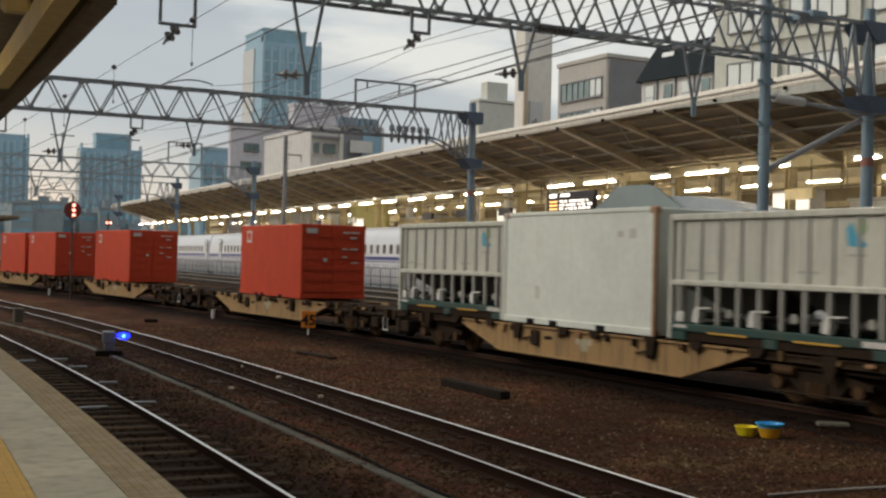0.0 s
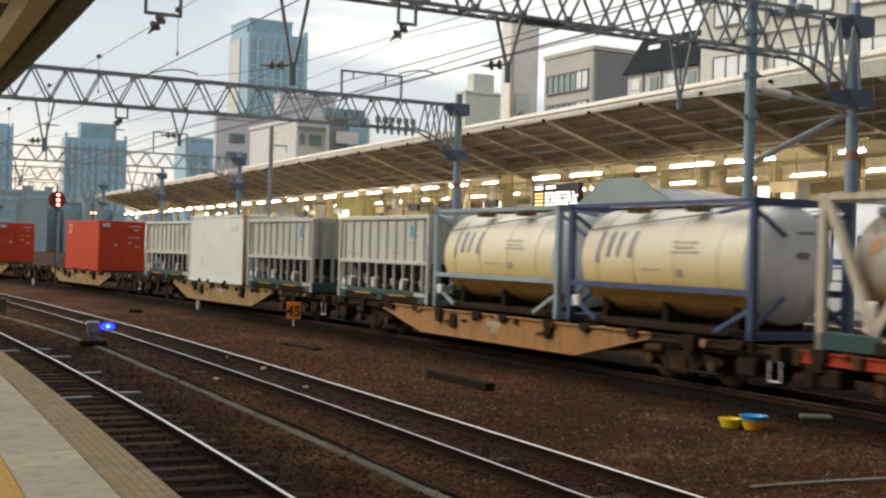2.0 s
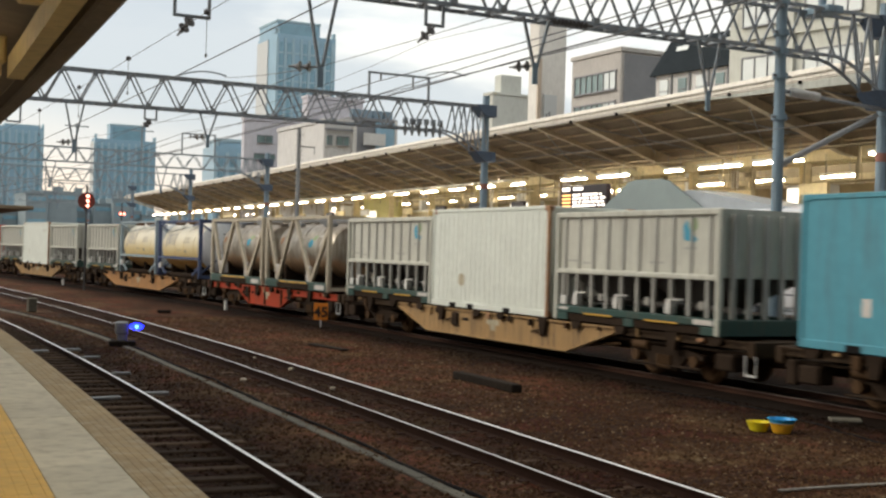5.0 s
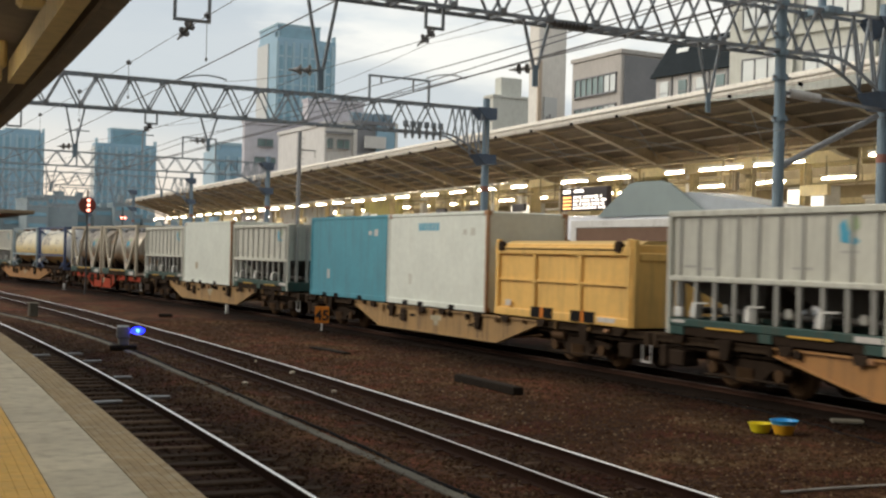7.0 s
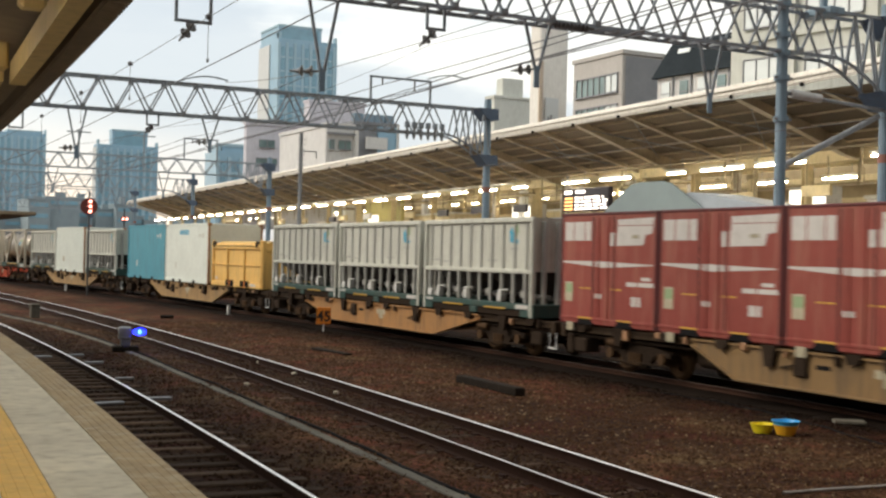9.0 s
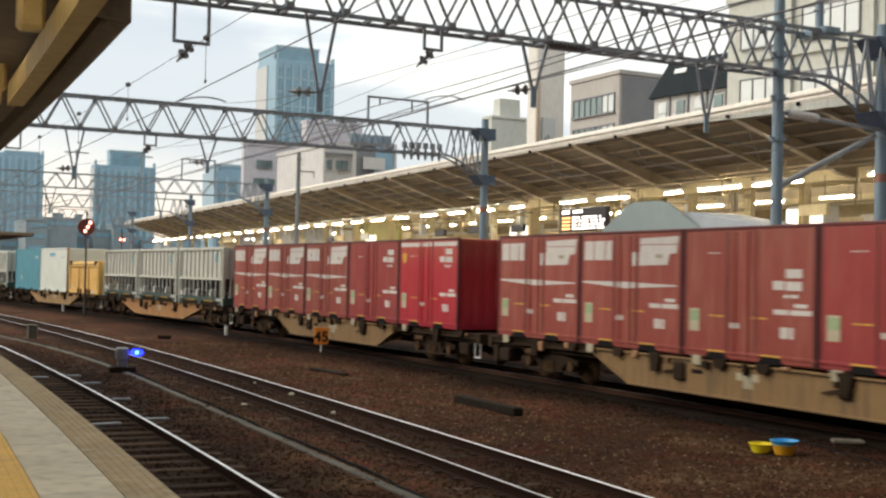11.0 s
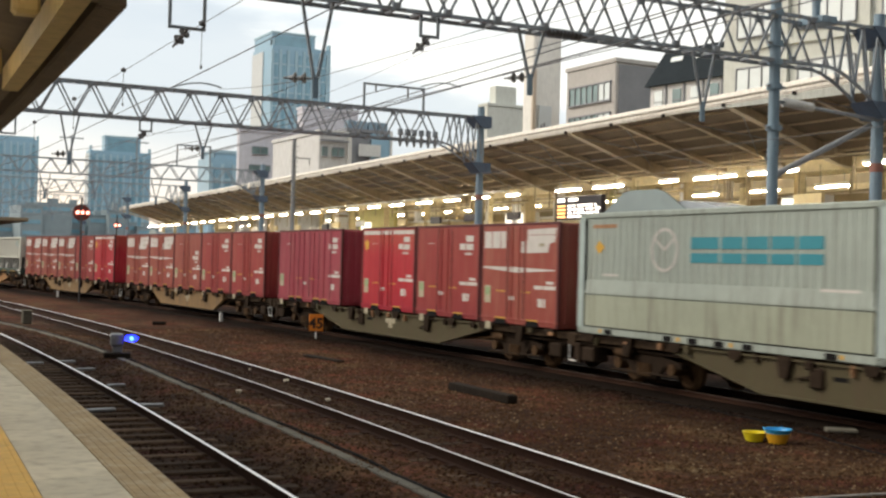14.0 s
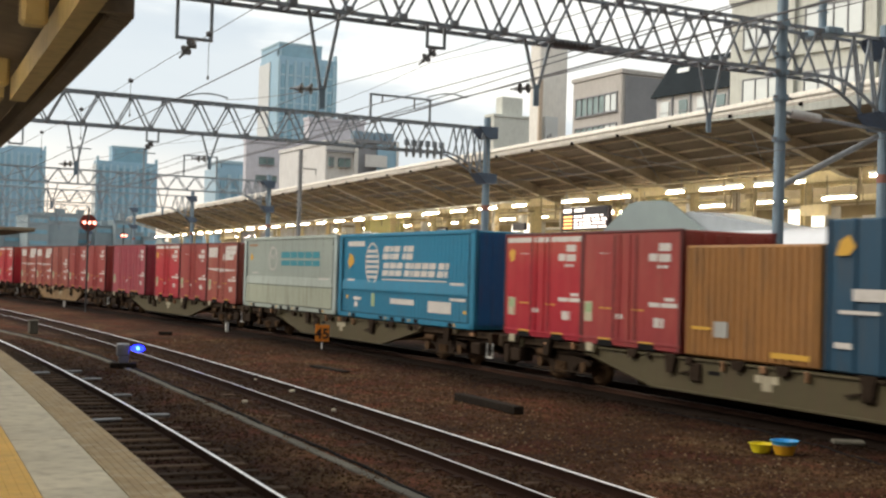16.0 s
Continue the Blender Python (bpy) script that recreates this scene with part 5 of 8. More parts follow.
for i in range(9):
    y = 2.0 + 3.6 * i
    part("bracket", bracket, None, own_roof, at=pose(roof_x(y) - 0.25, y, 4.55))
    part("hanger_box", Mesh().cbox(-0.70, -0.50, -0.10, 0.10, -0.26, 0.1, 0.03), "own_beam", own_roof, at=pose(roof_x(y + 0.6), y + 0.6, 4.42))
# unseen tubes, added under the canopy to brighten the platform
for i in range(8):
    y = -8.1 + 4.2 * i
    c = thing("tube_lamp", "unseen tube lamp added to brighten the platform", "lamp", "canopy tube lamps", at=pose(roof_x(y, -0.72 if y < 8 else -1.75), y, 4.44, 0, 0, -2.5))
    part("tube", Mesh().rod((0, -0.6, 0), (0, 0.6, 0), 0.03, 10), "fill_tube", c)
    part("housing", Mesh().cbox(-0.14, 0.14, -0.68, 0.68, 0.03, 0.07, 0.01), "housing", c)
    part("hanger", Mesh().rod((0, 0, 0.07), (0, 0, 0.17 if y < 8 else 0.27), 0.01, 6), "steel_grey", c)

# ---- small things on the ground ----
GROUND_Z = -0.10
sign = thing("speed_sign", "orange square sign reading 45 on a white post", "sign", at=pose(14.82, 37.2, GROUND_Z, 0, 0, -22))
part("post", Mesh().rod((0, 0, 0), (0, 0, 0.66), 0.03, 10), "white_paint", sign)
plate = part("plate", Mesh().cbox(-0.23, 0.23, -0.045, -0.02, 0.24, 0.79, 0.01), "sign_orange", sign)
tx = bpy.data.curves.new("number", "FONT")
tx.body, tx.size, tx.align_x, tx.extrude, tx.offset = "45", 0.46, "CENTER", 0.002, 0.012
tx.materials.append(M["sign_black"])
num = new("number", tx)
num.parent, num.matrix_basis = plate, pose(0, -0.049, 0.345, 90, 0, 0)


def bowl(x, y, z, r, h, m, label):
    b = thing("plastic_bowl", label, "bowl", "plastic bowls", at=pose(x, y, z))
    part("shell", Mesh().lathe([(r * 0.72, 0), (r * 0.9, h * 0.55), (r * 0.97, h * 0.92), (r * 1.06, h * 0.94), (r * 1.06, h), (r * 0.94, h), (r * 0.86, h * 0.55), (r * 0.66, 0.012), (0.01, 0.012)], 28), m, b, smooth=True)
    return b


bowl(12.80, 14.19, GROUND_Z, 0.175, 0.14, "yellow_plastic", "yellow plastic bowl on the stones")
bowl(12.99, 13.90, GROUND_Z, 0.18, 0.15, "orange_plastic", "orange plastic bowl under a blue one")
bowl(12.99, 13.90, GROUND_Z + 0.09, 0.205, 0.125, "cyan_plastic", "blue plastic bowl stacked in an orange one")

for (x, y, rz, ln, hh) in ((11.67, 20.6, -1.8, 2.5, 0.16), (11.9, 29.3, 5.4, 1.9, 0.06)):
    t = tagged(part("old_sleeper", Mesh().cbox(-0.11, 0.11, -ln / 2, ln / 2, 0, hh, 0.02), "timber", at=pose(x, y, GROUND_Z, 0, 0, rz)), "dark old timber sleeper lying on the stones", "timber", "discarded sleepers")
t = tagged(part("old_sleeper", Mesh().cbox(-0.24, 0.24, -0.12, 0.12, 0, 0.13, 0.03), "timber", at=pose(11.7, 45.0, GROUND_Z, 0, 0, -24)), "short cut-off of an old timber sleeper", "timber", "discarded sleepers")
t = tagged(part("concrete_slab", Mesh().cbox(-0.25, 0.25, -0.14, 0.14, 0, 0.07, 0.02), "trough", at=pose(14.9, 14.5, GROUND_Z, 0, 0, -35)), "flat broken concrete slab on the ground", "slab")
for (x, y) in ((14.8, 47.4), (13.1, 73.5)):
    p = thing("marker_post", "short white marker post beside the freight track", "post", "marker posts", at=pose(x, y, GROUND_Z))
    part("post", Mesh().cbox(-0.06, 0.06, -0.06, 0.06, 0, 0.36, 0.015), "white_paint", p)
    part("cap", Mesh().cbox(-0.065, 0.065, -0.065, 0.065, 0.36, 0.39, 0.01), "concrete", p)

lamp = thing("track_signal", "low grey track signal box with a bright blue light", "signal", at=pose(6.9, 30.5, GROUND_Z, 0, 0, -10))
part("base", Mesh().cbox(-0.32, 0.32, -0.22, 0.22, 0, 0.14, 0.02), "timber", lamp)
part("pedestal", Mesh().cbox(-0.12, 0.12, -0.1, 0.1, 0.14, 0.30, 0.02), "steel_grey", lamp)
part("case", Mesh().cbox(-0.17, 0.14, -0.13, 0.13, 0.30, 0.61, 0.03), "steel_grey", lamp)
part("lens", Mesh().prism([(0.33 + 0.16 * math.cos(a * math.pi / 9), 0.50 + 0.085 * math.sin(a * math.pi / 9)) for a in range(18)], -0.19, -0.13, "y"), "led_blue", lamp, "glowing blue oval lens")
part("lens_core", Mesh().lathe([(0.01, -0.012), (0.04, -0.006), (0.04, 0.0), (0.01, 0.0)], 14, "y", (0.33, -0.19, 0.50)), "led_core", lamp)
part("arm", Mesh().bar((0.1, -0.1, 0.50), (0.33, -0.12, 0.50), 0.05), "steel_grey", lamp)
s2 = thing("point_box", "low grey box beside the second track", "box", at=pose(7.07, 45.6, GROUND_Z))
part("case", Mesh().cbox(-0.15, 0.15, -0.2, 0.2, 0, 0.44, 0.03), "trough", s2)
part("lid", Mesh().cbox(-0.18, 0.18, -0.23, 0.23, 0.44, 0.49, 0.02), "trough", s2)


M["signal_mast"] = mat("dark_grey_mast", (0.06, 0.06, 0.06), 0.7, var=0.15, bump=0)


def light_signal(x, y, z, n, label, rr=0.42):
    s = thing("light_signal", label, "signal", "light signals", at=pose(x, y, GROUND_Z))
    part("mast", Mesh().rod((0, 0, 0), (0, 0, z + 0.8), 0.05, 12), "signal_mast", s)
    part("disc", Mesh().rod((0, 0.02, z), (0, 0.07, z), rr, 24), "black", s)
    bar = part("lamp_bar", Mesh().cbox(-0.09, 0.09, 0.0, 0.025, -0.13 * n, 0.13 * n, 0.01), "black", s, at=pose(0.05, -0.012, z, 0, 0 if n == 3 else 90, 0))
    for i in range(n):
        dz = (i - (n - 1) / 2) * 0.26
        part("lamp", Mesh().lathe([(0.02, -0.05), (0.09, -0.03), (0.09, 0.0), (0.02, 0.0)], 14, "y", (0, -0.002, dz)), "led_red", bar, "glowing pinkish red lamp")
    part("rim", Mesh().lathe([(rr, 0.0), (rr + 0.03, 0.0), (rr + 0.03, 0.08), (rr, 0.08)], 24, "y", (0, 0, z)), "rim_glow_red", s, "rim coloured red for the glow of the lamps")
    return bar


# rim colour paints in the red glow round the lamps
M["rim_glow_red"] = mat("red_glow_rim", (0.16, 0.03, 0.02), 0.6, var=0.1, bump=0)
LAMP_BAR = light_signal(12.95, 66.5, 4.75, 3, "round black signal head with three red lights on a mast")
light_signal(20.5, 92.0, 4.75, 2, "black signal head with red lights behind the train", 0.2)

cable = bpy.data.curves.new("ground_cable", "CURVE")
cable.dimensions, cable.bevel_depth = "3D", 0.013
csp = cable.splines.new("POLY")
cpts = []
for i in range(60):
    y = 19.5 - 0.16 * i
    x = 14.6 + 0.35 * math.sin((19.5 - y) * 0.55) - 0.125 * (19.5 - y) * 0.9
    cpts.append((x, y, float(ground_height(np.float64(x), np.float64(y))) + 0.015, 1))
csp.points.add(len(cpts) - 1)
for q, p in zip(csp.points, cpts):
    q.co = p
cable.materials.append(M["cable"])
tagged(new("ground_cable", cable), "thin black cable lying on the ballast", "cable")

# pale steel plates beside the platform rail
for (x, y, lx, ly, rz) in ((4.35, 20.3, 0.5, 0.1, 8), (5.30, 20.75, 0.42, 0.09, -4), (4.75, 29.3, 0.4, 0.12, 6), (5.52, 29.6, 0.42, 0.09, 0), (5.56, 27.6, 0.42, 0.09, 0), (5.45, 24.1, 0.36, 0.09, -3)):
    tagged(part("steel_plate", Mesh().cbox(-lx / 2, lx / 2, -ly / 2, ly / 2, 0, 0.05, 0.012), "steel_grey", at=pose(x, y, -0.118, 0, 0, rz)), "pale grey steel plate lying beside the rail", "steel plate", "rail plates")

# row of terminal insulators under the second gantry, near its mast
for k in range(6):
    t = thing("post_insulator", "grey post insulator below the gantry beam", "insulator", "post insulators", at=pose(20.75 + 0.31 * k, 43.7, 7.52))
    part("stem", Mesh().rod((0, 0, -0.45), (0, 0, 0.0), 0.05, 10), "steel_grey", t)
    part("shed", Mesh().rod((0, 0, -0.34), (0, 0, -0.26), 0.075, 12), "steel_grey", t)
    part("shed", Mesh().rod((0, 0, -0.18), (0, 0, -0.10), 0.075, 12), "steel_grey", t)
    part("cap", Mesh().cbox(-0.09, 0.09, -0.08, 0.08, 0.0, 0.24, 0.02), "lattice", t)

# grey conduit on the ground near the second track
pipe = bpy.data.curves.new("conduit", "CURVE")
pipe.dimensions, pipe.bevel_depth = "3D", 0.02
psp = pipe.splines.new("POLY")
ppts = [(9.55 + 0.3 * i, 10.24 - 0.004 * i * i, -0.07, 1) for i in range(14)]
psp.points.add(len(ppts) - 1)
for q, p in zip(psp.points, ppts):
    q.co = p
pipe.materials.append(M["concrete"])
tagged(new("conduit", pipe), "pale grey conduit lying on the ballast", "conduit")

for (x, y, r) in ((7.45, 22.6, 0.06), (9.05, 24.3, 0.07), (8.6, 20.9, 0.05), (10.3, 12.4, 0.03), (9.2, 27.1, 0.05), (6.4, 17.5, 0.04)):
    tagged(part("pale_stone", Mesh().lathe([(r * 0.5, -0.02), (r, r * 0.2), (r * 0.8, r * 0.6), (r * 0.2, r * 0.75)], 7), "slab", at=pose(x, y, -0.115, 0, 0, 40 * x)), "pale broken stone lying on the ballast", "stone", "pale stones")

# low town between the towers, its haze painted into the wall colour
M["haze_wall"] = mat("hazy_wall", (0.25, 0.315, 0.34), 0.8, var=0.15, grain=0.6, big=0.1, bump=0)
rt = random.Random(12)
x = 30.0
while x < 135:
    wd = rt.uniform(3, 8)
    hz = rt.uniform(8, 14.5)
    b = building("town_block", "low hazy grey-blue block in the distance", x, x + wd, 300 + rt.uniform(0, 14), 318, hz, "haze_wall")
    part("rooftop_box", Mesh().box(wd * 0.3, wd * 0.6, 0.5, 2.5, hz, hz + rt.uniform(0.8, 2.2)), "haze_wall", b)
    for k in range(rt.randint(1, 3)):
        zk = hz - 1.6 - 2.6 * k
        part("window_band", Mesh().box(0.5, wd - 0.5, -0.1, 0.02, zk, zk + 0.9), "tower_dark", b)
    if rt.random() < 0.4:
        part("mast", Mesh().rod((wd * 0.5, 1.5, hz), (wd * 0.5, 1.5, hz + rt.uniform(2, 4.5)), 0.12, 6), "lattice_hazed", b)
    x += wd * rt.uniform(0.8, 1.0)

# ---- canopy of a further platform, far along the line ----
canopy = thing("far_canopy", "dark flat canopy of a further platform in the distance", "canopy", kind="structure")
part("canopy_deck", Mesh().cbox(11.0, 17.9, 116, 140, 5.25, 5.6, 0.05), "deck_under", canopy)
for y in (119, 128, 137):
    part("canopy_post", Mesh().rod((15, y, -0.1), (15, y, 5.3), 0.12, 10), "steel_grey", canopy)


# ---- freight train ----
def paint(name, color, dirty=0.45, rough=0.55, **k):
    return mat(name, color, rough, var=0.1, grain=6, big=0.8, bump=0.05, dirty=dirty, streak=1, **k)


M["tan"] = paint("tan_wagon_paint", (0.38, 0.235, 0.10), 0.9)
M["dark_tan"] = paint("grimy_tan_wagon", (0.25, 0.15, 0.062), 0.9)
M["orange_brown"] = paint("orange_brown_wagon", (0.40, 0.20, 0.07), 0.7)
M["vermilion"] = paint("vermilion_wagon", (0.38, 0.050, 0.020), 0.5, spec=0.2)
M["olive"] = paint("olive_grey_wagon", (0.095, 0.080, 0.045), 0.85, spec=0.2)
M["faded_plate"] = paint("faded_plate", (0.46, 0.41, 0.29), 0.55)
# grimy steel; the shade around the bogies is put into its colour
M["shaded_grime"] = paint("shaded_grimy_steel", (0.050, 0.032, 0.019), 0.8, dirt=(0.015, 0.010, 0.007), spec=0.1)
M["bogie"] = mat("grimy_bogie", (0.033, 0.022, 0.015), 0.95, var=0.4, bump=0.4, spec=0.1)
M["wheel"] = mat("wheel_steel", (0.080, 0.044, 0.021), 0.75, 0.0, var=0.3, bump=0.2, spec=0.15)
M["red20"] = paint("orange_red_container", (0.56, 0.060, 0.022), 0.35, 0.6, dirt=(0.24, 0.035, 0.018), spec=0.3)
M["maroon"] = paint("maroon_container", (0.30, 0.050, 0.046), 0.5, dirt=(0.36, 0.12, 0.08), vary=0.12, spec=0.25)
M["brick_red"] = paint("faded_red_container", (0.30, 0.073, 0.056), 0.5, dirt=(0.40, 0.19, 0.13), vary=0.08, spec=0.25)
M["rose_red"] = paint("rose_red_container", (0.33, 0.055, 0.075), 0.5, dirt=(0.40, 0.15, 0.14), spec=0.25)
M["bright_red"] = paint("bright_red_container", (0.42, 0.028, 0.040), 0.3, dirt=(0.42, 0.10, 0.075), vary=0.08, spec=0.25)
# grime on top rails; on corner posts the gap's shadow is painted in
M["maroon_edge"] = paint("grime_shade_maroon", (0.115, 0.020, 0.021), 0.5, dirt=(0.07, 0.03, 0.02), vary=0.1)
M["gasket"] = mat("door_gasket", (0.035, 0.014, 0.014), 0.8, var=0.2, bump=0.1)
M["hopper_grey"] = paint("hopper_grey", (0.56, 0.56, 0.485), 0.35)
# hopper grey made darker, so that the stakes' shade is in the colour
M["hopper_post"] = paint("hopper_shade_grey", (0.40, 0.395, 0.36), 0.4)
# much darker than the hopper panels
M["funnel_dark"] = paint("dark_funnel_steel", (0.075, 0.072, 0.065), 0.5)
M["valve_white"] = mat("valve_white", (0.66, 0.66, 0.62), 0.5, var=0.12, bump=0.02, dirty=0.2)
M["green"] = paint("dark_green_frame", (0.022, 0.065, 0.055), 0.4)
M["white_box"] = paint("white_container", (0.71, 0.75, 0.68), 0.07, dirt=(0.35, 0.24, 0.13))
M["rust"] = paint("rust_edge", (0.38, 0.20, 0.10), 0.5)
M["teal"] = paint("teal_container", (0.075, 0.30, 0.38), 0.3)
M["yellow_box"] = paint("yellow_container", (0.80, 0.49, 0.145), 0.3)
M["tarp"] = mat("tan_tarpaulin", (0.55, 0.36, 0.13), 0.8, var=0.15, bump=0.1)
M["cream_tank"] = paint("cream_tank", (0.72, 0.65, 0.45), 0.40, 0.42, dirt=(0.55, 0.40, 0.16))
def add_bands(m, stops, rough_edge=0.5):
    """Stains and painted-in tank shading by height, with a streaky, uneven edge; stops are (height, colour, strength).
    """
    n, l = m.node_tree.nodes, m.node_tree.links
    b = n["Principled BSDF"]
    src = b.inputs["Base Color"].links[0].from_socket
    co = n.new("ShaderNodeTexCoord")
    xyz = n.new("ShaderNodeSeparateXYZ")
    l.new(co.outputs["Object"], xyz.inputs["Vector"])
    mp = n.new("ShaderNodeMapping")
    mp.inputs["Scale"].default_value = (2.0, 2.0, 0.5)
    l.new(co.outputs["Object"], mp.inputs["Vector"])
    no = n.new("ShaderNodeTexNoise")
    no.inputs["Scale"].default_value, no.inputs["Detail"].default_value = 1.6, 6
    l.new(mp.outputs["Vector"], no.inputs["Vector"])
    h = n.new("ShaderNodeMath")
    h.operation = "MULTIPLY_ADD"
    h.inputs[1].default_value = rough_edge
    l.new(no.outputs["Fac"], h.inputs[0])
    l.new(xyz.outputs["Z"], h.inputs[2])
    mr = n.new("ShaderNodeMapRange")
    mr.inputs["From Min"].default_value, mr.inputs["From Max"].default_value = rough_edge / 2, 2.6 + rough_edge / 2
    l.new(h.outputs[0], mr.inputs["Value"])
    col, fac = n.new("ShaderNodeValToRGB"), n.new("ShaderNodeValToRGB")
    for k, (z, c, q) in enumerate(stops):
        for ramp, v in ((col, c), (fac, (q, q, q))):
            e = ramp.color_ramp.elements
            el = e[k] if k < 2 else e.new(z / 2.6)
            el.position, el.color = z / 2.6, (*v, 1)
    l.new(mr.outputs["Result"], col.inputs["Fac"])
    l.new(mr.outputs["Result"], fac.inputs["Fac"])
    mx = n.new("ShaderNodeMix")
    mx.data_type = "RGBA"
    l.new(fac.outputs["Color"], mx.inputs["Factor"])
    l.new(src, mx.inputs["A"])
    l.new(col.outputs["Color"], mx.inputs["B"])
    l.new(mx.outputs["Result"], b.inputs["Base Color"])
    return m


M["silver"] = mat("dirty_stainless", (0.47, 0.43, 0.36), 0.40, 0.45, var=0.30, grain=2, big=0.9, bump=0.03, dirty=0.95, streak=1, dirt=(0.16, 0.105, 0.062))
M["rust_stain"] = mat("rust_run_brown", (0.13, 0.075, 0.045), 0.7, var=0.4, grain=8, big=2.0, bump=0.05)
# dirt, with the round tank's dark top and foot painted in as shade
add_bands(M["silver"], ((0.3, (0.12, 0.08, 0.05), 0.8), (2.5, (0.24, 0.20, 0.16), 0.6), (0.75, (0.36, 0.20, 0.09), 0.8), (1.02, (0.48, 0.28, 0.13), 0.65), (1.3, (0.5, 0.45, 0.38), 0.0), (1.85, (0.45, 0.4, 0.33), 0.0), (2.15, (0.22, 0.17, 0.13), 0.6)))
# ochre stains below; the pale upper bands paint in sky reflection
add_bands(M["cream_tank"], ((0.3, (0.36, 0.18, 0.045), 0.85), (2.5, (0.70, 0.70, 0.68), 0.75), (0.72, (0.64, 0.37, 0.085), 0.95), (0.95, (0.76, 0.55, 0.20), 0.8), (1.25, (0.80, 0.64, 0.33), 0.7), (1.75, (0.78, 0.73, 0.60), 0.5), (2.15, (0.72, 0.70, 0.64), 0.6)), 0.35)
add_bands(M["bright_red"], ((0.1, (0.26, 0.012, 0.035), 0.45), (2.5, (0.40, 0.13, 0.075), 0.55), (0.8, (0.4, 0.02, 0.035), 0.0), (1.5, (0.42, 0.05, 0.05), 0.0), (2.0, (0.44, 0.11, 0.07), 0.45)), 0.9)
add_bands(M["maroon"], ((0.1, (0.20, 0.025, 0.04), 0.4), (2.5, (0.28, 0.09, 0.07), 0.45), (0.8, (0.3, 0.04, 0.05), 0.0), (1.6, (0.3, 0.05, 0.05), 0.0)), 0.9)
add_bands(M["brick_red"], ((0.1, (0.24, 0.04, 0.035), 0.35), (2.5, (0.28, 0.11, 0.085), 0.45), (0.8, (0.3, 0.06, 0.05), 0.0), (1.6, (0.3, 0.06, 0.05), 0.0)), 0.9)
M["tank_grey"] = paint("pale_grey_tank_end", (0.84, 0.86, 0.86), 0.2, dirt=(0.40, 0.34, 0.24))
M["frame_pale"] = paint("pale_blue_frame", (0.30, 0.38, 0.42), 0.4)
M["frame_navy"] = paint("navy_frame", (0.055, 0.085, 0.18), 0.35)
M["frame_beige"] = paint("beige_grey_frame", (0.51, 0.45, 0.345), 0.45)
M["frame_sky"] = paint("pale_blue_grey_post", (0.40, 0.48, 0.46), 0.35)
M["grey31"] = paint("pale_grey_container", (0.36, 0.41, 0.365), 0.45)
M["grey31_low"] = paint("greenish_grey_panel", (0.36, 0.39, 0.30), 0.5)
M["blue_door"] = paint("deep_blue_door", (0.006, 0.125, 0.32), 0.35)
M["blue31"] = paint("blue_container", (0.005, 0.185, 0.315), 0.25)
M["navy_box"] = paint("navy_container", (0.011, 0.058, 0.105), 0.35)
M["orange_box"] = paint("orange_brown_container", (0.36, 0.168, 0.050), 0.55)
M["letter_white"] = mat("white_lettering", (0.60, 0.57, 0.53), 0.6, var=0.1, bump=0, dirty=0.2)
M["letter_teal"] = mat("teal_lettering", (0.03, 0.25, 0.31), 0.6, var=0.1, bump=0)
M["letter_slate"] = mat("slate_lettering", (0.24, 0.24, 0.27), 0.6, var=0.25, bump=0)
M["letter_yellow"] = mat("yellow_mark", (0.64, 0.36, 0.05), 0.6, var=0.1, bump=0)
M["letter_green"] = mat("green_mark", (0.30, 0.40, 0.22), 0.6, var=0.1, bump=0)
M["letter_blue"] = mat("blue_mark", (0.05, 0.33, 0.48), 0.6, var=0.1, bump=0)

SPEED = 11.9
MOVERS = []   # thing, distance of its middle along the line at 0 s, height
WHEELS = []
DECK = 1.0


def mover(name, label, category, group, u, z):
    ob = thing(name, label, category, group)
    MOVERS.append((ob, u, z))
    return ob


def plates(name, parent, rects, material, x, d=0.003, label=""):
    """Flat marks on a side at x: (y0, y1, z0, z1); x < 0 faces the platform."""
    s = -1 if x < 0 else 1
    for y0, y1, z0, z1 in rects:
        a, c = sorted((x, x + s * d))
        part(name, Mesh().box(a, c, min(y0, y1), max(y0, y1), z0, z1), material, parent, label)


def wagon_sill(deep, flat, run, thin):
    """Fish-belly outline of the painted side sill between the bogies."""
    return [(-run, DECK - 0.05), (run, DECK - 0.05), (run, DECK - thin), (flat, DECK - deep), (-flat, DECK - deep), (-run, DECK - thin)]


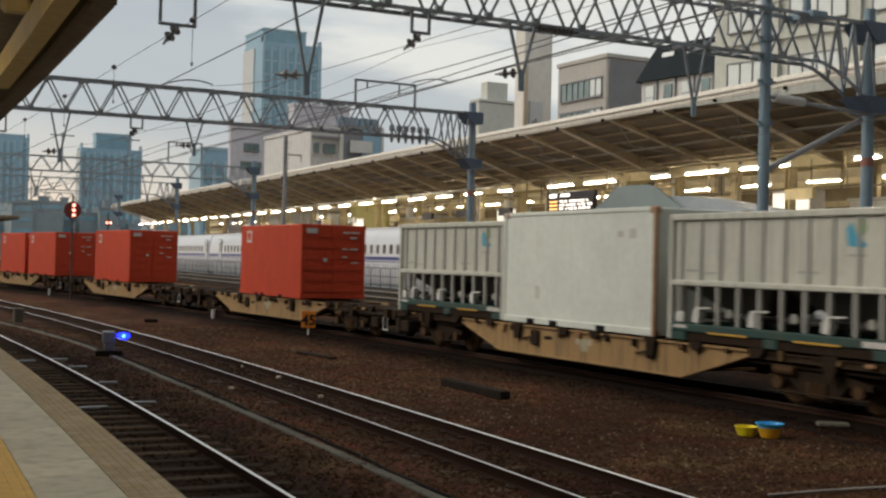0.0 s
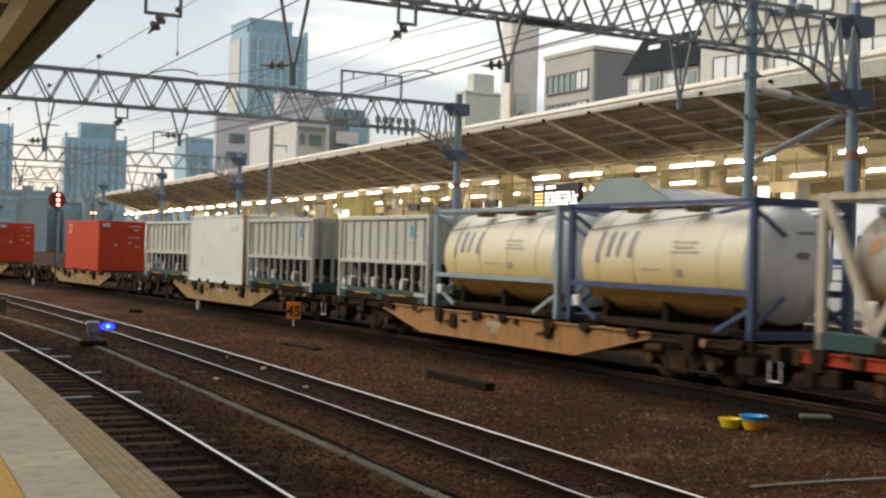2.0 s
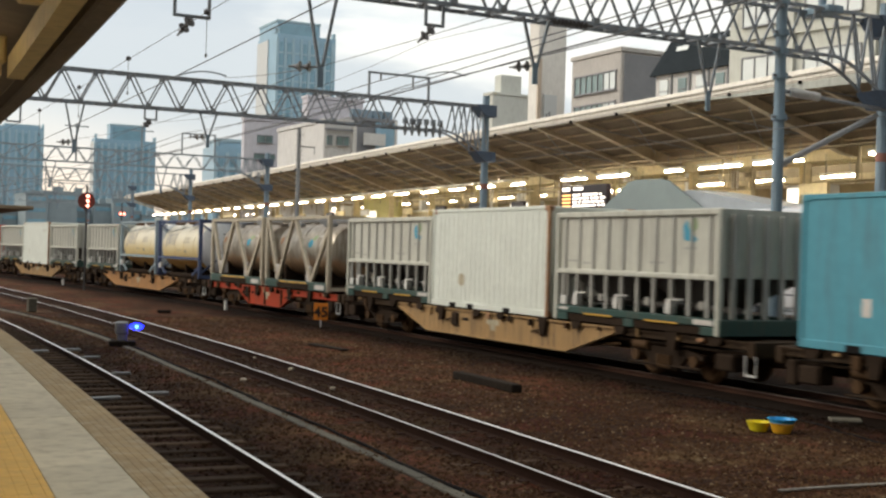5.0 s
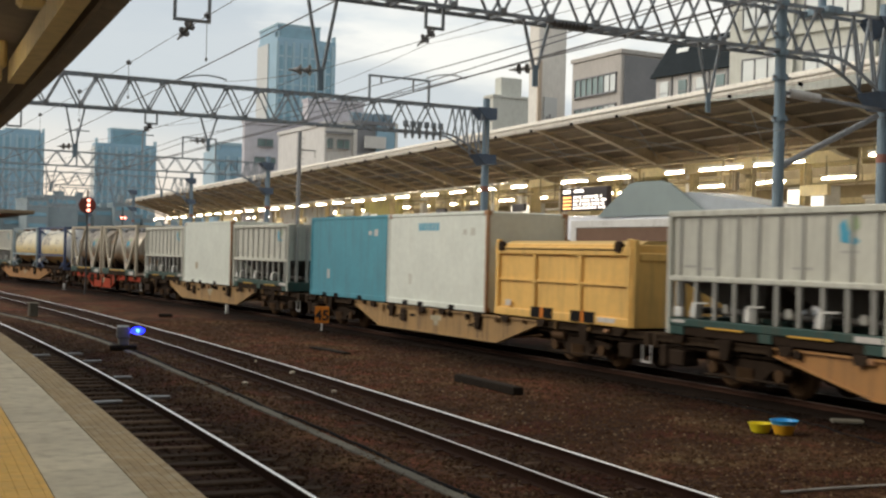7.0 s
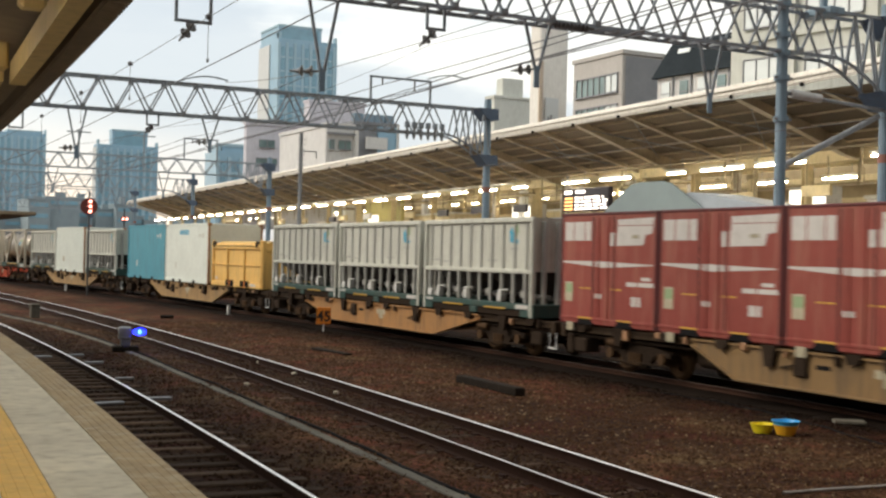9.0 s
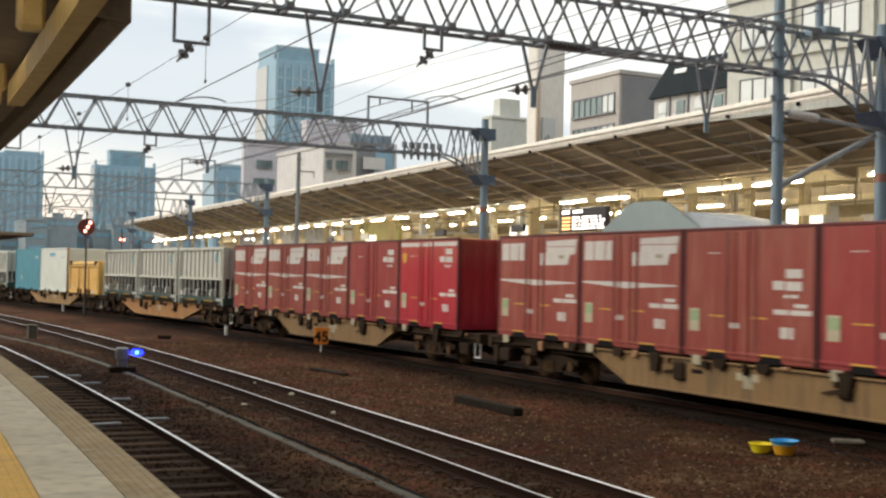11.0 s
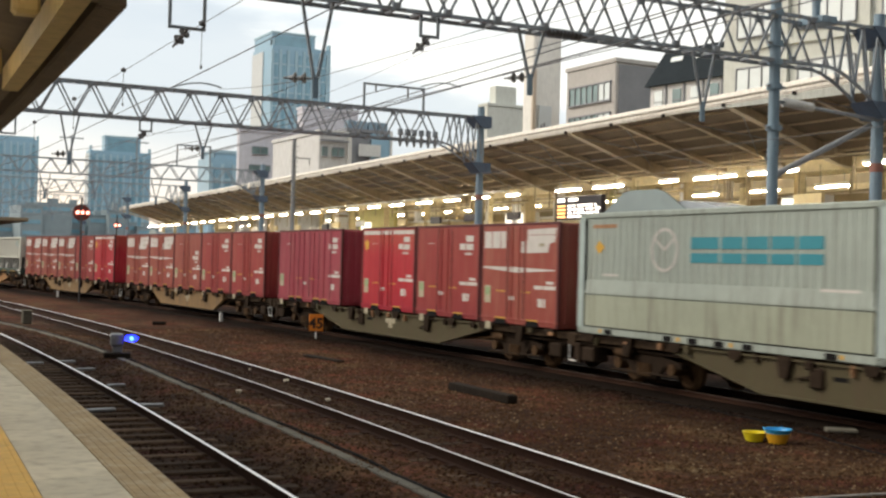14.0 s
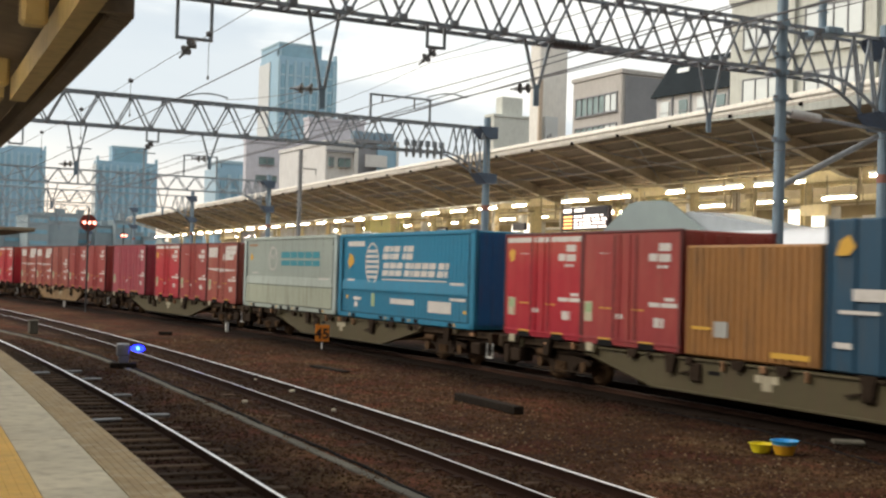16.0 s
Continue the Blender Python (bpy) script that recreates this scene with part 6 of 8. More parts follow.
def make_wagon(paint_name, L=20.2, label=""):
    w = thing("container_wagon", label, "wagon", "freight wagons")
    flat, run = (1.7, 2.9) if L < 18 else {"tan": (3.6, 5.5), "dark_tan": (3.65, 5.0), "olive": (3.3, 6.0)}.get(paint_name, (3.7, 6.3))
    thin = 0.19 if L > 18 else 0.26
    end_paint = "shaded_grime" if L > 18 else paint_name
    for s in (-1, 1):
        x = s * 1.12
        o = wagon_sill(0.74, flat, run, thin)
        part("side_sill", Mesh().prism(o, x - 0.04, x + 0.04, "x"), paint_name, w)
        fl = Mesh()
        for a, b in zip(o[2:], o[3:]):
            fl.bar((x + s * 0.05, a[0], a[1] + 0.02), (x + s * 0.05, b[0], b[1] + 0.02), 0.10, 0.03)
        part("flange", fl, paint_name, w)
        part("top_flange", Mesh().box(min(x, x + s * 0.10), max(x, x + s * 0.10), -run, run, DECK - 0.085, DECK - 0.045), paint_name, w)
        for e in (-1, 1):
            ya, yb = sorted((e * run, e * (L / 2 - 0.35)))
            part("end_rail", Mesh().box(x - 0.03, x + 0.03, ya, yb, DECK - thin + 0.02, DECK - 0.05).box(min(x, x + s * 0.07), max(x, x + s * 0.07), ya, yb, DECK - 0.08, DECK - 0.045).box(min(x, x + s * 0.07), max(x, x + s * 0.07), ya, yb, DECK - thin, DECK - thin + 0.025), end_paint, w, "grimy end rail over the bogie, darkened for shade")
        if L < 18:
            for y in (-2.4, -1.7, 0.0, 1.7, 2.4):
                part("gusset", Mesh().box(min(x + s * 0.04, x + s * 0.09), max(x + s * 0.04, x + s * 0.09), y - 0.03, y + 0.03, DECK - (0.70 if abs(y) < 2 else 0.40), DECK - 0.08), "shaded_grime", w)
    part("deck_beam", Mesh().cbox(-0.35, 0.35, -L / 2 + 0.3, L / 2 - 0.3, DECK - 0.55, DECK - 0.06, 0.03), "bogie", w)
    # added plate that stops light through the open underframe
    part("floor_plate", Mesh().box(-1.07, 1.07, -L / 2 + 0.5, L / 2 - 0.5, DECK - 0.30, DECK - 0.25), "bogie", w)
    for k in range(9):
        y = -L / 2 + 0.4 + (L - 0.8) * k / 8
        part("crossbeam", Mesh().box(-1.1, 1.1, y - 0.08, y + 0.08, DECK - 0.24, DECK - 0.05), "shaded_grime", w)
    for s in (-1, 1):
        ye = s * (L / 2 - 0.25)
        part("end_sill", Mesh().cbox(-1.2, 1.2, ye - 0.1, ye + 0.1, DECK - 0.34, DECK - 0.03, 0.02), "shaded_grime", w)
        part("coupler", Mesh().cbox(-0.13, 0.13, min(ye, ye + s * 0.3), max(ye, ye + s * 0.3), 0.74, 1.0 - 0.08, 0.03), "bogie", w)
        for sx in (-1, 1) if s < 0 else ():
            x = sx * 1.19
            part("step", Mesh().bar((x, ye - 0.14, DECK - 0.3), (x, ye - 0.14, 0.34), 0.02).bar((x, ye + 0.14, DECK - 0.3), (x, ye + 0.14, 0.34), 0.02).bar((x, ye - 0.15, 0.34), (x, ye + 0.15, 0.34), 0.035), "white_paint", w, "white shunting step")
        if s > 0:
            part("hand_brake", Mesh().cbox(-1.2, -1.05, ye - 0.42, ye - 0.18, 0.3, 0.75, 0.03), "bogie", w)
    for yb in (-L / 2 + 3.0, L / 2 - 3.0):
        bg = part("bogie", Mesh().cbox(-0.95, 0.95, yb - 0.22, yb + 0.22, 0.36, 0.62, 0.04), "bogie", w)
        for sx in (-1, 1):
            x = sx * 0.98
            part("side_frame", Mesh().prism([(yb - 1.2, 0.56), (yb - 0.6, 0.66), (yb + 0.6, 0.66), (yb + 1.2, 0.56), (yb + 1.2, 0.46), (yb + 0.7, 0.50), (yb + 0.36, 0.20), (yb - 0.36, 0.20), (yb - 0.7, 0.50), (yb - 1.2, 0.46)], x - 0.06, x + 0.06, "x"), "bogie", bg)
            for k in (-0.16, 0.0, 0.16):
                part("spring", Mesh().rod((x + sx * 0.08, yb + k, 0.24), (x + sx * 0.08, yb + k, 0.5), 0.06, 10), "wheel", bg)
        part("brake_rod", Mesh().rod((-1.08, yb - 1.2, 0.30), (-1.08, yb + 1.2, 0.27), 0.025, 8), "bogie", bg)
        part("brake_cylinder", Mesh().rod((-1.06, yb + 0.5, 0.66), (-1.06, yb + 1.0, 0.66), 0.10, 12), "wheel", bg)
        for dy in (-0.95, 0.95):
            ws = Mesh().rod((-0.8, 0, 0), (0.8, 0, 0), 0.08, 10)
            for sx in (-1, 1):
                a, b2 = (-0.64, -0.505) if sx < 0 else (0.505, 0.64)
                ws.lathe([(0.07, a), (0.33, a + 0.02), (0.36, a), (0.43 if sx < 0 else 0.43, (a + b2) / 2), (0.43, b2), (0.36, b2), (0.3, b2 - 0.03), (0.07, b2)], 24, "x")
            for k in range(3):
                ws.bar((-0.65, 0.16 * math.cos(2.1 * k), 0.16 * math.sin(2.1 * k)), (-0.645, 0.24 * math.cos(2.1 * k), 0.24 * math.sin(2.1 * k)), 0.07)
            o = part("wheelset", ws, "wheel", bg, at=pose(0, yb + dy, 0.43), smooth=True)
            part("axle_box", Mesh().rod((-1.10, yb + dy, 0.43), (-0.86, yb + dy, 0.43), 0.12, 14), "wheel", bg)
            part("axle_box", Mesh().cbox(0.86, 1.1, yb + dy - 0.14, yb + dy + 0.14, 0.28, 0.56, 0.03), "bogie", bg)
    for (y, l2, z0) in ((1.9, 0.34, 0.5), (-2.6, 0.28, 0.55)):
        part("lever_box", Mesh().cbox(-1.24, -1.16, y - l2 / 2, y + l2 / 2, z0, 0.86, 0.03), "bogie", w)
        part("lever", Mesh().bar((-1.21, y + 0.1, 0.7), (-1.21, y + 0.5, 0.62), 0.035), "bogie", w)
    plates("number_plate", w, [(-0.42, 0.20, 0.64, 0.78), (-0.26, 0.02, 0.50, 0.64)], "faded_plate", -1.162, label="pale plain marking panel")
    plates("slot", w, [(1.2, 1.55, 0.66, 0.74)], "black", -1.162)
    n = 12 if L > 18 else 8
    for k in range(n):
        y = -L / 2 + 1.0 + (L - 2.0) * k / (n - 1) + 0.22 * math.sin(2.7 * k + 1)
        dp = 0.40 if k % 3 == 1 else 0.19
        part("twist_lock", Mesh().prism([(y - 0.2, DECK - 0.005), (y + 0.2, DECK - 0.005), (y + 0.16, DECK - 0.10), (y + 0.10, DECK - dp), (y - 0.10, DECK - dp + 0.02), (y - 0.17, DECK - 0.08)], -1.26, -1.16, "x"), "bogie", w)
    rf = random.Random(len(paint_name) + int(L))
    for k in range(15):
        y = -L / 2 + 0.6 + (L - 1.2) * (k + rf.uniform(0.1, 0.9)) / 15
        wd, top, dp = rf.uniform(0.05, 0.20), DECK - rf.uniform(0.0, 0.08), rf.uniform(0.06, 0.24)
        part("fitting", Mesh().cbox(-1.24 - rf.uniform(0, 0.04), -1.162, y - wd / 2, y + wd / 2, top - dp, top, 0.02), rf.choice(("bogie", "bogie", "wheel", "rust", paint_name)), w)
    for s in (-1, 1):
        part("air_hose", Mesh().rod((-0.4, s * (L / 2 - 0.3), 0.7), (-0.45, s * (L / 2 + 0.05), 0.38), 0.035, 8), "bogie", w)
        part("end_box", Mesh().cbox(-1.2, -0.8, min(s * (L / 2 - 0.75), s * (L / 2 - 1.25)), max(s * (L / 2 - 0.75), s * (L / 2 - 1.25)), 0.36, 0.68, 0.03), "bogie", w)
    part("brake_tank", Mesh().rod((-0.75, flat + 0.2, 0.52), (-0.75, flat + 1.5, 0.52), 0.17, 14), "bogie", w)
    part("brake_pipe", Mesh().rod((-1.02, -run, 0.60), (-1.02, -flat - 0.2, 0.42), 0.03, 8), "wheel", w)
    return w


def put_wagon(u, paint_name, L=20.2, label="", source={}):
    key = (paint_name, L)
    if key in source:
        w = copy_thing(source[key], Matrix())
    else:
        w = source[key] = make_wagon(paint_name, L, label)
    MOVERS.append((w, u, 0.0))
    for b in w.children:
        for o in b.children:
            if o.name.startswith("wheelset"):
                WHEELS.append(o)


for u, c, L in ((83.7, "tan", 20.2), (63.2, "tan", 20.2), (42.8, "tan", 20.2), (22.5, "tan", 20.2), (2.0, "orange_brown", 20.2), (-15.3, "vermilion", 14.2), (-32.3, "tan", 20.2),
                (-52.8, "tan", 20.2), (-72.8, "orange_brown", 20.2), (-93.0, "dark_tan", 20.2), (-113.4, "dark_tan", 20.2), (-133.5, "olive", 20.2), (-153.1, "olive", 20.2), (-173.4, "olive", 20.2)):
    put_wagon(u, c, L, {"tan": "tan painted container flat wagon with dark bogies", "dark_tan": "grimy brown-tan container flat wagon with dark bogies", "orange_brown": "rusty orange container flat wagon with dark bogies", "vermilion": "short vermilion container flat wagon with dark bogies", "olive": "olive-grey container flat wagon with dark bogies"}[c])


def shell(parent, name, w, L, h, material, c=0.03, z0=0.0):
    return part(name, Mesh().cbox(-w / 2, w / 2, -L / 2, L / 2, z0, h, c), material, parent)


def corner_castings(parent, w, L, h, material):
    for sx in (-1, 1):
        for sy in (-1, 1):
            for z in (0.0, h - 0.12):
                part("corner_casting", Mesh().cbox(sx * w / 2 - 0.09, sx * w / 2 + 0.09 if sx < 0 else sx * w / 2 + 0.012, sy * L / 2 - 0.09, sy * L / 2 + 0.09, z, z + 0.12, 0.02) if False else
                     Mesh().cbox(min(sx * (w / 2 + 0.012), sx * (w / 2 - 0.15)), max(sx * (w / 2 + 0.012), sx * (w / 2 - 0.15)), min(sy * (L / 2 + 0.012), sy * (L / 2 - 0.17)), max(sy * (L / 2 + 0.012), sy * (L / 2 - 0.17)), z - 0.004, z + 0.124, 0.015), material, parent)


def red_container(u):
    c = mover("shipping_container", "orange-red twenty-foot container with a smooth side", "container", "orange-red containers", u, DECK)
    L, w, h = 6.02, 2.44, 2.59
    shell(c, "body", w, L, h, "red20")
    corner_castings(c, w, L, h, "red20")
    for sx in (-1, 1):
        part("bottom_rail", Mesh().box(sx * w / 2 - 0.02, sx * w / 2 + 0.02, -L / 2, L / 2, 0.02, 0.14), "red20", c)
    for s in (-1, 1):
        ye = s * L / 2
        for k in range(6):
            z = 0.25 + 0.38 * k
            part("end_rib", Mesh().box(-w / 2 + 0.12, w / 2 - 0.12, min(ye, ye + s * 0.03), max(ye, ye + s * 0.03), z, z + 0.16), "red20", c)
        part("door_post", Mesh().box(-0.03, 0.03, min(ye, ye + s * 0.05), max(ye, ye + s * 0.05), 0.1, 2.5), "red20", c)
    b = Mesh()
    for (x0, x1, z0, z1) in ((-1.05, -0.65, 2.28, 2.45), (0.35, 0.55, 2.3, 2.36), (0.6, 0.95, 2.3, 2.36), (0.6, 0.85, 2.12, 2.18), (0.3, 0.5, 1.72, 1.77), (0.6, 0.9, 1.72, 1.77), (0.3, 0.5, 1.45, 1.5), (0.65, 0.9, 1.25, 1.3), (-0.4, -0.28, 1.3, 1.42)):
        b.box(x0, x1, -L / 2 - 0.062, -L / 2 - 0.035, z0, z1)
    part("end_marks", b, "letter_white", c)
    plates("label", c, [(2.35, 1.85, 1.95, 2.4)], "letter_white", -w / 2 - 0.002)
    plates("label_bar", c, [(2.25, 1.95, 2.05, 2.32)], "red20", -w / 2 - 0.009)
    for y in (-1.2, 0.6, 1.2):
        plates("pocket", c, [(y - 0.16, y + 0.16, -0.005, 0.1)], "black", -w / 2 - 0.021)
    return c


for u in (84.5, 77.65, 63.6, 42.45):
    red_container(u)


def make_hopper():
    c = thing("hopper_container", "grey ribbed bulk hopper container on a green base frame", "container", "bulk hopper containers")
    L, w, h = 5.9, 2.44, 2.45
    z1, z2 = 0.33, 1.12
    part("hopper_box", Mesh().box(-w / 2 + 0.06, w / 2 - 0.06, -L / 2 + 0.08, L / 2 - 0.08, z2, h), "hopper_grey", c)
    for y0, y1 in ((-2.8, -0.05), (0.05, 2.8)):
        ym = (y0 + y1) / 2
        part("funnel", Mesh().add([(-1.1, y0, z2), (1.1, y0, z2), (1.1, y1, z2), (-1.1, y1, z2), (-0.35, ym - 0.3, 0.42), (0.35, ym - 0.3, 0.42), (0.35, ym + 0.3, 0.42), (-0.35, ym + 0.3, 0.42)],
                                  [(0, 1, 2, 3), (7, 6, 5, 4), (0, 4, 5, 1), (1, 5, 6, 2), (2, 6, 7, 3), (3, 7, 4, 0)]), "funnel_dark", c, "dark grey discharge funnel")
    part("base_floor", Mesh().box(-w / 2 + 0.1, w / 2 - 0.1, -L / 2 + 0.1, L / 2 - 0.1, 0.10, 0.16), "bogie", c)
    part("inner_pipe", Mesh().rod((-0.55, -L / 2 + 0.2, 0.48), (-0.55, L / 2 - 0.2, 0.48), 0.07, 10), "funnel_dark", c)
    stake = Mesh().cbox(-0.03, 0.03, -0.035, 0.035, z2, h - 0.1, 0.012).data("stake", M["hopper_post"])
    leg = Mesh().cbox(-0.04, 0.04, -0.045, 0.045, z1, z2, 0.015).data("leg", M["hopper_post"])
    for k in range(10):
        y = -L / 2 + 0.35 + (L - 0.7) * k / 9
        for x in (-w / 2 + 0.045, w / 2 - 0.045):
            part("stake", stake, None, c, at=pose(x, y, 0))
            part("leg", leg, None, c, at=pose(x, y + 0.05, 0))
    for sx in (-1, 1):
        x = sx * (w / 2 - 0.04)
        part("top_rail", Mesh().cbox(x - 0.05, x + 0.05, -L / 2, L / 2, h - 0.12, h + 0.01, 0.02), "hopper_grey", c)
        part("mid_rail", Mesh().cbox(x - 0.055, x + 0.055, -L / 2, L / 2, z2 - 0.06, z2 + 0.05, 0.02), "hopper_grey", c)
        part("base_rail", Mesh().cbox(x - 0.06, x + 0.06, -L / 2, L / 2, 0.17, z1, 0.02), "green", c, "dark green base rail")
        part("skid_rail", Mesh().cbox(x - 0.02, x + 0.045, -L / 2 + 0.05, L / 2 - 0.05, 0.0, 0.168, 0.01), "bogie", c)
        for y, ww in ((-L / 2 + 0.3, 0.5), (0.0, 0.36), (L / 2 - 0.3, 0.5)):
            part("base_block", Mesh().cbox(x - 0.055, x + 0.055, y - ww / 2, y + ww / 2, 0.0, 0.168, 0.015), "green", c)
        for sy in (-1, 1):
            part("corner_post", Mesh().cbox(x - 0.07, x + 0.055, sy * (L / 2 - 0.05) - 0.06, sy * (L / 2 - 0.05) + 0.06, 0.0, h, 0.02), "hopper_grey", c)
    for sy in (-1, 1):
        for k in range(5):
            part("end_stake", Mesh().cbox(-w / 2 + 0.4 * k + 0.3, -w / 2 + 0.4 * k + 0.4, sy * (L / 2 - 0.03) - 0.05, sy * (L / 2 - 0.03) + 0.05, z1, h - 0.1, 0.015), "hopper_post", c)
        part("end_beam", Mesh().cbox(-w / 2, w / 2, sy * L / 2 - 0.05, sy * L / 2 + 0.05, 0, z1, 0.02), "green", c)
    for y in (-1.15, 1.15):
        plates("pocket_edge", c, [(y - 0.55, y + 0.55, 0.165, 0.20)], "letter_yellow", -w / 2 - 0.022)
    for y in (2.1, 0.5, -1.35):
        v = part("valve", Mesh().prism([(y - 0.07, 0.36), (y + 0.09, 0.36), (y + 0.09, 0.50), (y + 0.02, 0.66), (y - 0.09, 0.66), (y - 0.09, 0.5)], -w / 2 - 0.01, -w / 2 + 0.16, "x"), "valve_white", c, "off-white discharge valve")
        part("lever", Mesh().bar((-w / 2 - 0.02, y - 0.05, 0.64), (-w / 2 - 0.02, y - 0.48, 0.66), 0.03), "valve_white", v)
        part("valve_pipe", Mesh().rod((-w / 2 + 0.1, y, 0.5), (-0.4, y, 0.5), 0.06, 10), "funnel_dark", v)
    part("tag_box", Mesh().cbox(-w / 2 - 0.01, -w / 2 + 0.06, 2.48, 2.72, 0.35, 0.55, 0.02), "valve_white", c, "small white tag box")
    for y in (1.35, -0.4, -2.2):
        part("hand_wheel", Mesh().rod((-w / 2 + 0.16, y, 0.56), (-w / 2 + 0.20, y, 0.56), 0.09, 12), "hopper_post", c)
    plates("label", c, [(2.75, 2.35, 0.24, 0.30), (-2.2, -2.8, 0.20, 0.30)], "letter_white", -w / 2 - 0.022)
    xm = -w / 2 + 0.058
    part("side_mark", Mesh().prism([(-1.76, 1.84), (-1.72, 2.12), (-1.84, 2.24), (-1.92, 2.05), (-2.05, 1.94), (-2.18, 1.86), (-2.1, 1.80)], xm - 0.006, xm, "x"), "letter_blue", c, "faded blue curved mark")
    part("side_mark", Mesh().prism([(-1.92, 2.08), (-1.94, 2.26), (-2.12, 2.28), (-2.18, 2.10), (-2.06, 1.99)], xm - 0.006, xm, "x"), "letter_green", c, "faded green curved mark")
    for y0, y1, z in ((-1.76, -2.16, 1.66), (2.5, 2.0, 1.34), (1.9, 1.6, 1.30), (-0.6, -1.1, 1.36)):
        part("small_bar", Mesh().box(xm - 0.005, xm, min(y0, y1), max(y0, y1), z, z + 0.04), "hopper_post", c)
    return c


hopper = None
for u in (28.85, 16.35, 8.3, -25.95, -38.4, -66.45, -72.65, -78.9):
    hopper = copy_thing(hopper, Matrix()) if hopper else make_hopper()
    MOVERS.append((hopper, u, DECK))


def white_container(u, label, ribs=False, mark=False):
    c = mover("shipping_container", label, "container", "white containers", u, DECK)
    L, w, h = 6.02, 2.44, 2.64
    shell(c, "body", w - 0.03, L, h - 0.01, "white_box")
    for sx in (-1, 1):
        x = sx * (w / 2 - 0.02)
        part("bottom_rail", Mesh().cbox(x - 0.035, x + 0.035, -L / 2, L / 2, 0, 0.15, 0.01), "white_box", c)
        part("top_rail", Mesh().cbox(x - 0.03, x + 0.03, -L / 2, L / 2, h - 0.09, h, 0.01), "white_box", c)
        for sy in (-1, 1):
            part("corner_post", Mesh().cbox(x - 0.04, x + 0.04, sy * L / 2 - 0.05, sy * L / 2 + 0.05, 0, h, 0.015), "rust" if sy < 0 else "white_box", c)
    corner_castings(c, w, L, h, "rust")
    for y in (-1.15, 0.75, 1.75):
        plates("fork_pocket", c, [(y - 0.17, y + 0.17, 0.0, 0.12)], "black", -w / 2 - 0.016)
    if ribs:
        for k in range(22):
            y = -L / 2 + 0.3 + (L - 0.6) * k / 21
            part("rib", Mesh().prism([(y - 0.09, 0.16), (y + 0.09, 0.16), (y + 0.09, h - 0.1), (y - 0.09, h - 0.1)], -w / 2 + 0.005, -w / 2 + 0.03, "x"), "white_box", c)
        part("ring_mark", Mesh().lathe([(0.13, 0), (0.17, 0), (0.17, 0.008), (0.13, 0.008)], 24, "x", (-w / 2 - 0.008, 1.3, 0.75)), "faded_plate", c)
    else:
        plates("faint_mark", c, [(-2.1, -2.35, 2.0, 2.2), (-1.7, -1.9, 2.02, 2.16), (1.6, 1.4, 0.6, 0.9)], "hopper_grey", -w / 2 + 0.014)
    if mark:
        rects = [(1.0 - 0.22 * i, 0.84 - 0.22 * i, 2.14, 2.36) for i in range(6)]
        plates("plain_lettering", c, rects, "letter_blue", -w / 2 + 0.014, label="faded blue plain bars")
    return c


white_container(22.82, "white smooth twenty-foot container with rusty corner")
white_container(-32.05, "white ribbed twenty-foot container", ribs=True)
white_container(-52.8, "white twenty-foot container with faded blue bars", mark=True)
c = white_container(-46.6, "teal twenty-foot container beside a white one")
for o in list(c.children):
    if o.data.materials[0] in (M["white_box"], M["rust"]):
        o.data.materials[0] = M["teal"]
    if o.name.startswith("faint_mark"):
        o.data.materials[0] = M["letter_white"]


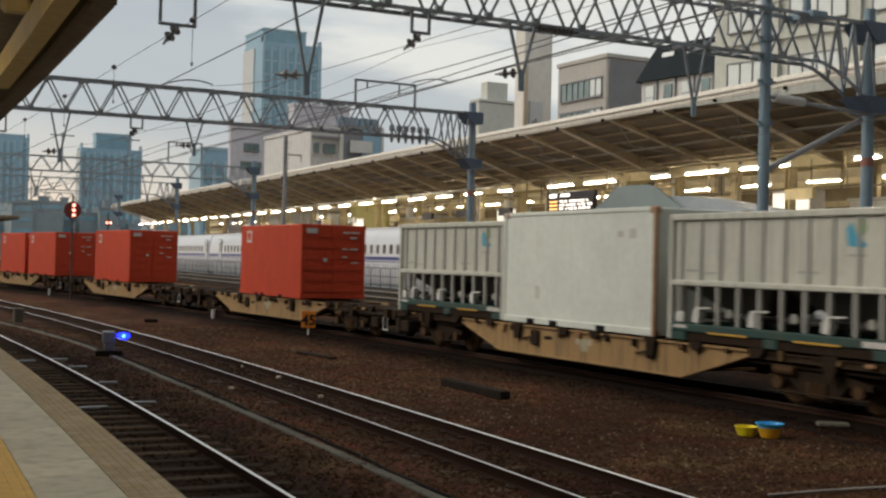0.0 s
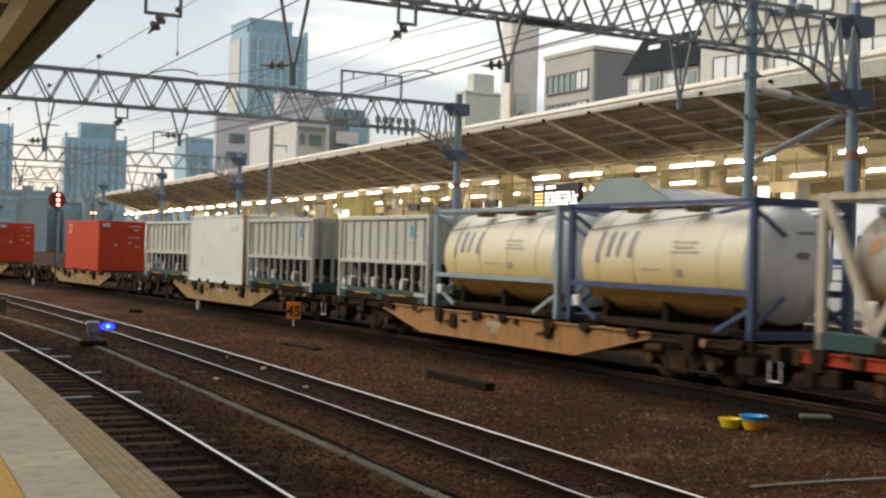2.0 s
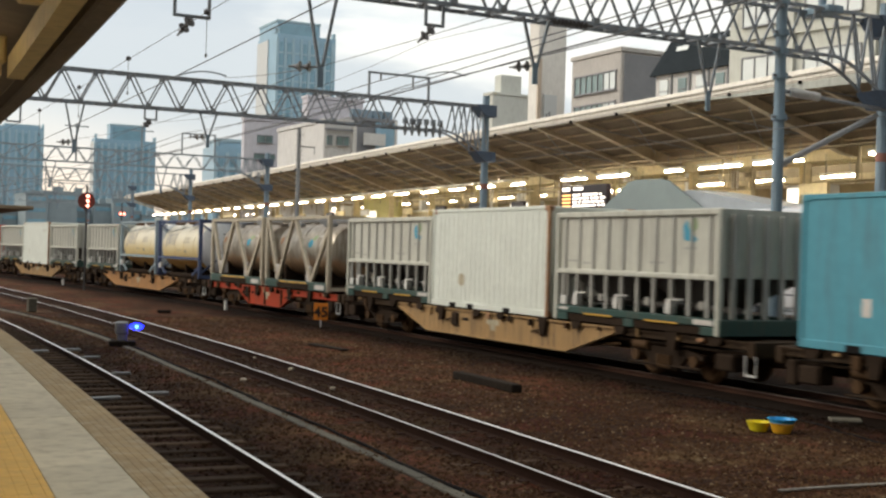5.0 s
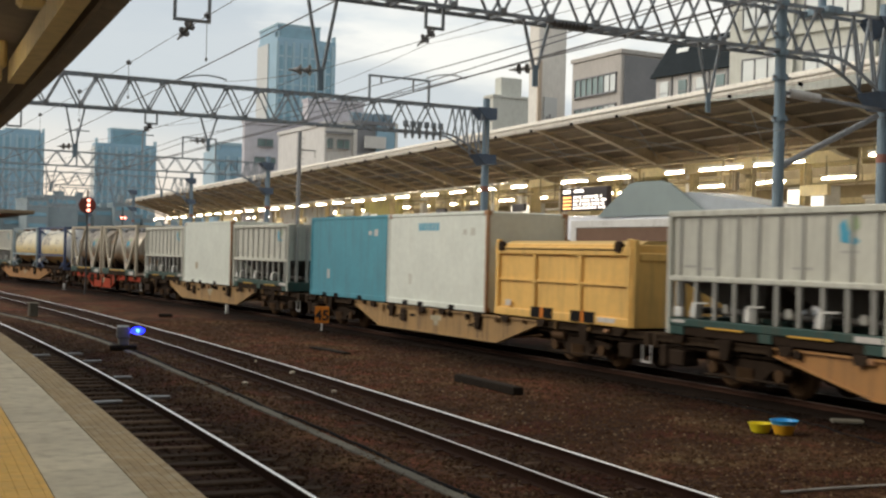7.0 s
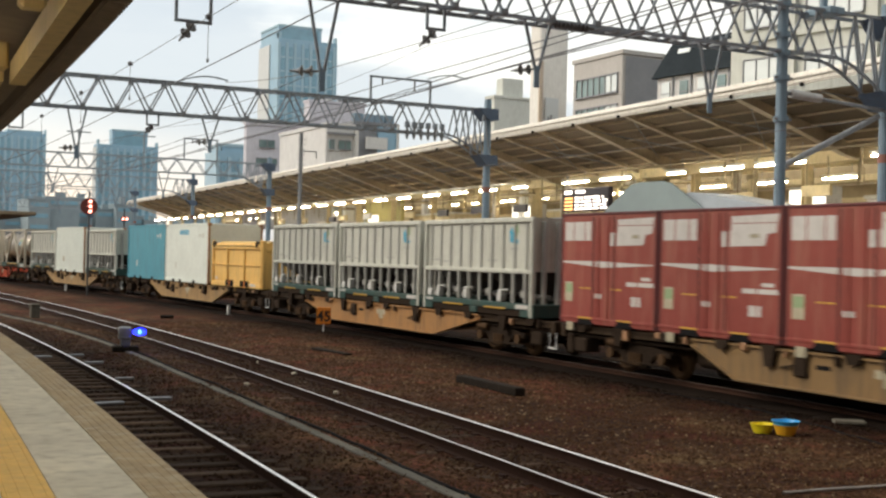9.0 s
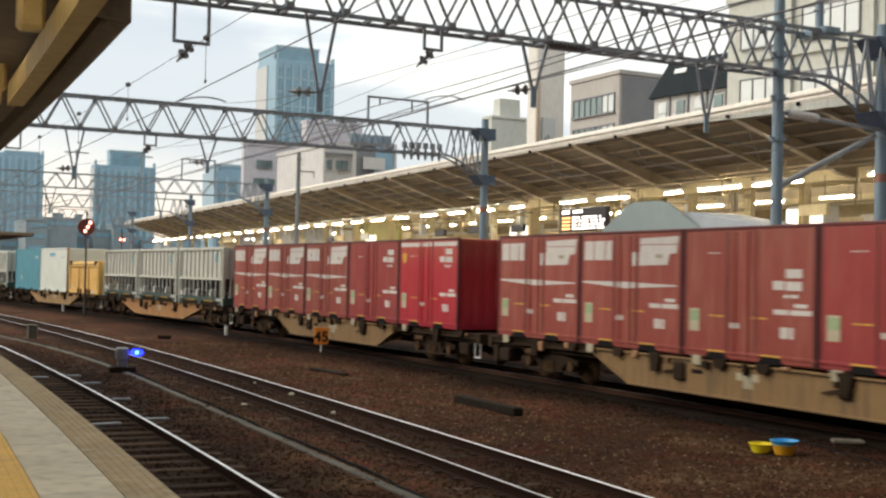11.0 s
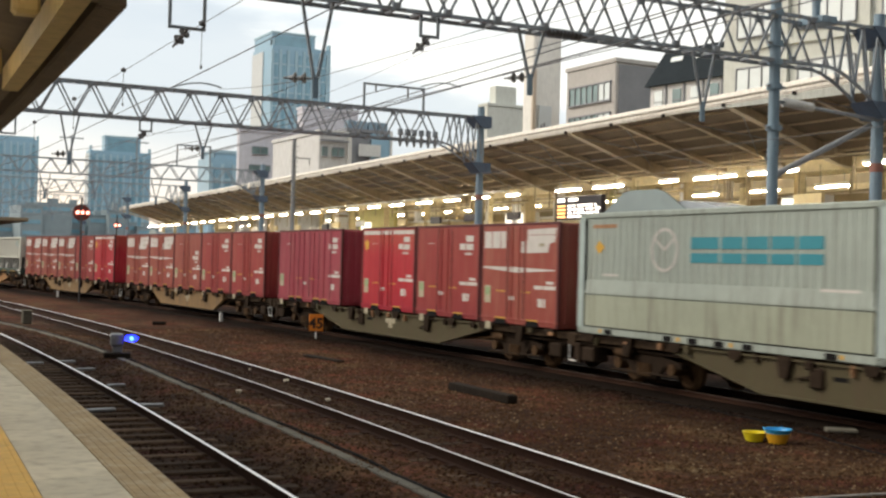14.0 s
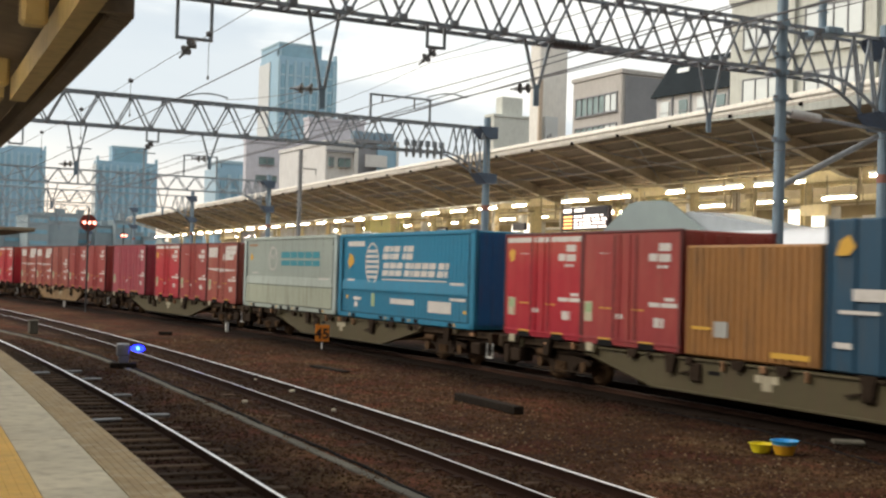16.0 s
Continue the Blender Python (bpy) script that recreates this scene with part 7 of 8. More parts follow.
def yellow_container(u):
    c = mover("open_top_container", "yellow low open-top container covered with a tarpaulin", "container", "", u, DECK)
    L, w, h = 5.9, 2.4, 1.85
    shell(c, "body", w - 0.1, L - 0.06, h - 0.05, "yellow_box")
    for sx in (-1, 1):
        x = sx * (w / 2 - 0.03)
        part("top_rail", Mesh().cbox(x - 0.06, x + 0.06, -L / 2, L / 2, h - 0.32, h - 0.12, 0.02), "yellow_box", c)
        part("bottom_rail", Mesh().cbox(x - 0.06, x + 0.06, -L / 2, L / 2, 0, 0.2, 0.02), "yellow_box", c)
        part("mid_rail", Mesh().box(x - 0.035, x + 0.035, -L / 2, L / 2, 0.88, 0.93), "yellow_box", c)
        for k, y in enumerate((-L / 2 + 0.1, -0.95, 1.05, L / 2 - 0.1)):
            part("stake", Mesh().cbox(x - 0.055, x + 0.055, y - 0.08, y + 0.08, 0, h - 0.15 if 0 < k < 3 else h + 0.05, 0.02), "yellow_box", c)
        for y in (-1.4, -0.85, 0.35, 0.9):
            plates("fork_pocket", c, [(y - 0.22, y + 0.22, 0.03, 0.28)], "black", sx * (w / 2 + 0.032))
    part("tarpaulin", Mesh().prism([(-1.14, h - 0.14), (-0.75, h + 0.02), (0.75, h + 0.02), (1.14, h - 0.14)], -L / 2 + 0.05, L / 2 - 0.05, "y"), "tarp", c, "tan tarpaulin cover")
    part("end_panel", Mesh().cbox(-1.1, 1.1, -L / 2 - 0.04, -L / 2 + 0.02, 0.0, h - 0.25, 0.02), "yellow_box", c)
    for y in (-L / 2 + 0.45, L / 2 - 0.35):
        part("roller_end", Mesh().rod((-w / 2 - 0.07, y, h - 0.12), (-w / 2 + 0.03, y, h - 0.12), 0.13, 14), "bogie", c, "dark round tarpaulin roller end")
    for y in (-1.125, 0.625):
        plates("pocket_bar", c, [(y - 0.05, y + 0.05, 0.03, 0.28)], "sign_orange", -w / 2 - 0.036)
    plates("label", c, [(2.35, 2.1, 0.25, 0.4), (-1.75, -2.4, 0.08, 0.18)], "letter_white", -w / 2 - 0.032)
    for sx in (-1.12, 1.12):
        part("end_post", Mesh().cbox(sx - 0.07, sx + 0.07, -L / 2 - 0.07, -L / 2 + 0.02, 0.0, h + 0.03, 0.02), "yellow_box", c)
    part("end_beam", Mesh().cbox(-1.05, 1.05, -L / 2 - 0.07, -L / 2 + 0.02, h - 0.42, h - 0.24, 0.02), "yellow_box", c)
    for z in (1.66,):
        part("bar", Mesh().bar((-w / 2 - 0.03, -L / 2 + 0.3, z), (-w / 2 - 0.03, L / 2 - 0.3, z), 0.025), "bogie", c)
    return c


yellow_container(-59.25)


def tank_container(u, frame_paint, label):
    c = mover("tank_container", label, "tank container", "cream tank containers", u, DECK)
    L, w, h, r = 6.0, 2.44, 2.6, 1.13
    t = part("tank", Mesh().lathe([(r - 0.02, -L / 2 + 0.40), (r, -L / 2 + 0.44), (r, L / 2 - 0.44), (r - 0.02, L / 2 - 0.40)], 40, "y", (0, 0, 1.37)), "cream_tank", c, smooth=True)
    for sy in (-1, 1):
        prof = [(r - 0.02, sy * (L / 2 - 0.40)), (1.0, sy * (L / 2 - 0.30)), (0.72, sy * (L / 2 - 0.18)), (0.4, sy * (L / 2 - 0.12)), (0.04, sy * (L / 2 - 0.10))]
        e = part("tank_end", Mesh().lathe(prof if sy < 0 else prof[::-1], 40, "y", (0, 0, 1.37)), "tank_grey", t, "pale grey dished tank end", smooth=True)
        ym = sy * (L / 2 - 0.085)
        part("end_bar", Mesh().box(-0.12, 0.32, min(ym, ym + sy * 0.01), max(ym, ym + sy * 0.01), 1.95, 2.0).box(-0.1, 0.2, min(ym, ym + sy * 0.01), max(ym, ym + sy * 0.01), 1.50, 1.62), "letter_slate", c, "dark plain bar")
    # added black tray; it stands for the shade below the tank
    part("cradle", Mesh().cbox(-0.95, 0.95, -L / 2 + 0.3, L / 2 - 0.3, 0.0, 0.16, 0.03), "bogie", c)
    for y in (-2.1, 0.0, 2.1):
        part("saddle", Mesh().prism([(-0.8, 0.16), (0.8, 0.16), (0.8, 0.62), (0.4, 0.34), (-0.4, 0.34), (-0.8, 0.62)], y - 0.08, y + 0.08, "y"), "bogie", c)
    for y in (-1.9, -0.6, 0.7, 2.0):
        part("band", Mesh().lathe([(r + 0.002, y - 0.02), (r + 0.014, y - 0.02), (r + 0.014, y + 0.02), (r + 0.002, y + 0.02)], 40, "y", (0, 0, 1.37)), "cream_tank", t)
    for sy in (-1, 1):
        ye = sy * (L / 2 - 0.07)
        for sx in (-1, 1):
            x = sx * (w / 2 - 0.075)
            part("post", Mesh().cbox(x - 0.075, x + 0.075, ye - 0.07, ye + 0.07, 0, h, 0.015), frame_paint, c)
            part("gusset", Mesh().bar((x, ye - sy * 0.05, 2.45), (x, ye - sy * 0.95, h - 0.28), 0.06), frame_paint, c)
            part("gusset", Mesh().bar((x, ye - sy * 0.05, 0.55), (x, ye - sy * 1.0, 0.10), 0.08), frame_paint, c)
            part("end_brace", Mesh().bar((x, ye, 0.2), (x * 0.35, ye, 0.8), 0.07), frame_paint, c)
            part("end_brace", Mesh().bar((x, ye, 2.4), (x * 0.35, ye, 1.9), 0.07), frame_paint, c)
        for z in (0.08, h - 0.08):
            part("end_rail", Mesh().bar((-w / 2, ye, z), (w / 2, ye, z), 0.14), frame_paint, c)
    for sx in (-1, 1):
        x = sx * (w / 2 - 0.06)
        part("side_rail", Mesh().bar((x, -L / 2, 0.86), (x, L / 2, 0.86), 0.09, 0.11), frame_paint, c)
        part("top_rail", Mesh().bar((x, -L / 2, h - 0.06), (x, L / 2, h - 0.06), 0.06, 0.07), frame_paint, c)
    part("walkway", Mesh().box(-0.3, 0.3, -L / 2 + 0.3, L / 2 - 0.3, 2.53, 2.57), "steel_grey", c)
    for y in (-1.6, 0, 1.6):
        part("hatch", Mesh().rod((0, y, 2.5), (0, y, 2.62), 0.28, 16), "rust", c)
    for sx in (-1, 1):
        for y in (0.95, -0.95):
            part("step_plate", Mesh().cbox(min(sx * 0.62, sx * 0.98), max(sx * 0.62, sx * 0.98), y - 0.21, y + 0.21, 2.37, 2.51, 0.03), "rust_stain", c, "rusty brown plate under the top rail")
        part("drain_pipe", Mesh().rod((sx * 0.98, 2.55, 2.02), (sx * 0.80, -2.5, 2.42), 0.016, 8), "steel_grey", c, "thin grey drain pipe")
    part("document_box", Mesh().cbox(-w / 2 - 0.02, -w / 2 + 0.1, L / 2 - 0.5, L / 2 - 0.25, 0.35, 0.6, 0.02), "white_paint", c)

    # slanting plain bars wrapped on the shell in place of the owner's lettering
    def wrap(y0, y1, z0, z1, lean=0.1):
        def at(y, z):
            d = z - 1.37
            return (-math.sqrt(max(0.0, (r + 0.014) ** 2 - d * d)), y, z)
        b = Mesh()
        k = 6
        vs = []
        for i in range(k + 1):
            z = z0 + (z1 - z0) * i / k
            dy = -lean * (z - z0)
            vs += [at(y0 + dy, z), at(y1 + dy, z)]
        b.add(vs, [(2 * i, 2 * i + 1, 2 * i + 3, 2 * i + 2) for i in range(k)])
        return b
    for (y0, y1, z0, z1) in ((2.02, 1.92, 1.32, 2.0), (1.66, 1.53, 1.46, 1.98), (1.31, 1.21, 1.46, 1.98), (0.88, 0.76, 1.44, 2.0)):
        part("plain_lettering", wrap(y0, y1, z0, z1), "letter_slate", t, "grey slanting plain bar")
    for (y0, y1, z0, z1) in ((-0.5, -1.3, 1.75, 1.79), (-0.6, -1.2, 1.65, 1.69), (-0.5, -1.4, 1.56, 1.6), (-0.7, -0.9, 1.1, 1.25), (0.4, -0.2, 1.2, 1.23)):
        part("small_bar", wrap(y0, y1, z0, z1, 0), "frame_beige", t)
    return c


tank_container(2.05, "frame_pale", "cream tank container in a pale blue frame")
tank_container(-4.35, "frame_navy", "cream tank container in a dark blue frame")


def silver_tank(u):
    c = mover("tank_container", "dirty stainless tank container in a beige braced frame", "tank container", "stainless tank containers", u, DECK)
    L, w, h, r = 6.0, 2.44, 2.6, 0.98
    prof = [(0.15, -L / 2 + 0.22), (0.6, -L / 2 + 0.3), (0.88, -L / 2 + 0.46), (r, -L / 2 + 0.68), (r, L / 2 - 0.68), (0.88, L / 2 - 0.46), (0.6, L / 2 - 0.3), (0.15, L / 2 - 0.22)]
    t = part("tank", Mesh().lathe(prof, 40, "y", (0, 0, 1.42)), "silver", c, smooth=True)
    # added black tray in place of the shade under this tank
    part("cradle", Mesh().cbox(-0.95, 0.95, -L / 2 + 0.3, L / 2 - 0.3, 0.0, 0.20, 0.03), "bogie", c)
    for y in (-2.0, 0.0, 2.0):
        part("saddle", Mesh().prism([(-0.8, 0.2), (0.8, 0.2), (0.8, 0.9), (0.4, 0.5), (-0.4, 0.5), (-0.8, 0.9)], y - 0.08, y + 0.08, "y"), "bogie", c)
    part("vent_box", Mesh().cbox(-w / 2 + 0.02, -w / 2 + 0.16, -1.25, -1.0, 0.3, 0.85, 0.03), "letter_white", c)
    for y in (-1.5, 0, 1.5):
        part("band", Mesh().lathe([(r + 0.002, y - 0.03), (r + 0.016, y - 0.03), (r + 0.016, y + 0.03), (r + 0.002, y + 0.03)], 40, "y", (0, 0, 1.42)), "silver", t)
    for sx in (-1, 1):
        x = sx * (w / 2 - 0.06)
        for sy in (-1, 1):
            ye = sy * (L / 2 - 0.07)
            part("post", Mesh().cbox(x - 0.07, x + 0.07, ye - 0.08, ye + 0.08, 0, h, 0.015), "frame_beige", c)
        for (a, b2) in (((L / 2 - 0.15, h - 0.1), (1.75, 0.32)), ((1.75, 0.32), (0.35, h - 0.1)), ((0.15, h - 0.1), (-1.45, 0.32)), ((-1.45, 0.32), (-L / 2 + 0.15, h - 0.5))):
            part("diagonal", Mesh().bar((x, a[0], a[1]), (x, b2[0], b2[1]), 0.11, 0.15), "frame_beige", c)
        part("top_rail", Mesh().bar((x, -L / 2, h - 0.06), (x, L / 2, h - 0.06), 0.1, 0.1), "frame_beige", c)
        part("base_rail", Mesh().cbox(x - 0.07, x + 0.07, -L / 2, L / 2, 0.0, 0.3, 0.02), "green", c, "dark green base rail")
    # flat plate; the recess's shade is painted with its dark colour
    plates("rail_recess", c, [(1.7, -1.35, 0.02, 0.21)], "bogie", -w / 2 - 0.012, label="flat dark plate painted as a shaded recess under the base rail")
    plates("yellow_strip", c, [(1.5, 0.75, 0.215, 0.27), (0.62, -0.3, 0.215, 0.27), (-0.42, -1.15, 0.215, 0.27)], "letter_yellow", -w / 2 - 0.012)
    plates("label", c, [(-1.9, -2.7, 0.06, 0.22)], "letter_white", -w / 2 - 0.012)
    for sy in (-1, 1):
        ye = sy * (L / 2 - 0.07)
        for z in (0.1, h - 0.07):
            part("end_rail", Mesh().bar((-w / 2, ye, z), (w / 2, ye, z), 0.12), "frame_beige", c)
    def shell_mark(outline):
        """A flat outline of (y, z) laid on the shell."""
        cy, cz = sum(p[0] for p in outline) / len(outline), sum(p[1] for p in outline) / len(outline)
        b = Mesh()
        for k in (0.0, 0.5, 1.0):
            for y, z in outline:
                y, z = cy + (y - cy) * k, cz + (z - cz) * k
                b.v.append((-math.sqrt(max(0.01, (r + 0.012) ** 2 - (z - 1.42) ** 2)), y, z))
        m = len(outline)
        b.f += [(j * m + i, j * m + (i + 1) % m, (j + 1) * m + (i + 1) % m, (j + 1) * m + i) for j in (0, 1) for i in range(m)]
        return b
    part("round_mark", shell_mark([(-0.82 + (0.17 + 0.03 * math.cos(2 * a + 0.6)) * math.cos(a), 1.64 + (0.17 + 0.03 * math.cos(2 * a + 0.6)) * math.sin(a)) for a in [0.35 * i for i in range(18)]]), "letter_blue", t, "blue rounded marking")
    part("green_mark", shell_mark([(-0.86, 1.78), (-0.98, 1.90), (-1.28, 1.92), (-1.24, 1.78), (-1.02, 1.72)]), "letter_green", t, "green swoosh marking")
    part("hazard_mark", shell_mark([(2.05, 1.55), (1.85, 1.72), (1.95, 1.90), (2.15, 1.80)]), "rust", t, "brown diamond marking")
    for y0, y1, z in ((1.75, 1.25, 1.62), (1.7, 1.2, 1.30), (-1.4, -1.75, 1.86)):
        part("small_bar", shell_mark([(y0, z), (y1, z), (y1, z + 0.06), (y0, z + 0.06)]), "letter_white", t)
    part("paper_box", Mesh().cbox(-w / 2 + 0.02, -w / 2 + 0.14, 1.75, 2.0, 0.32, 0.85, 0.03), "letter_white", c)
    for y in (-1.9, -1.2, 1.1, 2.2):
        part("top_fitting", Mesh().cbox(-0.62, -0.45, y - 0.12, y + 0.12, 2.24, 2.40, 0.03), "steel_grey", c, "grey top fitting")
    part("round_mark", Mesh().rod((0.1, -L / 2 + 0.19, 1.6), (0.1, -L / 2 + 0.24, 1.6), 0.2, 18), "letter_blue", t)
    part("walkway", Mesh().box(-0.3, 0.3, -L / 2 + 0.3, L / 2 - 0.3, 2.45, 2.5), "steel_grey", c)
    part("hatch", Mesh().rod((0, 0, 2.35), (0, 0, 2.58), 0.3, 16), "steel_grey", c)
    return c


silver_tank(-11.95)
silver_tank(-18.35)


def jr_container(u, style, L=3.70):
    """A twelve-foot container; style picks its paint and marks."""
    body_paint = {"A": "brick_red", "B": "maroon", "C": "bright_red", "D": "brick_red", "L": "rose_red"}[style]
    lab = {"A": "faded red container with white panels and a white stripe", "B": "maroon container with white plain marks", "C": "bright red container with a white top bar",
           "D": "faded red container with white plain marks", "L": "long maroon container with yellow fork pockets"}[style]
    c = mover("freight_container", lab, "container", "red freight containers", u, DECK)
    w, h = 2.45, 2.50
    f = -w / 2 + 0.016
    h2 = L / 2
    shell(c, "body", w - 0.032, L - 0.02, h - 0.02, body_paint)
    for sx in (-1, 1):
        x = sx * (w / 2 - 0.045)
        part("top_rail", Mesh().cbox(x - 0.045, x + 0.045, -h2, h2, h - 0.06, h + 0.002, 0.015), "maroon_edge", c, "grimy dark top rail")
        part("bottom_rail", Mesh().cbox(x - 0.045, x + 0.045, -h2, h2, 0.10, 0.17, 0.012), body_paint, c)
        for sy in (-1, 1):
            part("corner_post", Mesh().cbox(x - 0.045, x + 0.045, sy * (h2 - 0.04) - 0.04, sy * (h2 - 0.04) + 0.04, 0, h, 0.015), "maroon_edge", c, "corner post darkened for the shadow gap between containers")
        xo = sx * (w / 2 - 0.014)
        for y in ((0.52, -0.28) if L < 5 else (1.7, 0.9, -0.1, -0.9, -1.9)):
            part("door_gasket", Mesh().box(xo - 0.006, xo + 0.006, y - 0.015, y + 0.015, 0.17, h - 0.09), "gasket", c, "dark rubber door seam")
            part("door_stile", Mesh().cbox(xo - 0.008, xo + 0.008, y - 0.10, y - 0.03, 0.17, h - 0.09, 0.003), body_paint, c)
        for y in ((0.28, -0.08) if L < 5 else (1.3, 0.4, -0.5, -1.4)):
            part("lock_rod", Mesh().rod((xo + sx * 0.012, y, 0.12), (xo + sx * 0.012, y, h - 0.1), 0.014, 8), body_paint, c)
        for y in (1.32, 0.86, -0.62, -1.18):
            if abs(y) < h2 - 0.2:
                part("pressed_rib", Mesh().box(xo - 0.0015, xo + 0.0015, y - 0.02, y + 0.02, 0.3, h - 0.2), body_paint, c)
    for sy in (-1, 1):
        ye = sy * (h2 - 0.01)
        for k in range(7):
            xx = -0.99 + 0.33 * k
            part("end_rib", Mesh().cbox(xx - 0.06, xx + 0.06, min(ye, ye + sy * 0.02) - 0.02, max(ye, ye + sy * 0.02) + 0.02, 0.12, h - 0.1, 0.015), body_paint, c)
    eb = Mesh()
    for k in range(5):
        eb.box(0.60, 0.70, -h2 - 0.034, -h2 - 0.029, 1.55 + 0.14 * k, 1.64 + 0.14 * k)
    part("end_marks", eb, "letter_white", c)
    for y in ((-0.72, 0.80) if L < 5 else (-1.45, -0.75, 0.75, 1.45)):
        part("fork_pocket", Mesh().prism([(y - 0.34, 0.0), (y + 0.34, 0.0), (y + 0.22, 0.13), (y - 0.22, 0.13)], -w / 2 - 0.004, -w / 2 + 0.05, "x"), "black", c)
        plates("pocket_edge", c, [(y - 0.26, y + 0.26, 0.132, 0.165)], "letter_yellow", -w / 2 - 0.001)
    for y in (0.83, -0.40):
        plates("yellow_dash", c, [(y - 0.22, y + 0.22, 0.80, 0.83)], "letter_yellow", f)
    if style == "A":
        plates("white_panel", c, [(h2 - 0.15, 0.62, 1.88, 2.30)], "letter_white", f, label="white panel")
        part("white_panel", Mesh().prism([(-0.42, 2.33), (-h2 + 0.12, 2.36), (-h2 + 0.20, 2.02), (-h2 + 0.42, 2.0), (-h2 + 0.50, 1.78), (-0.14, 1.76), (-0.14, 2.05), (-0.42, 2.05)], f - 0.004, f, "x"), "letter_white", c, "white stepped panel")
        plates("panel_bar", c, [(-0.45, -h2 + 0.18, 2.19, 2.205)], body_paint, f - 0.004)
        plates("faint_mark", c, [(-0.95, -1.2, 1.92, 2.0)], "faded_plate", f - 0.004)
        part("white_stripe", Mesh().prism([(h2 - 0.1, 1.42), (0.2, 1.42), (-h2 + 0.15, 1.37), (-h2 + 0.15, 1.35), (0.1, 1.28), (h2 - 0.1, 1.38)], f - 0.004, f, "x"), "letter_white", c)
    else:
        zc = 2.0 if style != "D" else 1.5
        y1 = -h2 + 0.32
        em = Mesh().box(f - 0.004, f, y1 + 0.50, y1 + 0.78, zc - 0.16, zc + 0.0)
        em.box(f - 0.004, f, y1 + 0.05, y1 + 0.45, zc + 0.05, zc + 0.21).box(f - 0.004, f, y1 + 0.05, y1 + 0.45, zc - 0.17, zc - 0.01)
        part("plain_emblem", em, "letter_white", c, "white plain emblem")
        plates("emblem_bar", c, [(y1 + 0.50, y1 + 0.14, zc - 0.30, zc - 0.24)], "letter_white", f)
    if style == "C":
        plates("white_bar", c, [(h2 - 0.1, -h2 + 0.1, 2.28, 2.40)], "letter_white", f)
        part("diamond_mark", Mesh().prism([(h2 - 0.30, 1.80), (h2 - 0.46, 1.86), (h2 - 0.50, 2.06), (h2 - 0.34, 2.14), (h2 - 0.18, 2.04)], f - 0.004, f, "x"), "letter_yellow", c)
    plates("green_label", c, [(h2 - 0.2, h2 - 0.55, 0.50, 0.94)], "faded_plate", f)
    plates("green_label_mark", c, [(h2 - 0.22, h2 - 0.50, 0.70, 0.90)], "letter_green", f - 0.004)
    plates("white_label", c, [(-h2 + 0.90, -h2 + 0.56, 0.48, 0.68), (-h2 + 1.08, -h2 + 0.12, 0.90, 0.99), (-h2 + 0.55, -h2 + 0.22, 1.03, 1.10), (0.42, 0.16, 0.60, 0.70), (h2 - 0.75, h2 - 1.1, 2.0, 2.02)], "letter_white", f)
    part("wagon_tag", Mesh().cbox(-w / 2 - 0.03, -w / 2 - 0.004, h2 - 0.62, h2 - 0.35, -0.16, 0.03, 0.02), "faded_plate", c)
    return c


for i, s in enumerate("AAABC"):
    jr_container(-85.0 - 3.76 * i, s)
for i, s in enumerate("AADBB"):
    jr_container(-105.95 - 3.76 * i, s)
jr_container(-127.1, "L", 5.65)
for i, s in enumerate("CBA"):
    jr_container(-133.4 - 3.8 * i, s)
jr_container(-165.65, "C", 3.6)
jr_container(-169.15, "B")


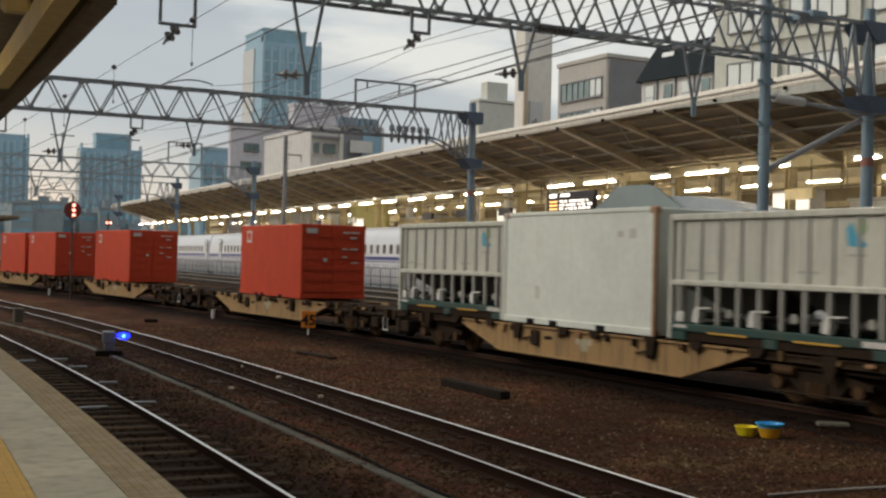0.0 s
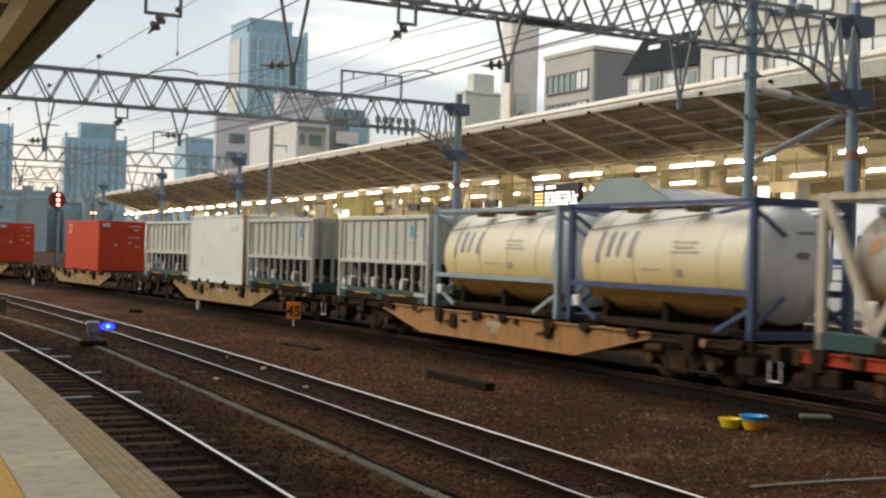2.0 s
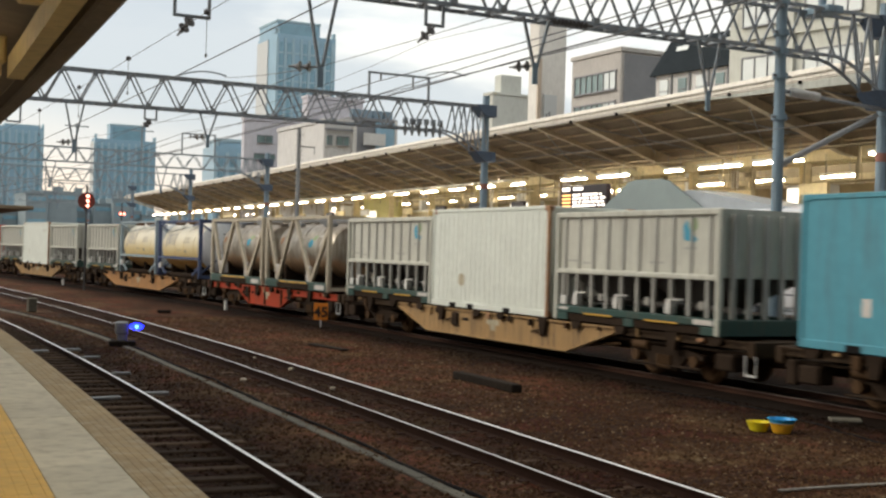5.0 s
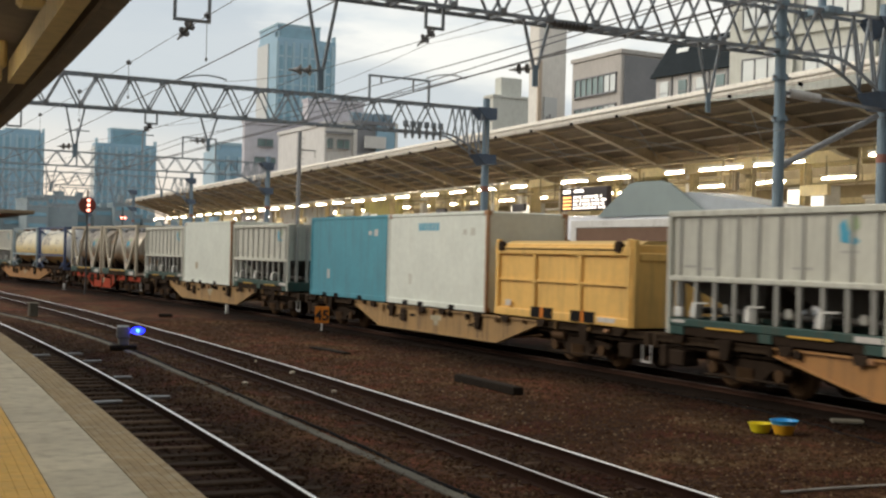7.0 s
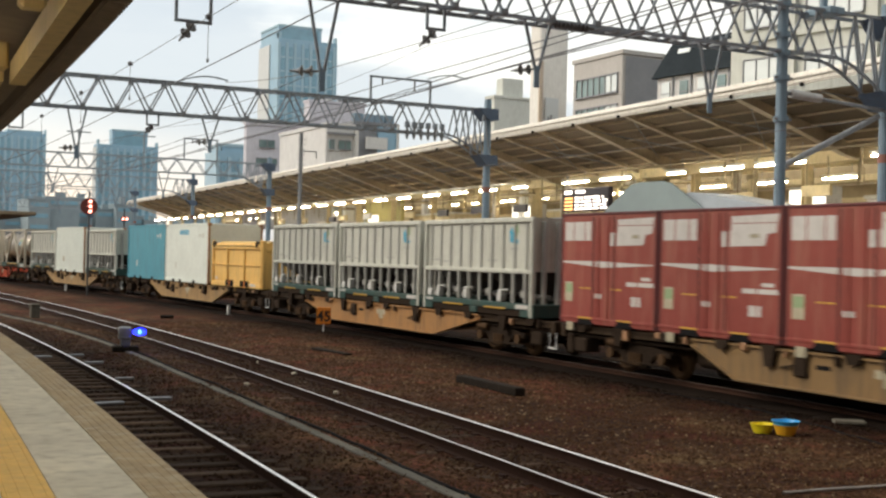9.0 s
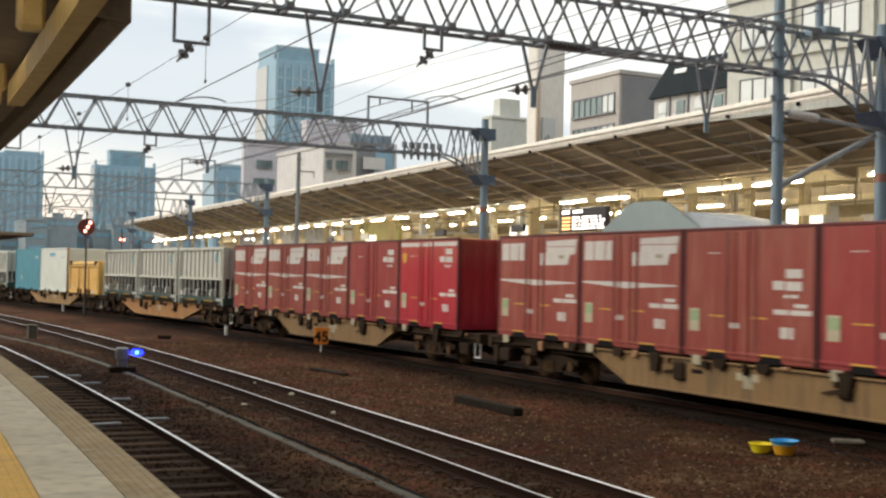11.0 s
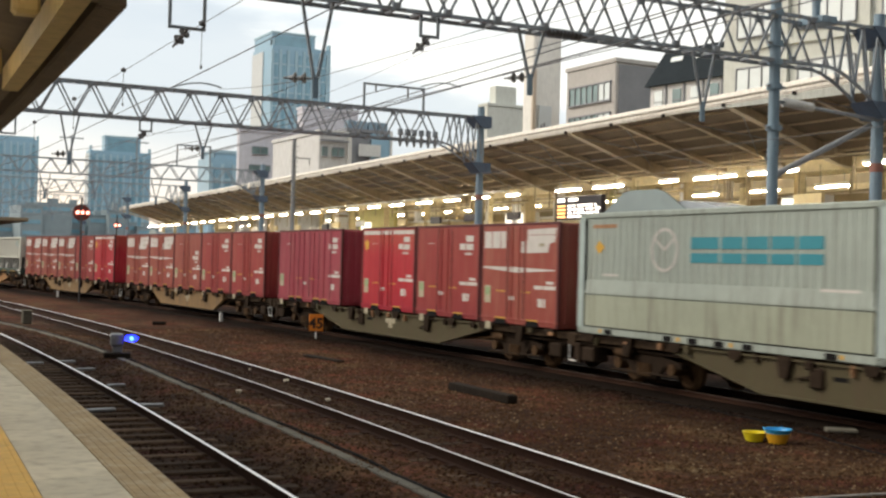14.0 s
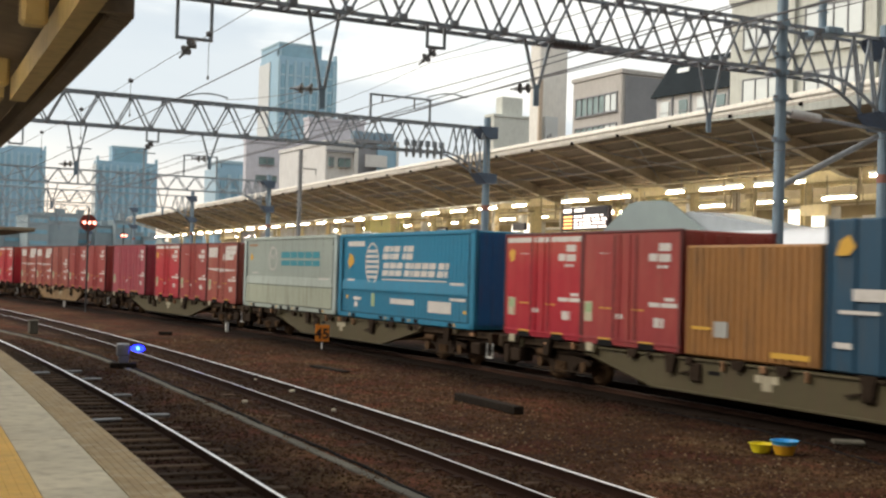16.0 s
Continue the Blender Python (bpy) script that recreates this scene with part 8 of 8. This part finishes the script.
def long_container(u, material, label, L=9.1):
    c = mover("long_container", label, "container", "thirty-one-foot containers", u, DECK)
    w, h = 2.49, 2.66
    f = -w / 2
    shell(c, "body", w - 0.078, L - 0.04, h - 0.03, material)
    for sx in (-1, 1):
        x = sx * (w / 2 - 0.05)
        part("top_rail", Mesh().cbox(x - 0.05, x + 0.05, -L / 2, L / 2, h - 0.12, h, 0.02), material, c)
        part("bottom_rail", Mesh().cbox(x - 0.05, x + 0.05, -L / 2, L / 2, 0, 0.16, 0.02), material, c)
        part("belt_rail", Mesh().prism([(x - sx * 0.03, 0.86), (x + sx * 0.055, 0.88), (x + sx * 0.055, 0.93), (x + sx * 0.022, 1.20), (x - sx * 0.03, 1.20)], -L / 2 + 0.28, L / 2 - 0.28, "y"), material, c)
        for sy in (-1, 1):
            part("corner_post", Mesh().cbox(x - 0.05, x + 0.05, sy * (L / 2 - 0.14) - 0.14, sy * (L / 2 - 0.14) + 0.14, 0, h, 0.02), "frame_sky" if material == "grey31" else material, c)
        rib = Mesh().cbox(x - 0.025, x + 0.025, -0.045, 0.045, 0.14, h - 0.1, 0.008).data("rib", M[material])
        n = 38
        for k in range(n):
            part("rib", rib, None, c, at=pose(0, -L / 2 + 0.42 + (L - 0.84) * k / (n - 1), 0))
    if material == "grey31":
        part("lower_panel", Mesh().box(f - 0.002, f + 0.04, -L / 2 + 0.3, L / 2 - 0.3, 0.18, 0.855), "grey31_low", c, "greenish grey lower side panel")
    for y in (-L / 2 + 0.285, L / 2 - 0.285):
        plates("panel_seam", c, [(y - 0.03, y + 0.03, 0.17, h - 0.13)], "black", f - 0.001, label="dark seam beside the corner post")
    plates("base_seam", c, [(-L / 2 + 0.3, L / 2 - 0.3, 0.155, 0.175)], "black", f - 0.002)
    for y in (-3.55, -0.75, 0.85, 3.6):
        plates("lashing_mark", c, [(y - 0.05, y + 0.05, 0.04, 0.12)], "letter_yellow", f - 0.006)
    for y in (-3.3, -1.2, -0.4, 0.4, 1.2, 3.3):
        plates("fork_pocket", c, [(y - 0.14, y + 0.14, 0.02, 0.13)], "black", f - 0.002)
    for sy in (-1, 1):
        ye = sy * (L / 2 - 0.02)
        part("door_seam", Mesh().box(-0.015, 0.015, min(ye, ye + sy * 0.029), max(ye, ye + sy * 0.029), 0.1, h - 0.1), "black", c)
        for k in range(4):
            part("end_mark", Mesh().box(0.62, 0.78, min(ye, ye + sy * 0.030), max(ye, ye + sy * 0.030), 1.3 + 0.22 * k, 1.42 + 0.22 * k), "letter_white", c)
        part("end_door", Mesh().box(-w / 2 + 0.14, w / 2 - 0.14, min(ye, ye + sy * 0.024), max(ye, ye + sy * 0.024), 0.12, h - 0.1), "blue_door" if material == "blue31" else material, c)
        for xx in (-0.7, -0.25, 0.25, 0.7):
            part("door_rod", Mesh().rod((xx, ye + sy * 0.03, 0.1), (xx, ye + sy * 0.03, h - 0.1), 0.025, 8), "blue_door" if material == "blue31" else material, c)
    return c


c = long_container(-148.25, "grey31", "pale grey long container with teal plain lettering")
f = -1.2205
ring = Mesh()
for i in range(24):
    a = 2 * math.pi * i / 24
    a2 = 2 * math.pi * (i + 1) / 24
    ring.bar((f - 0.002, 1.4 + 0.42 * math.cos(a), 1.85 + 0.42 * math.sin(a)), (f - 0.002, 1.4 + 0.42 * math.cos(a2), 1.85 + 0.42 * math.sin(a2)), 0.06, 0.004, (1, 0, 0))
ring.bar((f - 0.002, 1.72, 2.08), (f - 0.002, 1.4, 1.85), 0.05, 0.004, (1, 0, 0)).bar((f - 0.002, 1.08, 2.08), (f - 0.002, 1.4, 1.85), 0.05, 0.004, (1, 0, 0))
part("round_emblem", ring, "letter_white", c, "pale oval plain emblem")
y = 0.55
strokes = []
for wd in (0.85, 0.62, 0.62, 0.62, 0.62):
    strokes += [(y, y - wd, 1.60, 1.79), (y, y - wd, 1.87, 2.10)]
    y -= wd + 0.07
plates("plain_lettering", c, strokes, "letter_teal", f, label="teal plain block bars")
plates("red_bar", c, [(4.0, 3.1, 2.32, 2.40)], "rust", f)
plates("label", c, [(3.6, 3.0, 1.28, 1.33), (2.2, 0.9, 0.42, 0.58), (-1.4, -2.9, 0.42, 0.58), (-3.0, -3.9, 1.1, 1.2), (3.9, 3.5, 0.35, 0.55)], "letter_white", f)
part("yellow_mark", Mesh().prism([(3.75, 1.75), (3.55, 1.9), (3.75, 2.05), (3.9, 1.9)], f - 0.006, f, "x"), "letter_yellow", c)

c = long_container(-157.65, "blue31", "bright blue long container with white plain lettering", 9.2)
plates("pink_bar", c, [(3.9, 2.6, 2.26, 2.42)], "letter_white", f)
part("yellow_mark", Mesh().prism([(3.75, 1.55), (3.4, 1.75), (3.5, 1.95), (3.75, 2.05), (3.9, 1.75)], f - 0.006, f, "x"), "letter_yellow", c)
ov = Mesh()
for i in range(28):
    a, a2 = 2 * math.pi * i / 28, 2 * math.pi * (i + 1) / 28
    ov.bar((f - 0.002, 2.0 + 0.48 * math.cos(a), 1.72 + 0.62 * math.sin(a)), (f - 0.002, 2.0 + 0.48 * math.cos(a2), 1.72 + 0.62 * math.sin(a2)), 0.06, 0.004, (1, 0, 0))
for z in (1.30, 1.46, 1.62, 1.78, 1.94, 2.10):
    hw = 0.47 * math.sqrt(max(0, 1 - ((z - 1.72) / 0.62) ** 2))
    ov.box(f - 0.004, f - 0.001, 2.0 - hw, 2.0 + hw, z - 0.045, z + 0.045)
part("oval_emblem", ov, "letter_white", c, "white oval striped emblem")


def letter_row(parent, y, z0, z1, widths, material, lean=0.06):
    """Plain slanting bars of the letters' size, in two tiers."""
    b = Mesh()
    h = z1 - z0
    for wd in widths:
        if wd < 0:
            y += wd
            continue
        for b0, b1 in ((0.0, 0.44), (0.56, 1.0)):
            b.prism([(y - a - lean * k * 2, z0 + h * k) for a, k in ((0, b0), (wd, b0), (wd, b1), (0, b1))], f - 0.003, f, "x")
        y -= wd + 0.06
    return part("plain_lettering", b, material, parent, "white plain slanting block lettering")


letter_row(c, 1.25, 1.85, 2.25, (0.42, 0.16, 0.42, -0.2, 0.2, 0.4), "letter_white")
letter_row(c, 1.25, 1.35, 1.75, (0.4, 0.4, 0.42, -0.12, 0.34, 0.16, 0.42, 0.4, 0.4, -0.1, 0.38, 0.18), "letter_white")
plates("underline", c, [(1.25, -3.0, 1.22, 1.26)], "letter_white", f)
plates("label", c, [(3.9, 3.35, 1.16, 1.22), (-3.2, -4.0, 1.12, 1.22), (-3.2, -4.1, 0.72, 0.80), (3.4, 2.8, 0.56, 0.66), (0.6, -1.0, 0.52, 0.68), (-1.9, -3.3, 0.36, 0.68), (3.3, 3.05, 0.34, 0.5)], "letter_white", f)
plates("pale_label", c, [(2.0, 1.75, 0.4, 0.8)], "letter_green", f)
plates("yellow_patch", c, [(-4.25, -4.55, 0.62, 0.74), (-4.0, -4.15, 0.40, 0.48), (3.95, 3.8, 0.58, 0.7)], "letter_yellow", f - 0.006)

c = mover("freight_container", "low orange-brown corrugated container", "container", "", -172.95, DECK)
L, w, h = 3.72, 2.42, 2.16
shell(c, "body", w - 0.09, L, h, "orange_box")
for k in range(19):
    y = -L / 2 + 0.14 + (L - 0.28) * k / 18
    part("corrugation", Mesh().cbox(-w / 2, -w / 2 + 0.10, y - 0.052, y + 0.052, 0.0, h - 0.02, 0.04), "orange_box", c)
plates("label", c, [(1.6, 1.0, 0.52, 0.58), (-0.7, -1.7, 0.12, 0.22)], "letter_yellow", -w / 2 - 0.001)
plates("round_patch", c, [(0.9, 0.5, 0.4, 0.7)], "hopper_post", -w / 2 - 0.001)

c = mover("freight_container", "navy blue twelve-foot container with pale marks", "container", "", -176.85, DECK)
L, w, h = 3.70, 2.45, 2.58
shell(c, "body", w - 0.08, L, h - 0.01, "navy_box")
for k in range(7):
    y = -L / 2 + 0.05 + (L - 0.1) * k / 6
    part("stile", Mesh().cbox(-w / 2, -w / 2 + 0.06, y - 0.05, y + 0.05, 0.0, h, 0.02), "navy_box", c)
plates("label", c, [(1.2, 0.3, 1.2, 1.4), (1.5, 0.6, 0.98, 1.04), (1.6, 1.2, 0.4, 0.5)], "letter_white", -w / 2 - 0.001)
part("yellow_mark", Mesh().prism([(1.6, 1.95), (1.3, 1.95), (1.15, 2.1), (1.3, 2.3), (1.5, 2.2)], -w / 2 - 0.01, -w / 2 - 0.001, "x"), "letter_yellow", c)


# ---- pieces of the platform ----
for i in range(72):
    y = -6.0 + i * 0.6
    slab = platform_strip(-0.335, 0.0, y, y + 0.6, 0.90, PLATFORM_Z)
    for k in range(5):
        q = platform_strip(-0.312 + 0.061 * k, -0.272 + 0.061 * k, y, y + 0.6, PLATFORM_Z - 0.004, PLATFORM_Z + 0.003)
        slab.add(q.v, q.f)
    part("edge_slab", slab, "edge", platform)
for i in range(72):
    y = -6.0 + i * 0.6
    part("paving_slab", platform_strip(-0.86, -0.335, y, y + 0.6, 0.90, PLATFORM_Z - random.uniform(0, 0.003)), "slab", platform)
for i in range(140):
    y = -6.0 + i * 0.3
    tile = platform_strip(-1.16, -0.86, y, y + 0.3, 0.90, PLATFORM_Z + 0.002)
    for k in range(4):
        q = platform_strip(-1.135 + 0.075 * k, -1.10 + 0.075 * k, y, y + 0.3, PLATFORM_Z, PLATFORM_Z + 0.006)
        tile.add(q.v, q.f)
    part("tactile_tile", tile, "tactile", platform)
for i in range(50):
    y = -6.0 + i * 0.6
    part("paving_slab", platform_strip(-1.76, -1.16, y, y + 0.6, 0.90, PLATFORM_Z), "slab", platform)

# ---- loose stones on the ground ----
rng = np.random.default_rng(3)
N = 42000
ys = 9 + 34 * rng.random(N) ** 1.6
xs = rng.uniform(4.0, 16.2, N)
base = np.array([(1, 0, 0), (-1, 0, 0), (0, 1, 0), (0, -1, 0), (0, 0, 1), (0, 0, -1)], float)
tri = np.array([(0, 2, 4), (2, 1, 4), (1, 3, 4), (3, 0, 4), (2, 0, 5), (1, 2, 5), (3, 1, 5), (0, 3, 5)])
size = rng.uniform(0.014, 0.036, N)
ang = rng.uniform(0, 6.283, N)
v = base[None] * (size[:, None, None] * rng.uniform(0.6, 1.3, (N, 6, 1)))
v[..., 2] *= 0.75
ca, sa = np.cos(ang)[:, None], np.sin(ang)[:, None]
vx, vy = v[..., 0] * ca - v[..., 1] * sa, v[..., 0] * sa + v[..., 1] * ca
zs = ground_height(xs, ys) + size * 0.15
verts = np.stack([vx + xs[:, None], vy + ys[:, None], v[..., 2] + zs[:, None]], -1).reshape(-1, 3)
faces = (tri[None] + (np.arange(N) * 6)[:, None, None]).reshape(-1, 3)
me = bpy.data.meshes.new("ballast_stones")
me.from_pydata(verts.tolist(), [], faces.tolist())
me.materials.append(M["stone"])
tagged(new("ballast_stones", me), "loose brown ballast stones between the rails", "ballast", kind="stuff")


# ---- what moves ----
def motions():
    times = [i * 1.0 for i in range(17)]
    for ob, u, z in MOVERS:
        walk(ob, [(t, on_track(FREIGHT, u + SPEED * t, z)) for t in times])
    # the signal's lit row turns from upright to level
    at = LAMP_BAR.matrix_basis.translation.copy()
    walk(LAMP_BAR, [(t, pose(*at, 0, a, 0)) for t, a in ((0, 0), (10.8, 0), (11.05, 45), (11.3, 90), (16, 90))])
    spin = math.degrees(SPEED / 30 / 0.43)
    for o in WHEELS:
        at = o.matrix_basis.translation.copy()
        walk(o, [(i / 30, pose(*at, -(i * spin) % 360, 0, 0)) for i in range(481)])


motions()
